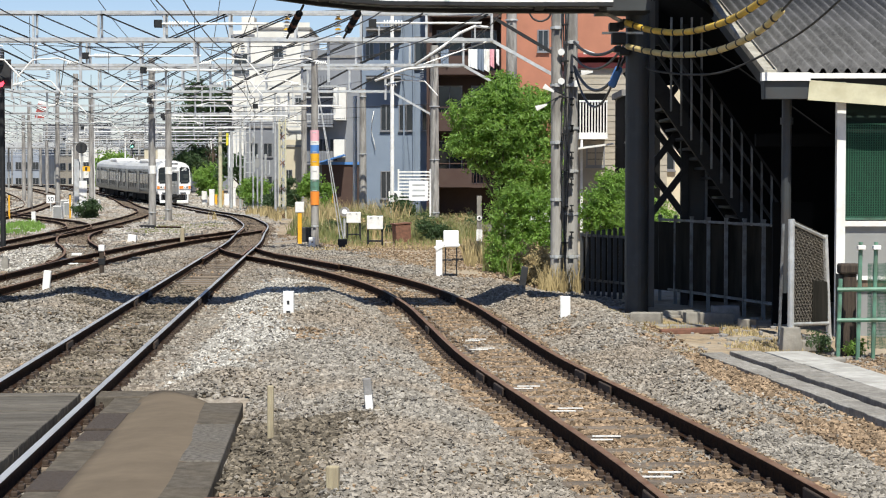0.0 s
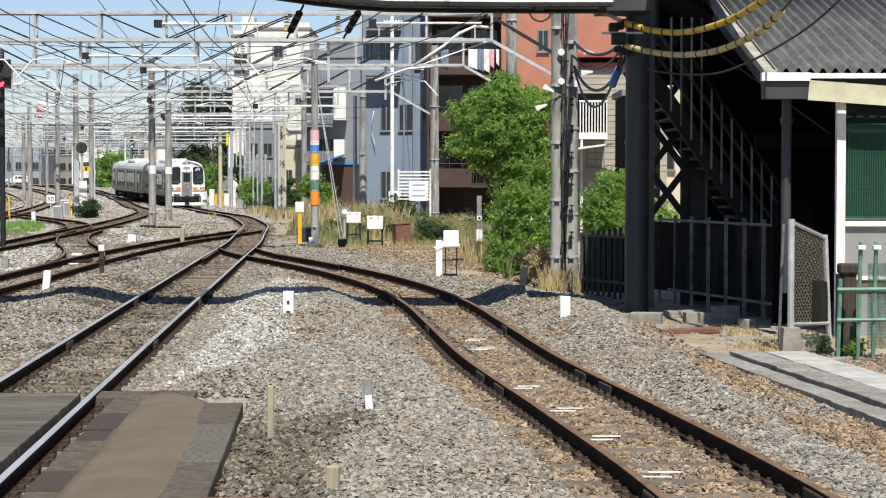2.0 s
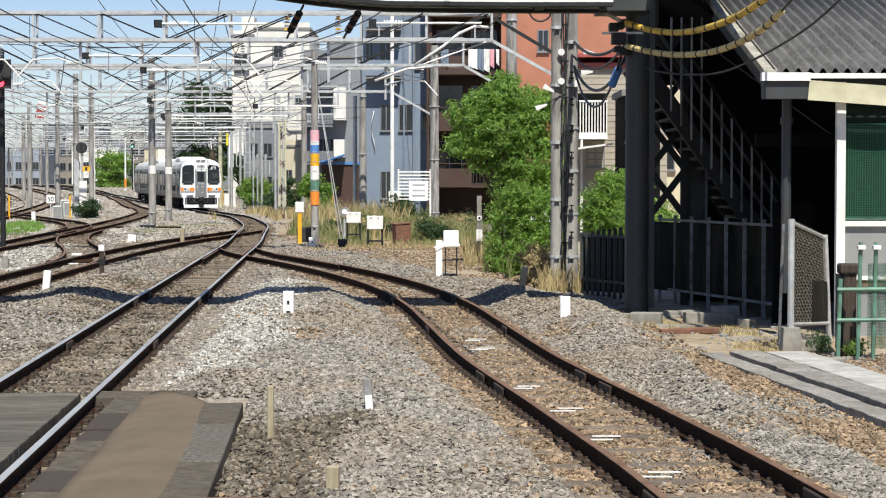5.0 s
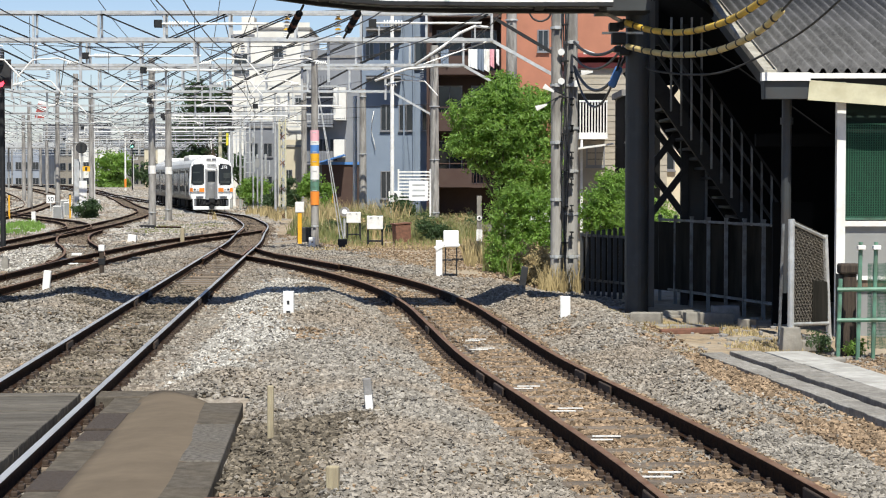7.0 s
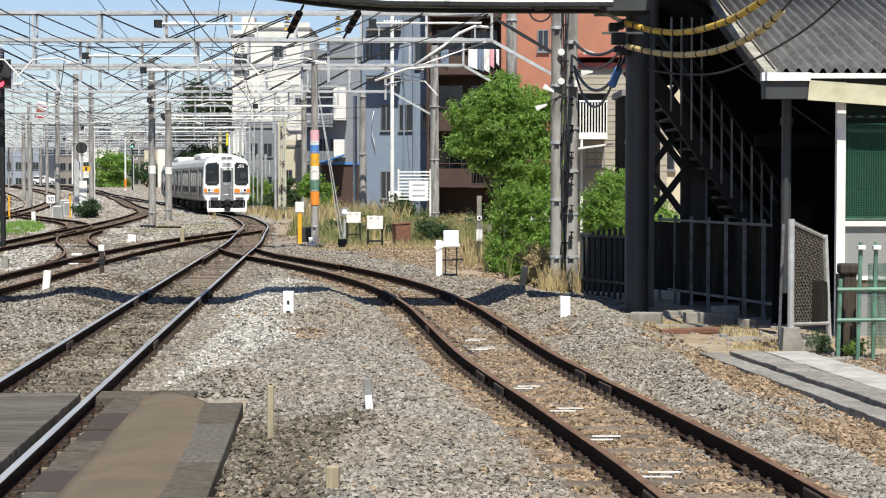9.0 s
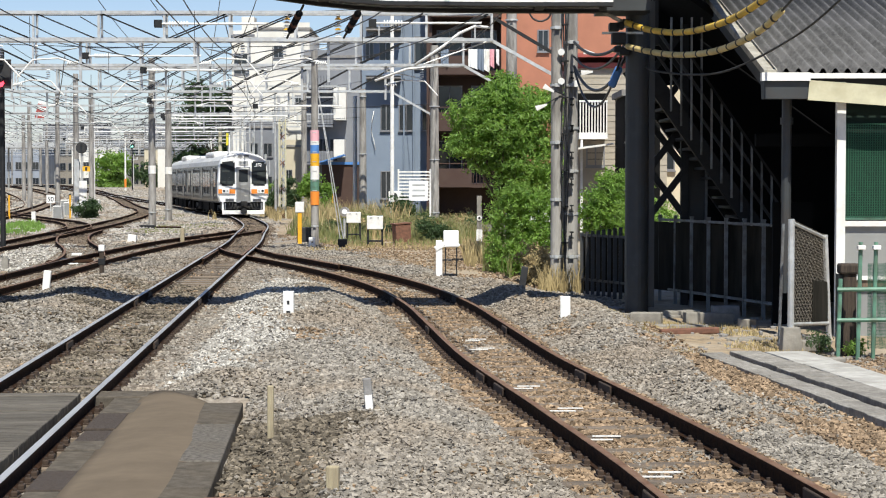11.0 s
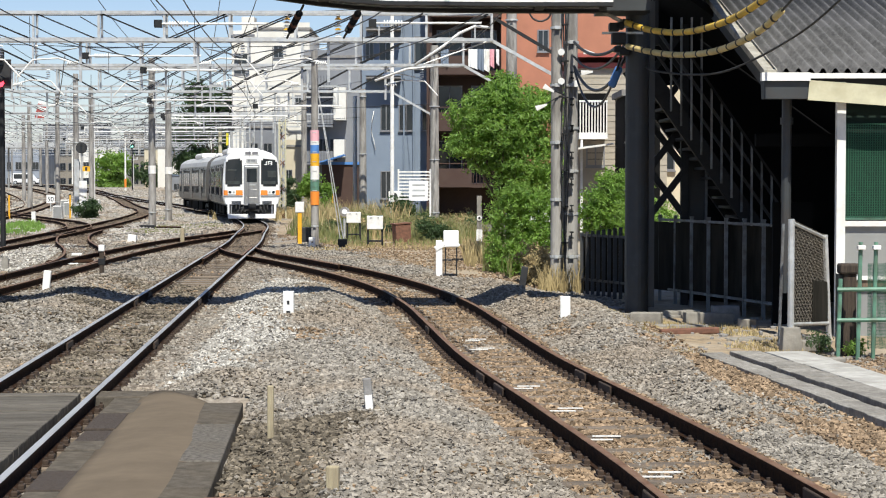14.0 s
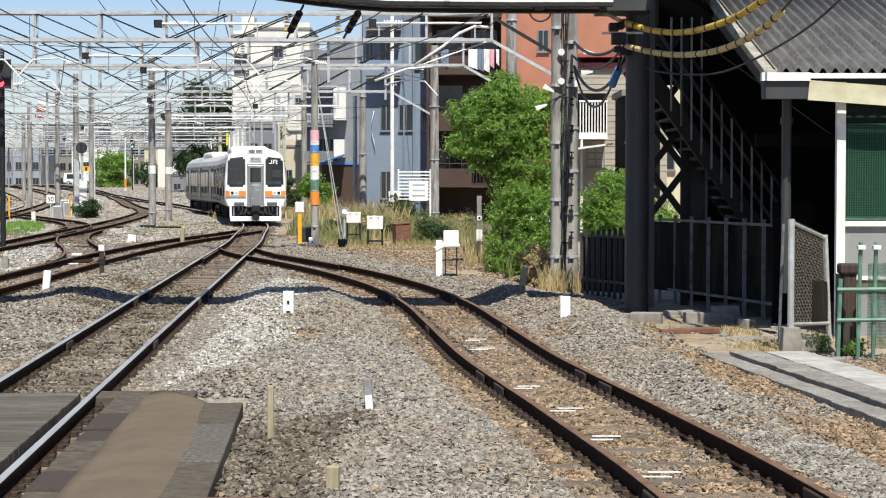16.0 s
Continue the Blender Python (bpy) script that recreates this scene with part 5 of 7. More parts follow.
# ---- signals ----
def signal_head(x, y, z, lamp, mast=True, s=1.0):
    t = thing("railway_signal", pose(x, y, 0), "black colour-light railway signal showing %s" % lamp, "signal", "signals")
    bm = B()
    box(bm, -0.33 * s, 0.33 * s, -0.05, 0.05, z - 0.75 * s, z + 0.75 * s)
    es = [e for e in bm.edges if abs(e.verts[0].co.y - e.verts[1].co.y) > 0.05]
    bmesh.ops.bevel(bm, geom=es, offset=0.28 * s, segments=6, affect="EDGES")
    part("backboard", bm, "black", t)
    for k, nm in ((0.35, "off_lens"), (-0.3, "lit_lens")):
        part(nm, cyl(B(), (0, -0.12, z + k * s), (0, -0.04, z + k * s), 0.12 * s, seg=16), ("red_lamp" if lamp == "red" else "green_lamp") if nm == "lit_lens" else "glass_dark", t)
        part("hood", cyl(B(), (0, -0.3, z + k * s + 0.13 * s), (0, -0.04, z + k * s + 0.13 * s), 0.1 * s, 0.13 * s, seg=12), "black", t)
    if mast:
        part("mast", cyl(B(), (0, 0.15, -0.3), (0, 0.15, z + 0.8 * s), 0.09, seg=12), "steel_dark", t)
    return t


signal_head(-14.32, 60.5, 5.55, "red")
signal_head(-37.5, 225, 6.55, "green", s=1.0)
t = thing("railway_signal", pose(-21.5, 111, 0), "black round-backed railway signal on a pole, unlit", "signal", "signals")
part("backboard", cyl(B(), (0, -0.04, 4.05), (0, 0.04, 4.05), 0.34, seg=28), "black", t)
part("mast", cyl(B(), (0, 0.12, -0.3), (0, 0.12, 4.2), 0.08, seg=12), "galv", t)
for z in (3.85, 4.05, 4.25):
    part("lens", cyl(B(), (0, -0.12, z), (0, -0.03, z), 0.07, seg=14), "glass_dark", t)
part("ladder", box(B(), -0.5, -0.2, 0.3, 0.36, -0.2, 3.4), "galv", t)
part("number_board", box(B(), 0.05, 0.5, 0, 0.04, 2.65, 2.95), "yellow_paint", t)
part("board_mark", box(B(), 0.2, 0.34, -0.006, 0.0, 2.7, 2.9), "black", t)
part("plate", box(B(), -0.15, 0.3, -0.02, 0.02, -0.1, 2.1), "white", t)
for x, y, h in ((-22.3, 108, 1.2), (-24.3, 120, 1.5), (-23.9, 119, 1.3), (-25.3, 136, 1.3)):
    t = thing("relay_cabinet", pose(x, y, -0.25), "white lineside relay cabinet", "cabinet", "relay cabinets")
    part("case", box(B(), -0.26, 0.26, -0.3, 0.3, 0.1, h * 0.75, bevel=0.02), "white", t)
    part("door", box(B(), -0.22, 0.22, -0.315, -0.3, 0.15, h * 0.75 - 0.05), "pale_grey", t)
    part("plinth", box(B(), -0.3, 0.3, -0.32, 0.32, 0, 0.1), "concrete", t)
for x, y in ((-22.0, 110), (-25.6, 110), (-7.0, 118), (-20.5, 165), (-19.6, 166)):
    t = thing("yellow_post", pose(x, y, -0.25), "yellow lineside warning post", "post", "yellow posts")
    part("post", cyl(B(), (0, 0, 0), (0, 0, 1.5), 0.055, seg=10), "yellow_paint", t)
    part("cap", cyl(B(), (0, 0, 1.5), (0, 0, 1.56), 0.065, seg=10), "black", t)


# ---- overhead wires and fittings ----
def wires():
    for key, off in (("main", 0), ("left", 0), ("yard", 0), ("siding", 0), ("far", 0)):
        ps = [p for p in PATHS[key] if 30 < p.y < 320] if key != "siding" else [p for p in PATHS[key] if 20 < p.y < 59]
        if len(ps) < 8:
            continue
        t = thing("contact_wire", pose(0, 0, 0), "overhead contact wire with droppers above the track", "wire", "overhead wires")
        part("wire", tube([(p.x, p.y, 5.15) for p in ps[::8]], 0.012, 5), "wire", t)
        part("messenger", tube([(p.x, p.y, 6.05 - 0.45 * math.sin(math.pi * ((p.y / 30.0) % 1.0))) for p in ps[::5]], 0.014, 5), "wire", t)
        for p in ps[::16]:
            part("dropper", box(B(), p.x - 0.006, p.x + 0.006, p.y - 0.006, p.y + 0.006, 5.15, 5.8), "wire", t)
    for a, b, d in (((-5.5, 20, 8.0), (-12.0, 92, 8.2), 0.6), ((-6.5, 20, 8.6), (-14.4, 93, 8.0), 0.7), ((-9.8, 20, 8.2), (-23.4, 119, 8.6), 0.9),
                    ((-3.2, 30, 7.6), (-11.5, 92, 7.9), 0.3), ((-2.2, 30, 7.4), (-10.5, 92, 7.7), 0.3), ((2.5, 38.8, 7.2), (-0.4, 92, 8.4), 0.8), ((3.4, 58.8, 8.8), (-7.1, 155, 8.6), 1.0),
                    ((-14.5, 93, 8.0), (-33, 149, 8.2), 0.8), ((-0.4, 92, 8.3), (-9, 121, 8.2), 0.5), ((-23.4, 119, 8.6), (-40, 178, 8.2), 0.8),
                    ((2.6, 38.8, 6.6), (-4.4, 64.6, 6.3), 0.6), ((-4.44, 64.6, 6.4), (-14.5, 93, 8), 0.5), ((-26, 58.8, 7.9), (1.5, 58.8, 7.7), 0.5), ((-26, 71.5, 8.0), (0.7, 71.5, 7.6), 0.6),
                    ((-30, 92, 5.6), (-0.4, 92, 5.9), 0.35), ((-40, 121, 5.7), (-7, 121, 5.9), 0.3), ((-44, 149, 5.7), (-9, 149, 5.9), 0.3), ((-30, 110, 5.6), (-2, 104, 5.8), 0.4)):
        t = thing("feeder_wire", pose(0, 0, 0), "dark overhead feeder wire", "wire", "overhead wires")
        part("wire", tube(sag(a, b, d, 14), 0.014, 5), "wire", t)


wires()
for y, x0, x1, z in ((71.5, -13.6, -9.2, 6.85), (71.5, -11.4, -8.6, 6.3), (92, -14.4, -9.4, 6.05), (92, -9.2, -5.0, 5.75), (58.8, -8.9, -5.6, 7.0), (58.8, -2.2, 1.2, 7.02), (107, -16, -9, 5.8), (121, -18, -11, 6.1), (135, -26, -14, 5.9), (149, -28, -17, 6.0), (163, -33, -20, 5.7)):
    t = thing("span_bar", pose(0, y - 0.34, 0), "pale insulated cross-span bar under the beam", "span bar", "span bars")
    part("bar", cyl(B(), (x0, 0, z), (x1, 0, z), 0.035, seg=8), "white", t)
    part("clamp", box(B(), x0 - 0.12, x0 + 0.12, -0.1, 0.1, z - 0.12, z + 0.12), "steel_dark", t)
    for k in range(7):
        part("insulator", cyl(B(), (x0 + 0.35 + k * 0.09, 0, z), (x0 + 0.39 + k * 0.09, 0, z), 0.09, seg=10), "porcelain", t)
    for x in (x0 + 0.2, x1 - 0.2):
        part("hanger", box(B(), x - 0.02, x + 0.02, 0.02, 0.06, z, 6.5), "galv", t)
rw = random.Random(77)
for i in range(26):
    y0 = rw.choice((58.8, 71.5, 92, 107, 121, 135))
    y1 = y0 + rw.choice((13, 21, 29, 34))
    x0, x1 = rw.uniform(-0.21, -0.10) * y0, rw.uniform(-0.21, -0.10) * y1
    t = thing("tie_wire", pose(0, 0, 0), "thin slanting tie wire between two beams", "wire", "overhead wires")
    part("wire", tube(sag((x0, y0, rw.uniform(5.8, 7.4)), (x1, y1, rw.uniform(5.6, 7.4)), rw.uniform(0.1, 0.5), 8), 0.016, 5), "wire", t)


def registration(x, y, z, side=1, post=True):
    """Pull-off arm, post and insulators that hold a contact wire under a beam."""
    t = thing("registration_arm", pose(x, y, 0), "white insulated registration arm hanging from the beam", "registration arm", "registration arms")
    if post:
        part("drop_post", box(B(), -0.04, 0.04, -0.04, 0.04, 5.2, z), "galv", t)
        part("hanger", box(B(), -0.05, 0.05, -0.32, 0.32, z - 0.06, z + 0.06), "galv", t)
    part("arm", tube([(0, 0, 5.75), (side * 0.7, 0, 5.95), (side * 1.5, 0, 5.9), (side * 2.0, 0, 5.35)], 0.03, 6), "white", t)
    part("stay", tube([(0, 0, 6.3), (side * 1.4, 0, 6.0)], 0.02, 5), "galv", t)
    for k in range(5):
        part("insulator", cyl(B(), (side * (0.10 + 0.07 * k), 0, 5.78), (side * (0.13 + 0.07 * k), 0, 5.79), 0.075, seg=10), "porcelain", t)
    for k in range(4):
        part("insulator", cyl(B(), (side * 1.4, 0, 6.05 + 0.09 * k), (side * 1.4, 0, 6.09 + 0.09 * k), 0.085, 0.05, seg=10), "porcelain", t)
    return t


for y, xs in ((58.8, (-18.5, -15.3, -11.4, -7.7, -3.6)), (71.5, (-20, -16.5, -10.6, -8.9, -5.4, -2.2)), (92, (-26, -19.5, -14.2, -12.2, -7.6)), (121, (-30, -23, -15.5, -11)), (149, (-34, -30, -22)), (178, (-42, -36, -28))):
    for i, x in enumerate(xs):
        registration(x, y, 6.5, 1 if i % 2 else -1)
for y, x in ((58.8, -4.9), (58.8, -3.3)):
    t = thing("hanging_insulator", pose(x, y, 7.3), "string of insulators hanging under the beam", "insulator", "insulators")
    part("bracket", box(B(), -0.05, 0.05, -0.32, 0.32, -0.05, 0.1), "galv", t)
    for k in range(6):
        part("disc", cyl(B(), (0, 0, -0.08 - 0.11 * k), (0, 0, -0.14 - 0.11 * k), 0.05, 0.12, seg=12), "porcelain" if k % 3 else "yellow_paint", t)
# strain insulators close under the footbridge
for x0, x1 in ((-2.35, -2.75), (-1.35, -1.75)):
    t = thing("strain_insulator", pose(0, 0, 0), "dark ribbed strain insulator on a cable", "insulator", "insulators")
    a, b = Vector((x0, 31.5, 5.05)), Vector((x1, 33.0, 4.62))
    part("rod", cyl(B(), a, b, 0.02, seg=8), "steel_dark", t)
    for k in range(7):
        p, q = a.lerp(b, 0.25 + 0.085 * k), a.lerp(b, 0.285 + 0.085 * k)
        part("rib", cyl(B(), p, q, 0.065, 0.03, seg=14), "rust" if k % 3 == 1 else "steel_dark", t)


# ---- clutter of the yard throat: frames, mirrors, boards ----
def pushed(ob, k):
    """Sets a thing k times as far off and as large."""
    ob.matrix_basis = Matrix.Translation((0, 0, 2.1)) @ Matrix.Scale(k, 4) @ Matrix.Translation((0, 0, -2.1)) @ ob.matrix_basis


def ladder_frame(x, y, w, z0, z1, rungs):
    t = thing("ladder_frame", pose(x, y, 0), "pale steel ladder frame fixed to a mast", "ladder", "ladder frames")
    part("mast", cyl(B(), (0, 0.06, -0.3), (0, 0.06, z1 + 0.4), 0.07, seg=10), "galv", t)
    for s in (-1, 1):
        part("stile", box(B(), s * w / 2 - 0.025, s * w / 2 + 0.025, -0.02, 0.02, z0, z1), "galv", t)
    for k in range(rungs):
        z = z0 + (z1 - z0) * k / (rungs - 1)
        part("rung", box(B(), -w / 2, w / 2, -0.02, 0.02, z - 0.02, z + 0.02), "galv", t)
    pushed(t, 1.27)


ladder_frame(-11.6, 112, 0.55, 2.6, 5.6, 6)
ladder_frame(-10.75, 113, 0.5, 2.5, 3.3, 2)
ladder_frame(-12.6, 116, 0.5, 3.0, 6.0, 5)
ladder_frame(-13.4, 126, 0.6, 3.0, 6.6, 7)
ladder_frame(-9.9, 120, 0.6, 3.2, 6.2, 5)
for x, y, z, rx, rz in ((-10.95, 110, 3.15, 0.14, 0.3), (-11.2, 110, 4.5, 0.08, 0.2)):
    t = thing("oval_board", pose(x, y, 0), "white oval signal board on a mast", "signal board", "signal boards")
    bm = cyl(B(), (0, -0.04, 0), (0, 0.0, 0), 1.0, seg=24)
    bmesh.ops.transform(bm, matrix=Matrix.Translation((0, 0, z)) @ Matrix.Diagonal((rx, 1, rz, 1)), verts=bm.verts[:])
    part("board", bm, "pale_grey", t)
    part("mast", cyl(B(), (0, 0.06, -0.3), (0, 0.06, z + 0.5), 0.05, seg=8), "galv", t)
    pushed(t, 1.27)
t = thing("repeater_signal", pose(-13.1, 114, 0), "yellow-topped white repeater board with black disc", "signal", "signals")
part("board", box(B(), 0.02, 0.3, -0.05, 0.05, 2.9, 4.9, bevel=0.02), "white_clean", t)
part("top", box(B(), -0.14, 0.0, -0.07, 0.05, 4.25, 5.0, bevel=0.02), "lemon", t)
part("disc", cyl(B(), (0.1, -0.1, 5.3), (0.1, 0.0, 5.3), 0.3, seg=20), "black", t)
part("mast", cyl(B(), (0, 0.1, -0.3), (0, 0.1, 5.4), 0.07, seg=10), "galv", t)
pushed(t, 1.55)
t = thing("transformer_case", pose(-12.0, 118, 0), "blue and grey transformer case on masts", "transformer")
part("case", box(B(), -0.35, 0.35, -0.3, 0.3, 3.4, 4.3, bevel=0.03), "blue", t)
part("plate", box(B(), -0.25, 0.1, -0.34, -0.3, 2.85, 3.2), "yellow_paint", t)
for s in (-1, 1):
    part("mast", cyl(B(), (s * 0.3, 0, -0.3), (s * 0.3, 0, 6.4), 0.08, seg=10), "galv", t)
pushed(t, 1.36)
for x, y, h in ((-20.2, 163, 1.6), (-19.0, 164, 1.2), (-21.5, 168, 1.4), (-18.0, 160, 1.7), (-20.8, 170, 1.1)):
    t = thing("relay_cabinet", pose(x, y, -0.25), "small pale lineside cabinet among the masts", "cabinet", "relay cabinets")
    part("case", box(B(), -0.22, 0.22, -0.2, 0.2, 0.1, h, bevel=0.02), "white" if h > 1.1 else "yellow_paint", t)
    part("plinth", box(B(), -0.25, 0.25, -0.22, 0.22, 0, 0.1), "concrete", t)


def speed_sign():
    t = thing("speed_sign", pose(-28.2, 134, -0.25), "small white speed board with black figures", "sign")
    part("board", box(B(), -0.3, 0.3, -0.02, 0.02, 0.75, 1.3, bevel=0.01), "white_clean", t)
    part("post", box(B(), -0.04, 0.04, 0.02, 0.08, 0, 1.2), "galv", t)
    cu = bpy.data.curves.new("figures", "FONT")
    cu.body, cu.size, cu.extrude, cu.align_x = "50", 0.48, 0.004, "CENTER"
    o = new("figures", cu)
    dep = bpy.context.evaluated_depsgraph_get()
    me = bpy.data.meshes.new_from_object(o.evaluated_get(dep))
    bpy.data.objects.remove(o)
    me.materials.clear()
    me.materials.append(M["black"])
    f = new("figures", me)
    f.parent = t
    f.matrix_basis = pose(0, -0.03, 0.86, 90, 0, 0)


speed_sign()
# tall bracket lamps and pale masts of the far yard
ry = random.Random(44)
for i in range(46):
    y = ry.uniform(140, 300)
    x = ry.uniform(-0.236, -0.16) * y
    if near_track(x, y, ("main", "yard", "ladder", "far", "farther")) < 2.2:
        continue
    h = ry.uniform(5.5, 9.0)
    t = thing("yard_mast", pose(x, y, -0.3), "pale yard mast with short crossarm", "mast", "yard masts")
    part("tube", cyl(B(), (0, 0, 0), (0, 0, h), 0.12, 0.09, seg=8), ry.choice(("galv", "pole", "white")), t)
    part("crossarm", box(B(), -0.8, 0.6, -0.05, 0.05, h - 0.6, h - 0.5), "galv", t)
    for k in (-0.7, 0.5):
        part("insulator", cyl(B(), (k, 0, h - 0.5), (k, 0, h - 0.2), 0.07, 0.05, seg=8), "porcelain", t)
    if i % 4 == 0:
        part("band", cyl(B(), (0, 0, 1.6), (0, 0, 2.6), 0.14, seg=8), "orange" if i % 8 else "yellow_paint", t)


# ---- buildings ----
def window(parent, x, y, z, w, h, side="front", frame_m="alu", nm="window"):
    """A framed window set into a facade, its pane behind the frame."""
    bm = B()
    f = 0.05
    if side == "front":
        for a in ((x - w / 2 - f, x + w / 2 + f, z - f, z), (x - w / 2 - f, x + w / 2 + f, z + h, z + h + f), (x - w / 2 - f, x - w / 2, z, z + h),
                  (x + w / 2, x + w / 2 + f, z, z + h), (x - 0.025, x + 0.025, z, z + h)):
            box(bm, a[0], a[1], y - 0.06, y + 0.03, a[2], a[3])
        o = part(nm, bm, frame_m, parent)
        part("pane", box(B(), x - w / 2, x + w / 2, y - 0.025, y + 0.02, z, z + h), "glass_dark", o)
        part("sill", box(B(), x - w / 2 - 0.08, x + w / 2 + 0.08, y - 0.12, y + 0.01, z - f - 0.05, z - f), frame_m, o)
    else:
        box(bm, x - 0.06, x + 0.03, y - w / 2 - f, y + w / 2 + f, z - f, z + h + f)
        o = part(nm, bm, frame_m, parent)
        part("pane", box(B(), x - 0.075, x, y - w / 2, y + w / 2, z, z + h), "glass_dark", o)


def building(name, x0, x1, y0, y1, h, m, label, wins=(), sides=(), roof="concrete_dark", parapet=0.4):
    t = thing(name, pose(0, 0, 0), label, "building", "buildings")
    part("wall", box(B(), x0, x1, y0, y1, -0.5, h), m, t)
    part("roof", box(B(), x0 - 0.1, x1 + 0.1, y0 - 0.1, y1 + 0.1, h, h + 0.18), roof, t)
    if parapet:
        part("parapet", box(B(), x0, x1, y0, y0 + 0.15, h + 0.18, h + 0.18 + parapet), m, t)
    for x, z, w, hh in wins:
        window(t, x, y0, z, w, hh)
    for y, z, w, hh in sides:
        window(t, x0, y, z, w, hh, "side")
    return t


# blue-grey block of flats
t = building("apartment_block", -4.25, -0.2, 98, 112, 14.2, "bluewall", "blue-grey rendered apartment block with white pipes",
             [(-2.98, 4.75, 0.5, 1.3), (-1.94, 4.75, 0.66, 1.3), (-0.75, 4.75, 0.6, 1.3), (-2.98, 1.2, 0.5, 1.35), (-3.85, 8.3, 0.35, 1.3), (-1.0, 8.0, 0.9, 1.6), (-3.0, 8.2, 0.6, 1.3)],
             [(100.5, 4.7, 1.2, 1.3), (104, 4.7, 1.2, 1.3), (100.5, 8.2, 1.2, 1.3)])
for x in (-2.05, -1.55, -0.6):
    part("downpipe", cyl(B(), (x, 97.9, 0), (x, 97.9, 14), 0.05, seg=8), "bluewall", t)
for z in (7.4, 9.9, 12.4):
    b = part("balcony", box(B(), -4.0, -2.2, 97.0, 98, z, z + 0.15), "concrete_dark", t)
    part("balcony_front", box(B(), -4.0, -2.2, 96.95, 97.02, z + 0.15, z + 0.95), "bluewall", b)
t3 = thing("wall_hose", pose(0, 97.85, 0), "white hose hanging down the blue wall", "hose")
part("hose", tube([(-3.62, 0, 5.75), (-3.72, -0.03, 5.2), (-3.74, -0.03, 4.6), (-3.6, -0.02, 4.1), (-3.55, 0, 3.7)], 0.018, 6), "white", t3, smooth=True)
for x, z in ((-3.3, 10.15), (-2.5, 1.0)):
    u = thing("air_conditioner", pose(x, 97.6, z), "pale wall-mounted air-conditioning unit", "air conditioner", "air conditioners")
    part("case", box(B(), -0.35, 0.35, -0.15, 0.4, 0, 0.55, bevel=0.03), "white", u)
    part("fan", cyl(B(), (-0.08, -0.17, 0.28), (-0.08, -0.14, 0.28), 0.2, seg=16), "grey_paint", u)
# terracotta flats with balconies
t = building("apartment_block", 2.65, 8.6, 85, 98, 14.0, "brickred", "terracotta-tiled apartment block with brown balconies", [(4.55, 8.0, 0.42, 0.9), (4.55, 10.8, 0.42, 0.9)])
part("recess_wall", box(B(), -0.55, 2.65, 86.6, 98, -0.5, 14), "brown", t)
part("end_wall", box(B(), -0.75, -0.5, 85, 98, -0.5, 14), "brown", t)
for k, z in enumerate((1.9, 4.45, 7.0, 9.6, 12.2)):
    b = part("balcony", box(B(), -0.55, 2.65, 84.6, 86.6, z - 0.12, z + 0.08), "brown", t)
    part("balcony_parapet", box(B(), -0.55, 1.3, 84.55, 84.67, z - 0.1, z + 0.75), "brown", b)
    for i in range(9):
        part("baluster", box(B(), 1.36 + i * 0.15, 1.39 + i * 0.15, 84.6, 84.63, z, z + 0.95), "brown", b)
    part("balcony_rail", box(B(), -0.55, 2.65, 84.58, 84.66, z + 0.95, z + 1.0), "brown", b)
    window(t, 0.3, 86.6, z + 0.1, 1.1, 1.9)
    window(t, 1.9, 86.6, z + 0.1, 1.1, 1.9)
t.matrix_basis = BACK = Matrix.Translation((0, 0, 2.1)) @ Matrix.Scale(1.13, 4) @ Matrix.Translation((0, 0, -2.1))
t2 = thing("laundry", BACK, "white and blue washing hung over a balcony rail", "laundry")
for i, (x, w, m, d) in enumerate(((1.15, 0.42, "white_clean", 0.75), (1.55, 0.3, "bluewall", 0.85), (1.85, 0.26, "white", 0.9), (2.12, 0.2, "pink", 0.7), (2.4, 0.14, "white_clean", 0.6), (-0.1, 0.35, "bluewall", 0.6))):
    bm = B()
    cols = [(bm.verts.new((x + k * w / 8, 84.5 + 0.03 * math.sin(k * 1.7), 8.04)), bm.verts.new((x + k * w / 8, 84.46 + 0.06 * math.sin(k * 1.7 + 0.5), 8.02 - d - 0.02 * k))) for k in range(9)]
    for p, q in zip(cols, cols[1:]):
        bm.faces.new((p[0], p[1], q[1], q[0]))
    ex = bmesh.ops.extrude_face_region(bm, geom=bm.faces[:])
    bmesh.ops.translate(bm, verts=[v for v in ex["geom"] if isinstance(v, bmesh.types.BMVert)], vec=(0, 0.015, 0))
    bmesh.ops.recalc_face_normals(bm, faces=bm.faces)
    part("cloth", bm, m, t2)
# white tower block
t = building("white_building", -15.1, -10.7, 150, 162, 14.2, "white_wall", "white rendered building with few small windows", [(-13.2, 12.0, 0.7, 0.85), (-11.6, 8.4, 0.5, 0.5)], [(153, 9, 1, 1)])
t = building("white_building", -12.7, -10.65, 145, 149.9, 4.7, "cream_wall", "low cream building in front of the tower", [(-12.0, 2.0, 0.5, 0.9)])
t = building("grey_annex", -15.4, -12.8, 146, 149.9, 6.2, "grey_wall", "grey low annex before the white tower", [(-14.8, 4.0, 0.6, 1.0), (-13.7, 4.0, 0.6, 1.0), (-14.8, 1.2, 0.6, 1.2), (-13.7, 1.2, 0.6, 1.2)])
t = building("grey_building", -10.6, -6.2, 140, 154, 11.3, "grey_wall", "dark grey building with balconies and white stair block",
             [(-9.6, 8.2, 0.5, 0.6), (-9.0, 3.6, 0.7, 1.6), (-8.2, 3.6, 0.5, 1.6)], [(143, 7, 1, 1.3)])
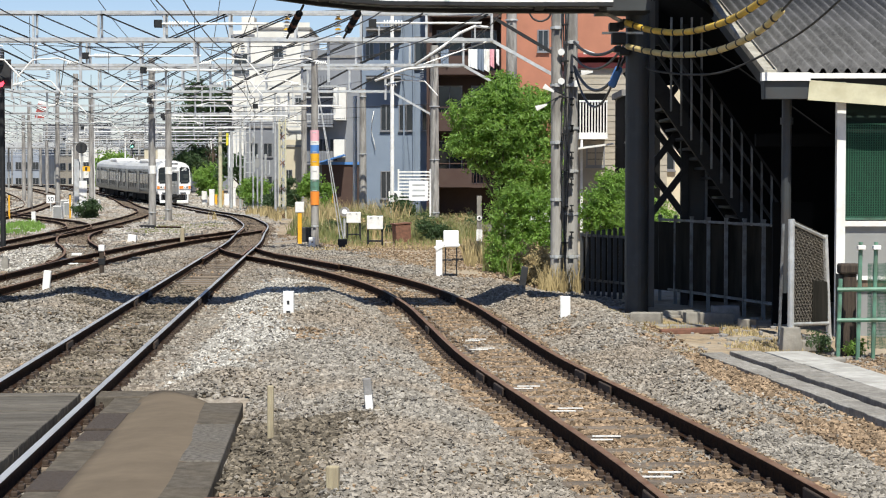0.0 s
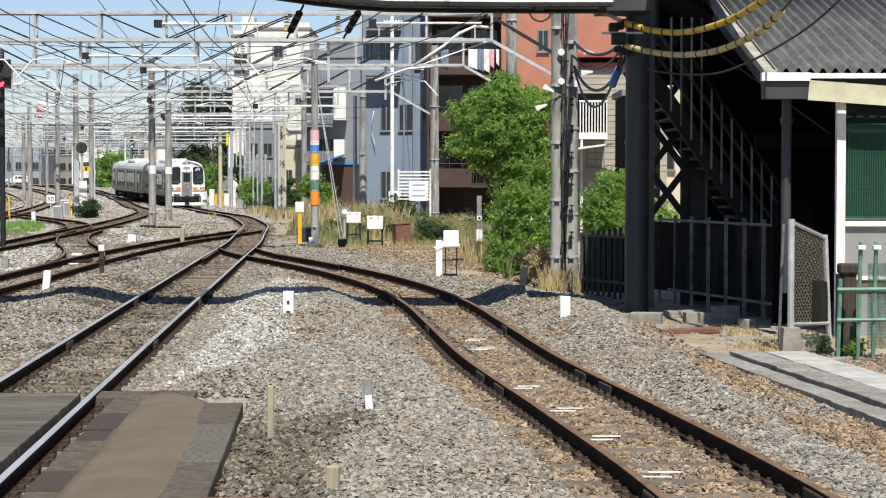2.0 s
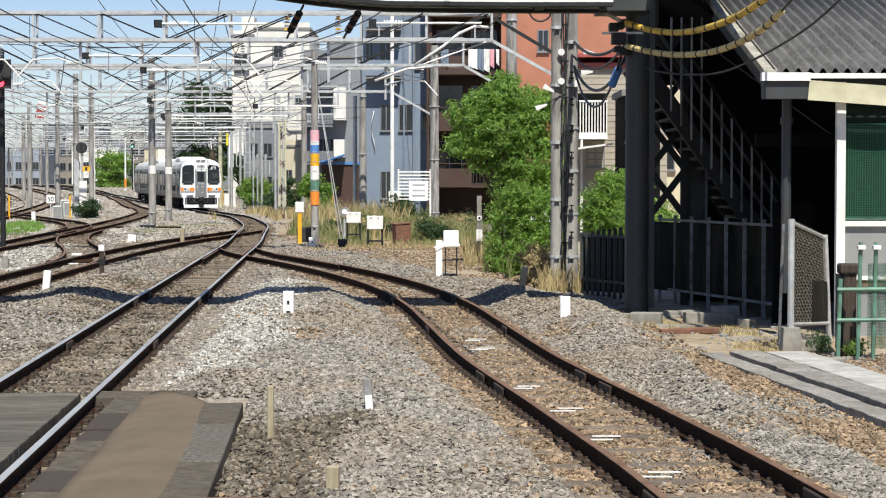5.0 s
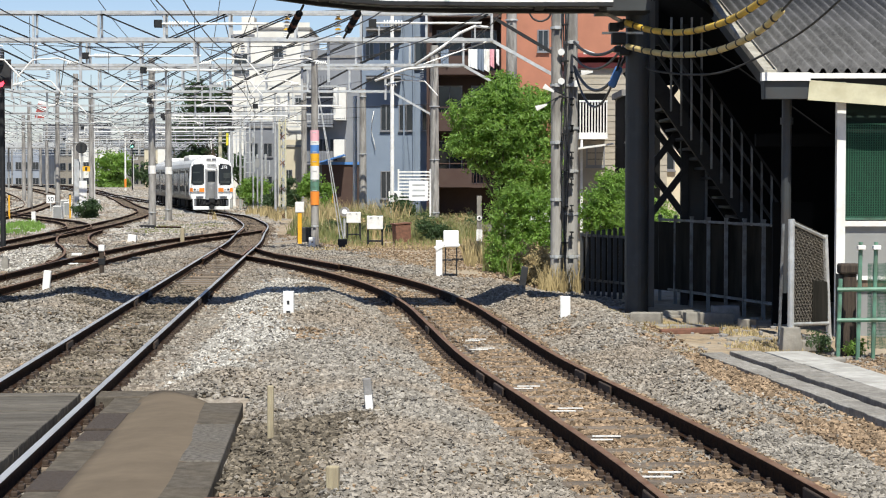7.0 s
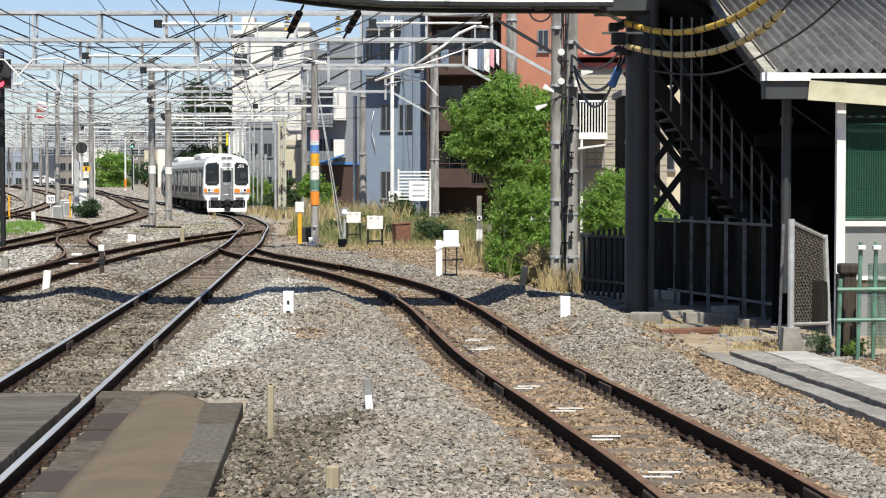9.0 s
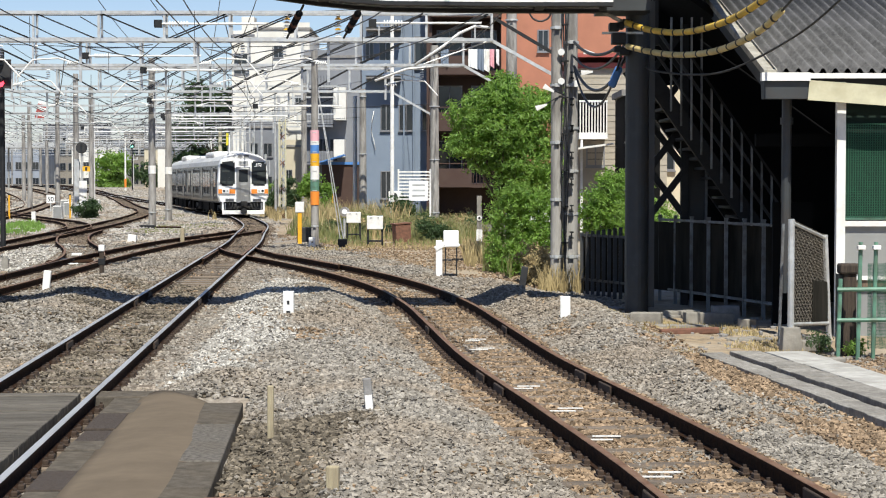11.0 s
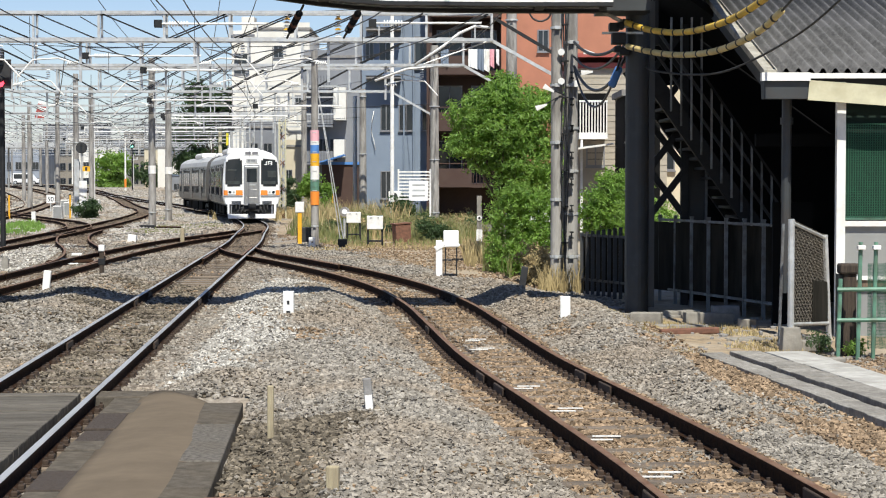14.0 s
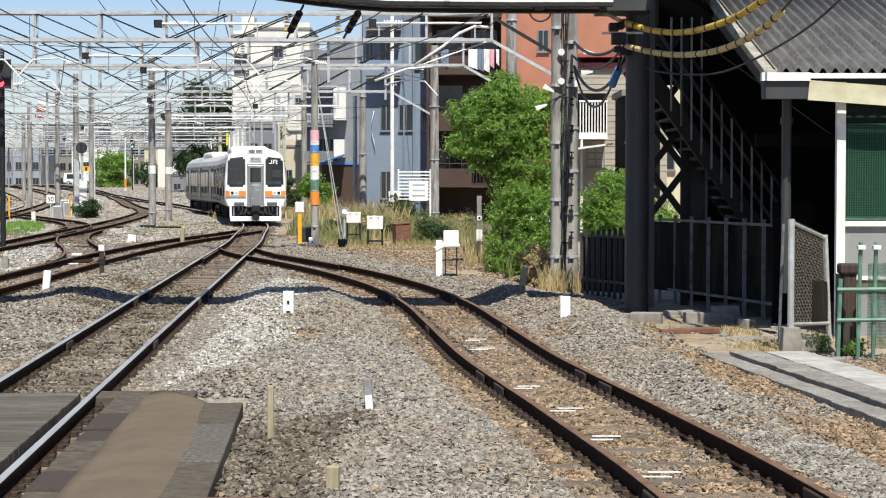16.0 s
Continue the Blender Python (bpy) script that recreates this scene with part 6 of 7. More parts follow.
for z in (3.4, 6.2, 8.8):
    b = part("balcony", box(B(), -10.5, -8.2, 138.8, 140, z - 0.1, z + 0.1), "grey_wall", t)
    part("balcony_front", box(B(), -10.5, -8.2, 138.75, 138.83, z + 0.1, z + 0.9), "grey_wall", b)
    for i in range(10):
        part("baluster", box(B(), -10.4 + i * 0.22, -10.37 + i * 0.22, 138.7, 138.73, z + 0.1, z + 1.1), "black", b)
part("stair_block", box(B(), -8.1, -7.2, 138.2, 140, 6.6, 9.0), "white_wall", t)
part("stair_block", box(B(), -8.1, -7.3, 138.2, 140, 3.85, 5.15), "white_wall", t)
part("roof_shed", box(B(), -8.6, -5.9, 141, 146, 11.3, 12.6), "grey_wall", t)
t = building("pale_tower", -23.5, -20.2, 208, 220, 18.2, "white_wall", "slim pale tower with teal glazing", [(-22.4, 14.0, 1.6, 2.2)], roof="grey_wall")
part("roof_tank", box(B(), -22.6, -21.2, 210, 213, 18.3, 20.5), "white_wall", t)
t = building("small_house", -8.3, -5.8, 128, 136, 3.2, "brown", "small brown house with bright blue sheet awning", roof="blue", parapet=0)
part("awning", bar(B(), (-8.5, 127.4, 3.3), (-6.7, 127.4, 3.85), 2.5, 0.08), "blue", t)
# house behind the pole
t = building("house", 4.25, 7.2, 60, 68, 5.7, "beige_wall", "beige clapboard house with white balcony and red roof edge", [(4.9, 2.6, 0.5, 0.6)], roof="red", parapet=0)
part("roof_gable", bar(B(), (5.7, 59.6, 6.1), (5.7, 68, 6.1), 3.2, 0.12), "red", t)
for i in range(22):
    part("clapboard", box(B(), 4.25, 7.2, 59.96, 60.0, 1.2 + 0.2 * i, 1.38 + 0.2 * i), "beige_wall", t)
# flat near-black sheet on the wall, painting a balcony recess in shade
part("balcony_recess", box(B(), 4.3, 5.25, 59.93, 59.97, 3.5, 4.9), "dark_wall", t)
b = part("balcony", box(B(), 4.3, 5.2, 59.0, 59.95, 3.42, 3.62), "white", t)
for i in range(10):
    part("baluster", box(B(), 4.32 + i * 0.093, 4.355 + i * 0.093, 59.0, 59.03, 3.62, 4.58), "white", b)
part("balcony_rail", box(B(), 4.3, 5.2, 58.98, 59.05, 4.58, 4.64), "white", b)
part("canopy", bar(B(), (4.2, 58.6, 3.1), (5.3, 58.6, 3.25), 1.2, 0.06), "white", t)
part("porch_post", box(B(), 4.35, 4.42, 59.0, 59.07, 0, 3.4), "white", t)
t = building("house", 5.35, 6.4, 55, 58, 4.6, "dark_wall", "narrow dark timber outbuilding with pale window frames", [(5.55, 3.3, 0.25, 0.8), (5.8, 2.2, 0.25, 0.6)], parapet=0)
t = building("cream_house", 6.3, 12, 64, 75, 6.5, "cream_wall", "cream rendered house glimpsed behind the stair", [(7.6, 2.5, 0.6, 0.9)], roof="grey_wall", parapet=0)
# yard fence, notice and low wall in the grass
t = thing("notice_fence", pose(0, 88, 0), "white slatted fence panel with a pale notice", "fence panel")
for i in range(9):
    part("slat", box(B(), -2.1, -0.6, -0.02, 0.02, 1.2 + i * 0.16, 1.27 + i * 0.16), "white", t)
for x in (-2.1, -0.6):
    part("post", box(B(), x - 0.04, x + 0.04, -0.03, 0.05, -0.3, 2.65), "white", t)
part("notice", box(B(), -1.6, -0.7, -0.08, -0.04, 1.15, 2.1), "white_clean", t)
for z in (1.35, 1.6, 1.85):
    part("mark", box(B(), -1.45, -0.85, -0.085, -0.08, z, z + 0.08), "galv", t)
block(0.2, 84, 6.5, 0.2, 0.5, 0, "concrete_dark", -0.3, "block_wall", "low grey block wall overgrown with weeds", "wall")
block(2.75, 41.7, 0.8, 1.4, 0.75, 10, "concrete", -0.3, "retaining_block", "mossy concrete block beside the pole", "block")
block(2.85, 54, 0.95, 0.6, 2.15, 0, "white", -0.3, "utility_hut", "small white utility hut behind the shrubs", "hut")

# skyline
rs = random.Random(5)
tones = ("white_wall", "grey_wall", "cream_wall", "grey_wall", "white_wall", "concrete")
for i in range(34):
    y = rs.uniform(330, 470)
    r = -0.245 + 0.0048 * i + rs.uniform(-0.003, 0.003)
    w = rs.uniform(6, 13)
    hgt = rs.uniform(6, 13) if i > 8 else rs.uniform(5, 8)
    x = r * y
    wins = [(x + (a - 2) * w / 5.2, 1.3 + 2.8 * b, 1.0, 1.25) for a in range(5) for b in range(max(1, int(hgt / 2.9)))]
    # first nine buildings take the wall colour that has haze mixed in
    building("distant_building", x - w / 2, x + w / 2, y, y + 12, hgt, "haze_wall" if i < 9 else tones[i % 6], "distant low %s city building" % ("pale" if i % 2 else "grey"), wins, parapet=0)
t = building("white_shed", -36.7, -35.5, 240, 246, 6.3, "white_wall", "tall plain white lineside shed", parapet=0)
t = building("low_shed", -34.4, -31.6, 236, 242, 4.9, "white_wall", "low white lineside shed", parapet=0)
t = building("garage", -33.0, -30.4, 226, 230, 2.7, "grey_wall", "low grey-blue garage before the white shed", [(-32.2, 1.0, 0.8, 0.7)], roof="bluewall", parapet=0)
t = building("beige_shed", -40.8, -37.6, 255, 262, 6.4, "cream_wall", "small beige lineside building", parapet=0)
t = building("grey_house", -27.5, -23.5, 232, 240, 6.0, "grey_wall", "grey house behind the line", [(-25.5, 3.2, 1, 1)], parapet=0)
t = thing("station_canopy", pose(0, 0, 0), "pale platform canopy far down the line", "canopy")
part("roof", box(B(), -66, -49, 238, 243, 6.3, 6.9), "galv", t)
for i in range(6):
    part("post", box(B(), -65 + i * 3.0, -64.8 + i * 3.0, 240, 240.2, -0.2, 6.3), "pale_grey", t)
t = thing("warning_banner", pose(-38.5, 178, 8.0), "red and white striped crane jib sign", "banner")
for k in range(6):
    part("stripe", box(B(), -0.45, 0.45, -0.03, 0.03, 0.28 * k, 0.28 * k + 0.28, m=pose(0, 0, 0, 0, 15, 0)), "red" if k % 2 == 0 else "white", t)


# ---- road over the line far away, with its vehicles ----
ROAD_Y, ROAD_Z = 300.0, 1.46
t = thing("road", pose(0, 0, 0), "grey raised road crossing far down the line", "road", kind="structure")
part("carriageway", box(B(), -240, 60, ROAD_Y - 5, ROAD_Y + 5, -0.4, ROAD_Z), "asphalt_slab", t)
part("kerb", box(B(), -240, 60, ROAD_Y - 5.3, ROAD_Y - 5, -0.4, ROAD_Z + 0.1), "concrete", t)
VEHICLES = []


def vehicle(van, paint, label):
    """A small road vehicle heading along +x."""
    t = thing("van" if van else "car", pose(0, 0, 0), label, "van" if van else "car", "road vehicles")
    L, H = (4.6, 1.85) if van else (4.4, 1.45)
    bm = B()
    prof = [(-L / 2, 0.3), (L / 2, 0.3), (L / 2, 0.75), (L / 2 - 0.1, 0.85), (L / 2 - (0.75 if van else 1.3), 1.0), (L / 2 - (1.3 if van else 2.0), H), (-L / 2 + (0.1 if van else 0.9), H), (-L / 2, 0.95)]
    a = [bm.verts.new((x, -0.83, z)) for x, z in prof]
    b = [bm.verts.new((x, 0.83, z)) for x, z in prof]
    bm.faces.new(a)
    bm.faces.new(b[::-1])
    for j in range(len(prof)):
        bm.faces.new((a[j], b[j], b[(j + 1) % len(prof)], a[(j + 1) % len(prof)]))
    bmesh.ops.recalc_face_normals(bm, faces=bm.faces)
    bmesh.ops.bevel(bm, geom=bm.edges[:], offset=0.06, segments=2, affect="EDGES")
    part("body", bm, paint, t)
    for s in (-1, 1):
        for x0, x1 in ((-L / 2 + 0.55, -0.35), (-0.2, L / 2 - (1.45 if van else 2.05))):
            part("side_window", box(B(), x0, x1, s * 0.84 - 0.01, s * 0.84 + 0.01, 0.95, H - 0.15), "glass_dark", t)
        for x in (-L / 2 + 0.8, L / 2 - 0.8):
            w = part("wheel", cyl(B(), (x, s * 0.66, 0.32), (x, s * 0.86, 0.32), 0.32, seg=16), "rubber", t)
            part("rim", cyl(B(), (x, s * 0.80, 0.32), (x, s * 0.87, 0.32), 0.19, seg=12), "galv", w)
        part("headlight", box(B(), L / 2 - 0.06, L / 2 + 0.01, s * 0.6 - 0.15, s * 0.6 + 0.15, 0.6, 0.75), "glass_dark", t)
        part("tail_light", box(B(), -L / 2 - 0.01, -L / 2 + 0.05, s * 0.65 - 0.1, s * 0.65 + 0.1, 0.7, 0.95), "red", t)
    VEHICLES.append(t)


vehicle(False, "white_clean", "white saloon car on the far road")
vehicle(True, "white_clean", "white estate van on the far road")
vehicle(False, "white", "small white car on the far road")
vehicle(True, "white_clean", "white boxy van on the far road")


# ---- plants ----
def leaves_mesh(clumps, count, size, rng, mats, flat=0.34):
    """Many small folded leaves on the shells of uneven clumps."""
    tot = sum(c[3] ** 2 for c in clumps)
    V, Fc = [], []
    for cx, cy, cz, r, sq in clumps:
        for _ in range(int(count * r * r / tot / 13)):
            d = Vector((rng.gauss(0, 1), rng.gauss(0, 1), rng.gauss(0, 1))).normalized()
            k = r * (rng.random() ** 0.3)
            k *= 1 + 0.6 * noise.noise((d.x * 2.2 + cx, d.y * 2.2 + cy, d.z * 2.2 + cz)) + 0.45 * noise.noise((d.x * 6 + cx, d.y * 6 + cy, d.z * 6 + cz))
            c = Vector((cx, cy, cz)) + Vector((d.x * k, d.y * k, d.z * k * sq))
            out = (d + Vector((0, 0, 0.35))).normalized()
            for _leaf in range(11):
                p = c + Vector((rng.gauss(0, 1), rng.gauss(0, 1), rng.gauss(0, 0.75))) * size * 1.15
                a = out + Vector((rng.gauss(0, 1), rng.gauss(0, 1), rng.gauss(0, 1))) * (0.4 + flat)
                q = a.to_track_quat("Z", "Y").to_matrix() @ Matrix.Rotation(rng.uniform(0, 6.28), 3, "Z")
                s = size * rng.uniform(0.6, 1.3)
                i = len(V)
                for u, v, w in ((0, -s, -0.12 * s), (s * 0.42, -0.1 * s, 0.14 * s), (0, s, -0.2 * s), (-s * 0.42, -0.1 * s, 0.14 * s)):
                    V.append(p + q @ Vector((u, v, w)))
                Fc.append((i, i + 1, i + 2))
                Fc.append((i, i + 2, i + 3))
    me = bpy.data.meshes.new("crown")
    me.from_pydata(V, [], Fc)
    me.materials.append(M[mats])
    return me


def tree(x, y, clumps, trunk_h, count, size, m="leaf", label="leafy green broadleaf tree", seed=1, r=0.12, nm="tree"):
    rng = random.Random(seed)
    t = thing(nm, pose(x, y, -0.3), label, "tree" if nm == "tree" else "bush", "trees")
    bm = B()
    cyl(bm, (0, 0, 0), (0.05, 0, trunk_h), r, r * 0.6, seg=10)
    part("trunk", bm, "bark", t)
    for c in clumps:
        part("limb", cyl(B(), (0.03, 0, trunk_h * 0.6), Vector(c[:3]), r * (0.5 if r < 0.25 else 0.2), r * 0.08, seg=7), "bark", t)
    o = new("crown", leaves_mesh(clumps, count, size, rng, m))
    o.parent = t


def rand_clumps(rng, n, w, d, z0, z1, r0, r1):
    return [(rng.uniform(-w, w), rng.uniform(-d, d), rng.uniform(z0, z1), rng.uniform(r0, r1), rng.uniform(0.7, 1.0)) for _ in range(n)]


rg = random.Random(11)
main_clumps = [(-0.6, 0, 4.1, 0.62, 0.8), (0.0, -0.2, 4.55, 0.6, 0.7), (0.55, 0, 4.3, 0.7, 0.8), (-0.75, 0, 3.3, 0.55, 0.7), (0.1, -0.4, 3.7, 0.75, 0.8), (0.75, -0.1, 3.6, 0.7, 0.9),
               (-0.1, 0.2, 2.9, 0.65, 0.8), (0.7, -0.3, 2.8, 0.75, 0.9), (0.95, 0, 2.2, 0.6, 0.9), (0.3, 0, 2.1, 0.55, 0.9), (0.15, 0.3, 5.0, 0.35, 0.7), (1.05, 0, 4.4, 0.45, 0.8)]
tree(1.5, 50, [(x * 1.2, y, z + 0.05, r * 1.12, q) for x, y, z, r, q in main_clumps], 3.0, 34000, 0.058, seed=3)
tree(1.95, 46.4, [(-0.25, 0, 1.5, 0.55, 0.9), (0.3, 0, 1.3, 0.6, 0.9), (-0.4, 0, 0.85, 0.5, 0.9), (0.25, -0.2, 0.7, 0.55, 0.8), (0.55, 0, 1.85, 0.45, 0.8), (-0.1, -0.1, 2.0, 0.45, 0.8), (-0.45, -0.2, 0.38, 0.36, 0.8), (0.1, -0.35, 0.3, 0.36, 0.7), (0.6, -0.3, 0.35, 0.4, 0.8), (0.75, -0.1, 1.0, 0.45, 0.9)], 0.9, 19000, 0.05, seed=4, r=0.035,
     label="dense green shrub below the tree", nm="shrub")
tree(4.3, 47, [(-0.3, 0, 1.9, 0.5, 0.8), (0.2, 0, 2.1, 0.55, 0.8), (-0.5, 0, 1.5, 0.5, 0.9), (0.3, -0.2, 1.5, 0.55, 0.9), (-0.1, 0, 2.5, 0.3, 0.7), (0.35, 0, 2.5, 0.3, 0.7), (0, 0, 1.0, 0.6, 0.9)], 1.4, 11000, 0.055, seed=5, r=0.06,
     label="bright green bush behind the slat fence", nm="shrub")
tree(5.2, 44, rand_clumps(rg, 6, 0.6, 0.4, 0.6, 1.6, 0.4, 0.6), 1.0, 6000, 0.052, seed=9, r=0.05, label="bright green bush behind the slat fence", nm="shrub")
tree(-1.75, 88, rand_clumps(rg, 6, 0.42, 0.4, 0.7, 1.35, 0.3, 0.45), 1.0, 3600, 0.075, "leaf_dark", "dark green bush in the grass verge", 6, 0.06, "shrub")
tree(-0.3, 72, rand_clumps(rg, 5, 0.4, 0.3, 0.3, 0.7, 0.25, 0.4), 0.5, 1600, 0.08, "leaf_dark", "dark green bush in the grass verge", 7, 0.04, "shrub")
tree(-7.4, 108, rand_clumps(rg, 7, 0.6, 0.5, 0.6, 2.6, 0.35, 0.6), 1.6, 5200, 0.1, "leaf", "green bush beside the coloured pole", 8, 0.06, "shrub")
tree(-44.2, 250, rand_clumps(rg, 14, 1.7, 1.5, 0.6, 5.6, 0.9, 1.4), 3.0, 6000, 0.25, "leaf", "green lineside tree beyond the tracks", 12, 0.2)
tree(-38.8, 247, rand_clumps(rg, 8, 1.8, 1.5, 1.0, 4.2, 0.9, 1.4), 2.0, 4000, 0.25, "leaf_dark", "dark lineside tree beyond the tracks", 13, 0.2)
tree(-26.5, 215, rand_clumps(rg, 22, 3.6, 2, 4, 12.5, 1.1, 1.9), 6.0, 24000, 0.22, "leaf_dark", "tall dark feathery conifer behind the line", 14, 0.3)
tree(-20.5, 190, rand_clumps(rg, 10, 2.6, 1, 1, 4.5, 0.8, 1.4), 3.0, 6000, 0.2, "leaf_dark", "dark tree behind the line", 15, 0.2)
tree(-25.0, 200, rand_clumps(rg, 8, 1.3, 0.9, 0.8, 3.6, 0.8, 1.2), 2.0, 5000, 0.17, "leaf", "green lineside bush behind the masts", 16, 0.08, "shrub")
tree(-10.7, 133, rand_clumps(rg, 8, 1.0, 0.5, 0.5, 2.2, 0.4, 0.75), 1.2, 4200, 0.12, "leaf_dark", "dark green bush below the cream house", 41, 0.06, "shrub")
tree(-14.3, 141, rand_clumps(rg, 8, 1.1, 0.5, 0.4, 2.4, 0.4, 0.8), 1.2, 4200, 0.12, "leaf", "green bush among the yard masts", 42, 0.06, "shrub")
tree(-12.6, 138, rand_clumps(rg, 6, 0.8, 0.5, 0.3, 1.4, 0.4, 0.6), 0.8, 2600, 0.12, "leaf_dark", "dark green bush among the yard masts", 43, 0.06, "shrub")
tree(-20.5, 108, rand_clumps(rg, 5, 0.6, 0.5, 0.3, 0.9, 0.3, 0.5), 0.6, 2200, 0.09, "leaf_dark", "dark weed bush by the signal", 17, 0.04, "shrub")
tree(5.05, 25.0, rand_clumps(rg, 4, 0.1, 0.1, 0.12, 0.36, 0.07, 0.11), 0.2, 420, 0.03, "leaf_dark", "small green weed at the gate", 18, 0.012, "weed")
tree(5.5, 24.8, rand_clumps(rg, 4, 0.14, 0.1, 0.08, 0.22, 0.06, 0.1), 0.16, 420, 0.028, "leaf", "small green weed at the gate", 19, 0.012, "weed")


def grass(name, zones, m, label, hgt, seed):
    rng = random.Random(seed)
    V, Fc = [], []
    for x0, x1, y0, y1, n in zones:
        for _ in range(n):
            x, y = rng.uniform(x0, x1), rng.uniform(y0, y1)
            if noise.noise((x * 0.7, y * 0.35, seed)) < -0.12 or near_track(x, y) < 1.5:
                continue
            z = ground_z(x, y) - 0.02
            for _b in range(4):
                a = rng.uniform(0, 6.28)
                h = hgt * rng.uniform(0.4, 1.3)
                lean = rng.uniform(0.05, 0.45) * h
                w = 0.006 + 0.006 * y / 40
                i = len(V)
                dx, dy = math.cos(a), math.sin(a)
                px, py = x + rng.uniform(-0.05, 0.05), y + rng.uniform(-0.05, 0.05)
                V += [(px - w, py, z), (px + w, py, z), (px + dx * lean * 0.4 + w * 0.6, py + dy * lean * 0.4, z + h * 0.6), (px + dx * lean * 0.4 - w * 0.6, py + dy * lean * 0.4, z + h * 0.6),
                      (px + dx * lean, py + dy * lean, z + h)]
                Fc += [(i, i + 1, i + 2), (i, i + 2, i + 3), (i + 3, i + 2, i + 4)]
    me = bpy.data.meshes.new(name)
    me.from_pydata(V, [], Fc)
    me.materials.append(M[m])
    tagged(new(name, me), label, "grass", kind="stuff")


grass("tall_weeds", [(-6.5, 1.5, 72, 100, 2600), (-8, -3, 95, 125, 1400), (1.0, 2.8, 45, 56, 170)], "grass", "tall green weeds along the lineside verge", 0.62, 21)
grass("dry_weeds", [(-6, 1.6, 74, 95, 2400), (2.0, 2.9, 37.5, 44, 620), (-13, -9, 100, 130, 700), (0.6, 1.6, 48, 58, 260)], "dry_grass", "straw-coloured dry weeds beside the track", 0.55, 22)
grass("tall_reeds", [(-6.6, -1.6, 85, 96, 420), (-6.4, -4.6, 78, 90, 90)], "dry_grass", "tall tan reeds before the blue building", 1.25, 29)
grass("green_reeds", [(-6.4, -0.6, 85, 96, 560)], "grass", "tall green reeds before the blue building", 1.0, 30)
grass("verge_tufts", [(-4.5, 1.2, 60, 76, 900)], "dry_grass", "short straw-coloured tufts on the earth verge", 0.13, 26)
grass("verge_grass", [(-4.5, 1.4, 66, 78, 700)], "grass", "short green grass on the earth verge", 0.2, 27)
grass("path_edge_weeds", [(2.9, 4.9, 24.6, 30.2, 900), (2.7, 3.6, 30, 33, 160)], "dry_grass", "short straw-coloured weeds on the trodden earth", 0.07, 25)
grass("yard_grass", [(-21.5, -17.3, 76, 94, 2000)], "grass_fresh", "bright green grass patch beside the yard track", 0.24, 28)
grass("grass_strip", [(-22, -16.6, 62, 92, 2200), (-14, -10.6, 78, 96, 900), (-19.5, -16, 92, 120, 700)], "grass", "short green grass strip between tracks", 0.1, 23)


rv = random.Random(90)
scrub = [(rv.uniform(-6.2, 1.6), rv.uniform(76, 97), rv.uniform(-0.2, 0.25), rv.uniform(0.18, 0.5), rv.uniform(0.6, 1.1)) for _ in range(150)]
for nm, cl, m, n, lab in (("verge_scrub", scrub[:70], "leaf_dark", 9000, "dark green low scrub on the verge"), ("verge_weeds", scrub[70:120], "grass", 7000, "yellow-green low weeds on the verge"),
                          ("dry_scrub", scrub[120:], "dry_grass", 4000, "dry brown scrub on the verge")):
    tagged(new(nm, leaves_mesh(cl, n, 0.075, rv, m, 0.7)), lab, "scrub", kind="stuff")
moss = [(rv.uniform(1.85, 2.9), rv.uniform(39.5, 43), rv.uniform(-0.25, 0.5), rv.uniform(0.12, 0.3), 1.0) for _ in range(48)]
tagged(new("pole_foot_weeds", leaves_mesh(moss, 7000, 0.045, rv, "dry_grass", 0.8)), "dry creeping weeds at the foot of the poles", "scrub", kind="stuff")


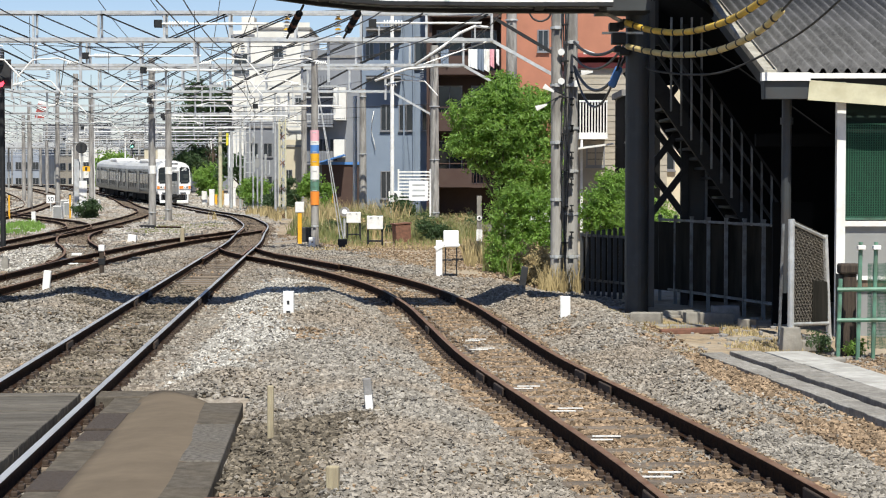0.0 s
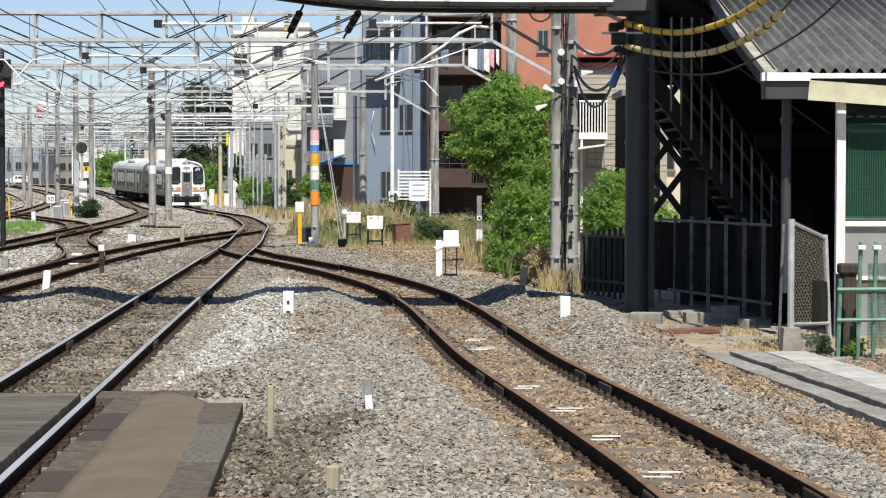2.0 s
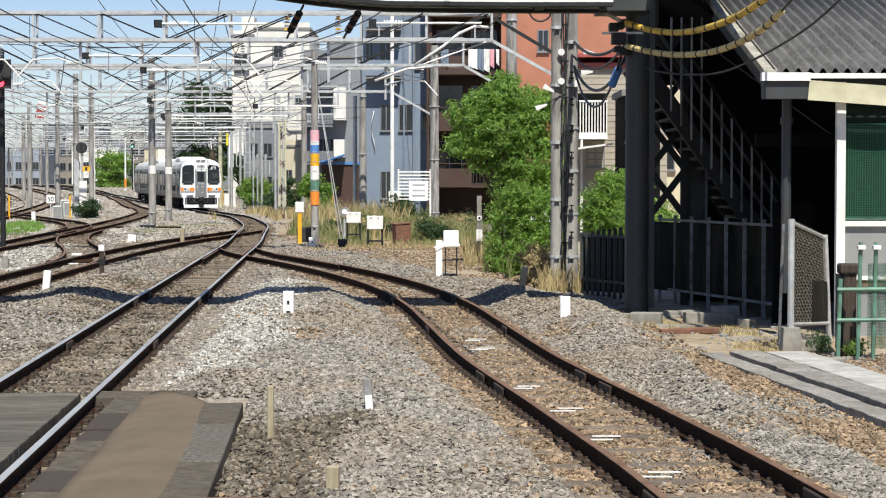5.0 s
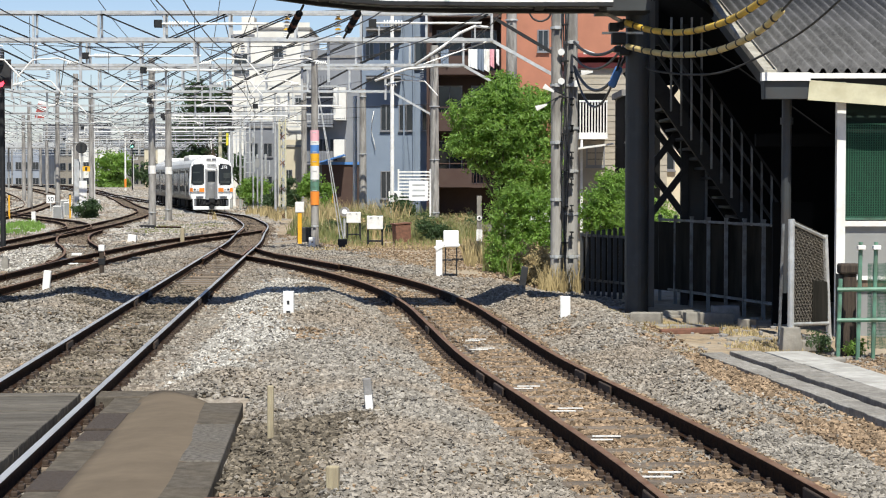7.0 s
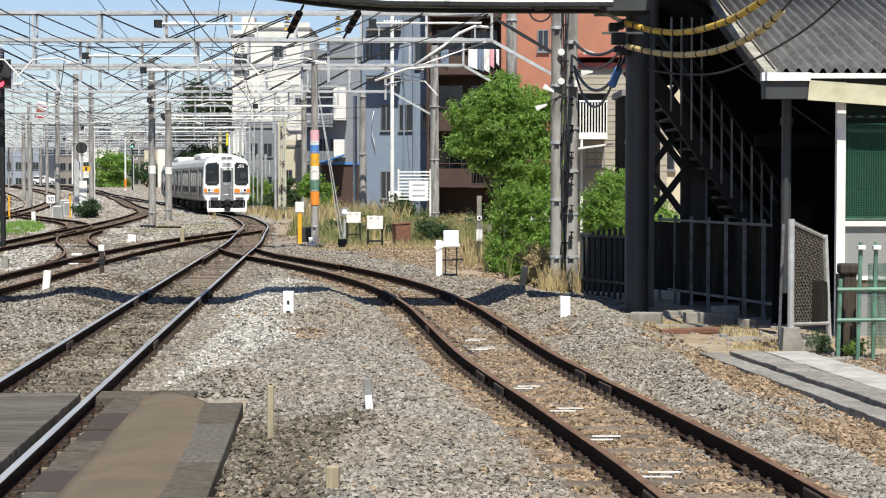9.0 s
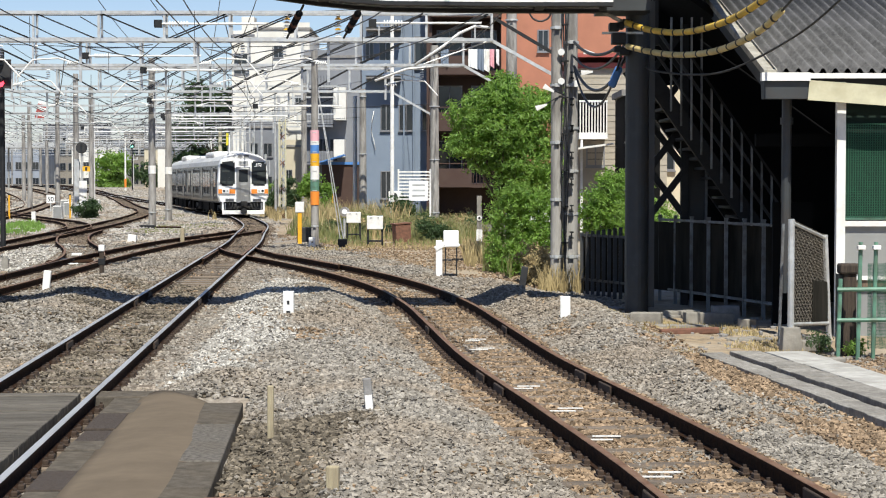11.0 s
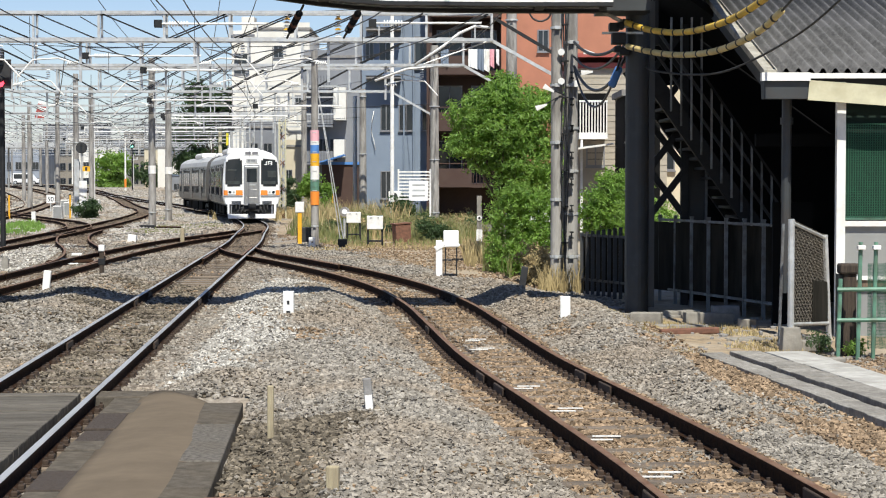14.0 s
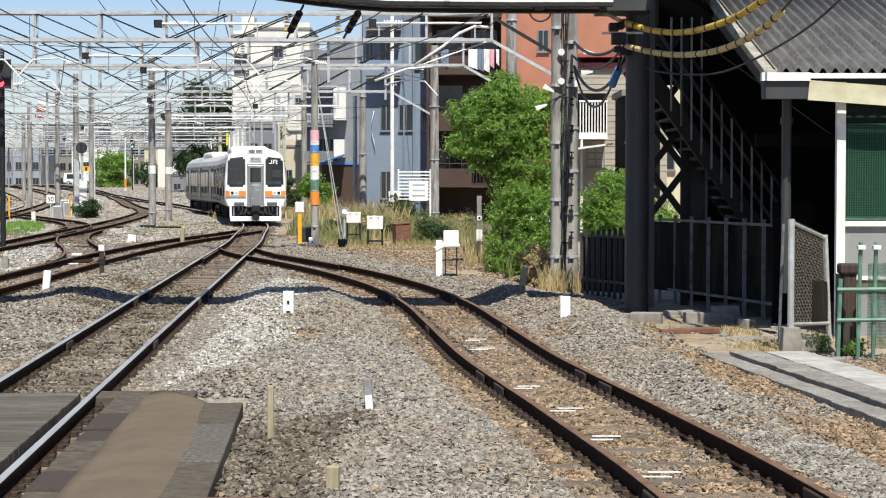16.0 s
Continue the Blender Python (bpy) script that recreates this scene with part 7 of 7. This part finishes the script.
# ---- staff crossing panels at the near track ----
def crossing():
    t = thing("crossing_deck", pose(0, 0, 0), "worn timber and asphalt staff crossing beside the rails", "crossing", kind="structure")
    yy = 9.5
    while yy < 18.65:
        c = -4.1 - 0.0617 * (yy - 19.5)
        o = new("plank", PLANK)
        o.parent = t
        o.matrix_basis = Matrix.Translation((c, yy, -0.02 + random.uniform(-0.006, 0.004))) @ Matrix.Rotation(0.06 + random.uniform(-0.01, 0.01), 4, "Z")
        yy += 0.235
    bm = B()
    pts = []
    for j in range(26):
        y = 9 + j * 0.385
        xl = -3.4 - 0.0617 * (y - 19.5) + 0.34
        row = []
        for i in range(11):
            u = i / 10
            xr = xl + 0.80 + 0.12 * math.sin((y - 9) * 0.33) + 0.05 * noise.noise((y * 0.9, 0, 7)) - 0.35 * max(0, y - 17.6)
            x = xl + (xr - xl) * u
            z = -0.05 + 0.05 * math.sin(math.pi * u) + 0.003 * noise.noise((x * 1.7, y * 0.8, 2))
            row.append(bm.verts.new((x, y, z)))
        pts.append(row)
    for a, b in zip(pts, pts[1:]):
        for i in range(10):
            bm.faces.new((a[i], a[i + 1], b[i + 1], b[i])).smooth = True
    ex = bmesh.ops.extrude_face_region(bm, geom=bm.faces[:])
    bmesh.ops.translate(bm, verts=[v for v in ex["geom"] if isinstance(v, bmesh.types.BMVert)], vec=(0, 0, -0.25))
    bmesh.ops.recalc_face_normals(bm, faces=bm.faces)
    part("sand_ramp", bm, "sand", t, "brown sandy asphalt ramp")
    for k, (y0, y1) in enumerate(((9, 11.6), (11.65, 14.0), (14.05, 16.2), (16.25, 17.75))):
        c = -2.22 - 0.0617 * ((y0 + y1) / 2 - 19.5)
        o = part("side_slab", box(B(), -0.17, 0.2, -(y1 - y0) / 2, (y1 - y0) / 2, -0.2, 0.0, bevel=0.015), "gravel_slab" if k == 2 else "asphalt_slab", t)
        o.matrix_basis = pose(c, (y0 + y1) / 2, -0.02, 0, 0, 3.5)
    o = part("end_slab", box(B(), -0.62, 0.42, -0.25, 0.25, -0.2, 0.0, bevel=0.02), "asphalt_slab", t)
    o.matrix_basis = pose(-2.9, 18.62, -0.03, 0, 0, 3.5)
    yy = 9.2
    while yy < 18.3:
        c = -3.4 - 0.0617 * (yy - 19.5)
        w = random.uniform(0.5, 1.1)
        o = part("edge_slab", box(B(), 0.08, 0.36 + random.uniform(-0.03, 0.05), 0, w - 0.03, -0.2, 0.0, bevel=0.012), random.choice(("asphalt_slab", "asphalt_slab", "wood_dark")), t)
        o.matrix_basis = pose(c, yy, -0.045 + random.uniform(-0.015, 0.01), 0, 0, 3.5 + random.uniform(-1, 1))
        yy += w
    part("kerb_board", box(B(), -1.6, -0.85, 12.35, 12.42, -0.3, -0.02), "rust", t)


PLANK = finish(box(B(), -0.42, 0.42, -0.112, 0.112, -0.12, 0.0, bevel=0.01), "plank", "plank")
crossing()


# ---- turnout details on the siding and main ----
def joint_bars():
    for key, ys in (("siding", (12.7, 19.5, 21.0, 27.0, 34.0)), ("main", (24.5, 33.0, 36.0))):
        for y in ys:
            i = min(range(len(PATHS[key])), key=lambda k: abs(PATHS[key][k].y - y))
            p = PATHS[key][i]
            n = normal2(PATHS[key], i)
            for s in (-0.566, 0.566):
                o = part("joint_bar", box(B(), -0.05, 0.05, -0.28, 0.28, -0.12, -0.03, bevel=0.012), "steel_clip", TRACKS[key])
                o.matrix_basis = Matrix.Translation(p + n * s) @ Matrix.Rotation(math.atan2(n.y, n.x), 4, "Z")
    for p in (Vector((1.62, 14.2, 0)), Vector((1.35, 16.2, 0)), Vector((1.17, 18.2, 0)), Vector((0.85, 20.2, 0)), Vector((0.48, 24.8, 0)), Vector((0.4, 26.2, 0))):
        for k in (-0.05, 0.04):
            o = part("painted_mark", box(B(), -0.13, 0.12, -0.01, 0.01, -0.006, 0.004), "white", TRACKS["siding"])
            o.matrix_basis = Matrix.Translation((p.x + 0.05 + k, p.y + k * 2.4, ground_z(p.x, p.y) + 0.045))
    # guard and switch rails near the crossing of the two lines
    for key, side, y0, y1 in (("main", 0.46, 52, 60), ("main", -0.46, 50, 57), ("siding", 0.47, 46, 54), ("main", 0.47, 74, 84), ("main", -0.47, 74, 84)):
        ps = [p for p in PATHS[key] if y0 < p.y < y1]
        rail(ps, side, TRACKS[key], "rail_rust")


joint_bars()


# ---- loose ballast stones ----
def stones(name, zones, m, label, seed, keep):
    rng = np.random.default_rng(seed)
    base = 1.25 * np.array([(1, 0, 0), (-1, 0, 0), (0, 1, 0), (0, -1, 0), (0, 0, 1), (0, 0, -1)], float)
    tris = np.array([(0, 2, 4), (2, 1, 4), (1, 3, 4), (3, 0, 4), (2, 0, 5), (1, 2, 5), (3, 1, 5), (0, 3, 5)])
    P, S = [], []
    for y0, y1, n, size in zones:
        u = rng.random((n, 4))
        for a, b, c, d in u:
            y = math.sqrt(y0 * y0 + (y1 * y1 - y0 * y0) * a)
            x = (b * 2 - 1) * (0.246 * y + 0.3)
            z = keep(x, y)
            if z is None:
                continue
            s = size * (0.55 + 0.9 * c)
            P.append((x, y, z + s * (0.15 + 0.35 * d)))
            S.append(s)
    P, S = np.array(P), np.array(S)
    n = len(P)
    A = rng.normal(size=(n, 3, 3))
    Q, _ = np.linalg.qr(A)
    shape = base[None] * (1 + 0.35 * rng.normal(size=(n, 6, 3)).clip(-1, 1)) * rng.uniform(0.4, 1.15, (n, 1, 3))
    V = np.einsum("nij,nkj->nki", Q, shape) * (S * 0.5)[:, None, None] * np.array((1.12, 1.12, 0.78)) + P[:, None, :]
    Fc = (tris[None] + (np.arange(n) * 6)[:, None, None]).reshape(-1, 3)
    me = bpy.data.meshes.new(name)
    me.vertices.add(n * 6)
    me.vertices.foreach_set("co", V.reshape(-1).astype(np.float32))
    me.loops.add(len(Fc) * 3)
    me.loops.foreach_set("vertex_index", Fc.reshape(-1).astype(np.int32))
    me.polygons.add(len(Fc))
    me.polygons.foreach_set("loop_start", np.arange(0, len(Fc) * 3, 3, dtype=np.int32))
    me.update(calc_edges=True)
    me.validate()
    me.shade_flat()
    me.materials.append(M[m])
    tagged(new(name, me), label, "ballast", kind="stuff")


def rail_clear(x, y):
    for key in ("main", "siding", "left"):
        for q in TRACK_GRID[key].get(int(y // 2), ()):
            if abs(q.y - y) < 0.35:
                d = abs(x - q.x)
                if abs(d - 0.566) < 0.085:
                    return False
    return True


def on_deck(x, y):
    if y < 18.72:
        c = -4.1 - 0.0617 * (y - 19.5)
        if c - 0.45 < x < c + 2.12:
            return True
    if 12.5 < y < 24.8:
        e = 3.7 + (24.6 - y) * 0.1207
        if e - 0.2 < x < e + 0.95:
            return True
    return False


def rusty(x, y):
    d = near_track(x, y, ("siding",))
    v = noise.noise((x * 0.9, y * 0.5, 40.0)) + 0.4 * noise.noise((x * 3, y * 2, 41.0)) + 0.9 * noise.noise((x * 29, y * 29, 42.0))
    if d < 0.95 and y < 46:
        return v > -0.5
    if 12 < y < 24.6 and -1.0 < x - 3.7 - (24.6 - y) * 0.1207 < -0.15:
        return v > -0.6
    if x > 2.6 + max(0, (24 - y)) * 0.10 and y < 30:
        return v > -0.15
    return v > 0.66


def bare(x, y):
    """Earth verges that carry no stones."""
    n = 0.5 * noise.noise((x * 1.1, y * 0.4, 60.0)) + 0.5 * noise.noise((x * 14, y * 9, 61.0))
    if y > 38 and x > 1.6 - (y - 38) * 0.22 + n * 1.5:
        return True
    return y > 24.6 and x > 3.25 + max(0, 29 - y) * 0.05 + n * 0.6


def whitish(x, y):
    n = noise.noise((x * 1.3, y * 0.5, 70.0)) + 0.8 * noise.noise((x * 27, y * 27, 71.0))
    if 46 < y < 66 and -14.6 + n * 0.5 < x < -10.6 + (60 - y) * 0.02 + 0.4 * n and x < -11.2 - (y - 52) * 0.12:
        return n > -0.5
    return 20 < y < 42 and abs(x + 2.92 + (y - 30) * 0.045) < 0.55 + 0.4 * n and n > -0.75


def dirty(x, y):
    n = noise.noise((x * 0.8, y * 0.5, 80.0)) + 0.8 * noise.noise((x * 27, y * 27, 81.0))
    return (y < 16.5 and -1.95 < x < -0.75 + 0.4 * n and n > -0.6) or (near_track(x, y, ("main",)) < 0.55 and n > -0.4) or (x < -4.6 - 0.06 * (y - 19.5) and y < 40 and n > 0.15) or n > 0.75


def keep_white(x, y):
    if on_deck(x, y) or not rail_clear(x, y) or rusty(x, y) or not whitish(x, y):
        return None
    return ground_z(x, y)


def keep_dirty(x, y):
    if on_deck(x, y) or not rail_clear(x, y) or rusty(x, y) or whitish(x, y) or bare(x, y) or not dirty(x, y):
        return None
    return ground_z(x, y)


def keep_grey(x, y):
    if on_deck(x, y) or not rail_clear(x, y) or rusty(x, y):
        return None
    if bare(x, y) or whitish(x, y) or dirty(x, y):
        return None
    return ground_z(x, y)


def keep_far(x, y):
    return None if x > -6 - (min(y, 130) - 66) * 0.08 - max(0, y - 130) * 0.2 or not rail_clear(x, y) or near_track(x, y) < 0.8 else ground_z(x, y)


def keep_bed(x, y):
    d = near_track(x, y) + 0.2 * noise.noise((x * 1.3, y * 0.4, 33.0))
    return ground_z(x, y) if d < 0.95 and (y > 66 or x < -6) and rail_clear(x, y) else None


def keep_rusty(x, y):
    if on_deck(x, y) or not rail_clear(x, y) or not rusty(x, y) or bare(x, y):
        return None
    return ground_z(x, y)


stones("ballast_stones", [(11.5, 17, 62000, 0.036), (17, 24, 82000, 0.041), (24, 36, 110000, 0.046), (36, 66, 110000, 0.054)], "stone", "loose grey crushed-stone ballast", 31, keep_grey)
def keep_verge(x, y):
    n = noise.noise((x * 0.8, y * 0.35, 90.0)) + 0.7 * noise.noise((x * 23, y * 23, 91.0))
    return ground_z(x, y) if -7 < x < 2.2 and bare(x, y) and n > -0.25 and near_track(x, y) > 0.9 else None


stones("verge_gravel", [(38, 78, 120000, 0.045)], "stone_brown", "scattered orange-brown gravel on the earth verge", 37, keep_verge)
stones("distant_ballast_stones", [(66, 130, 90000, 0.085), (130, 240, 70000, 0.15)], "stone_pale", "pale crushed-stone ballast of the far yard", 33, keep_far)
stones("track_bed_stones", [(40, 70, 50000, 0.06), (70, 130, 110000, 0.085)], "stone_bed", "dark rust-brown stones between the yard rails", 38, keep_bed)
stones("pale_ballast_stones", [(20, 28, 60000, 0.044), (28, 42, 60000, 0.052), (46, 66, 60000, 0.07)], "stone_white", "fresh pale ballast heaped between the tracks", 34, keep_white)
stones("dark_ballast_stones", [(11.5, 17, 45000, 0.042), (17, 24, 45000, 0.045), (24, 40, 45000, 0.058)], "stone_dark", "dark oil-stained ballast stones", 35, keep_dirty)
stones("rusty_ballast_stones", [(11.5, 17, 50000, 0.038), (17, 24, 66000, 0.043), (24, 36, 60000, 0.048), (36, 46, 40000, 0.052)], "stone_brown", "loose rust-stained ballast stones", 32, keep_rusty)


# ---- movement ----
MAIN_LEN = [0.0]
for a, b in zip(PATHS["main"], PATHS["main"][1:]):
    MAIN_LEN.append(MAIN_LEN[-1] + (b - a).length)


def on_main(s):
    """Point of the main line s metres along it."""
    ps = PATHS["main"]
    k0 = int(np.searchsorted(MAIN_LEN, s)) - 1
    i = min(max(k0, 0), len(ps) - 2)
    t = (s - MAIN_LEN[i]) / (MAIN_LEN[i + 1] - MAIN_LEN[i])
    return ps[i].lerp(ps[i + 1], t)


def s_of_y(y):
    ps = PATHS["main"]
    i = int(np.searchsorted([p.y for p in ps], y))
    a, b = ps[i - 1], ps[i]
    return MAIN_LEN[i - 1] + (MAIN_LEN[i] - MAIN_LEN[i - 1]) * (y - a.y) / (b.y - a.y)


FRONT_Y = [(0, 162), (2, 150.6), (4, 140), (6.5, 129), (9, 118.5), (11.5, 107.5), (12.5, 103), (14.5, 95.6), (16, 91.2)]


def car_pose(front_s):
    """A car is carried by two bogies; the body lies on the chord between them."""
    a, b = on_main(front_s + 2.9), on_main(front_s + 2.9 + 13.8)
    d = (a - b).normalized()
    c = a + d * 2.9
    return Matrix.Translation(c) @ Matrix.Rotation(math.atan2(d.x, -d.y), 4, "Z") @ Matrix.Rotation(math.asin(-d.z), 4, "X")


def drive(v, rows):
    walk(v, [(t, pose(x, ROAD_Y + dy, ROAD_Z, 0, 0, rz)) for t, x, dy, rz in rows])


def motions():
    ts = [i * 0.5 for i in range(33)]
    ys = np.array([y for _, y in FRONT_Y])
    tk = np.array([t for t, _ in FRONT_Y])
    co = np.polyfit(tk, ys, 4)
    drive(VEHICLES[0], [(0, -49.5, -2, 180), (0.7, -57.5, -2, 180), (2.0, -68, -2, 180), (2.6, -73, -2, 180), (16, -190, -2, 180)])
    drive(VEHICLES[1], [(0, -90, 2, 0), (2.7, -70.5, 2, 0), (4.0, -61.5, 2, 0), (6.0, -47, 2, 0), (16, 30, 2, 0)])
    drive(VEHICLES[2], [(0, -150, 2, 0), (8.2, -73, 2, 0), (9.0, -64.5, 2, 0), (10.5, -50, 2, 0), (16, 8, 2, 0)])
    drive(VEHICLES[3], [(0, -145, 2, 0), (13.2, -70.5, 2, 0), (14.5, -65.6, 2, 0), (15.5, -61.2, 2, 0), (16, -59, 2, 0)])
    for k, car in enumerate(CARS):
        walk(car, [(t, car_pose(s_of_y(float(np.polyval(co, t))) + 20.0 * k)) for t in ts])


motions()
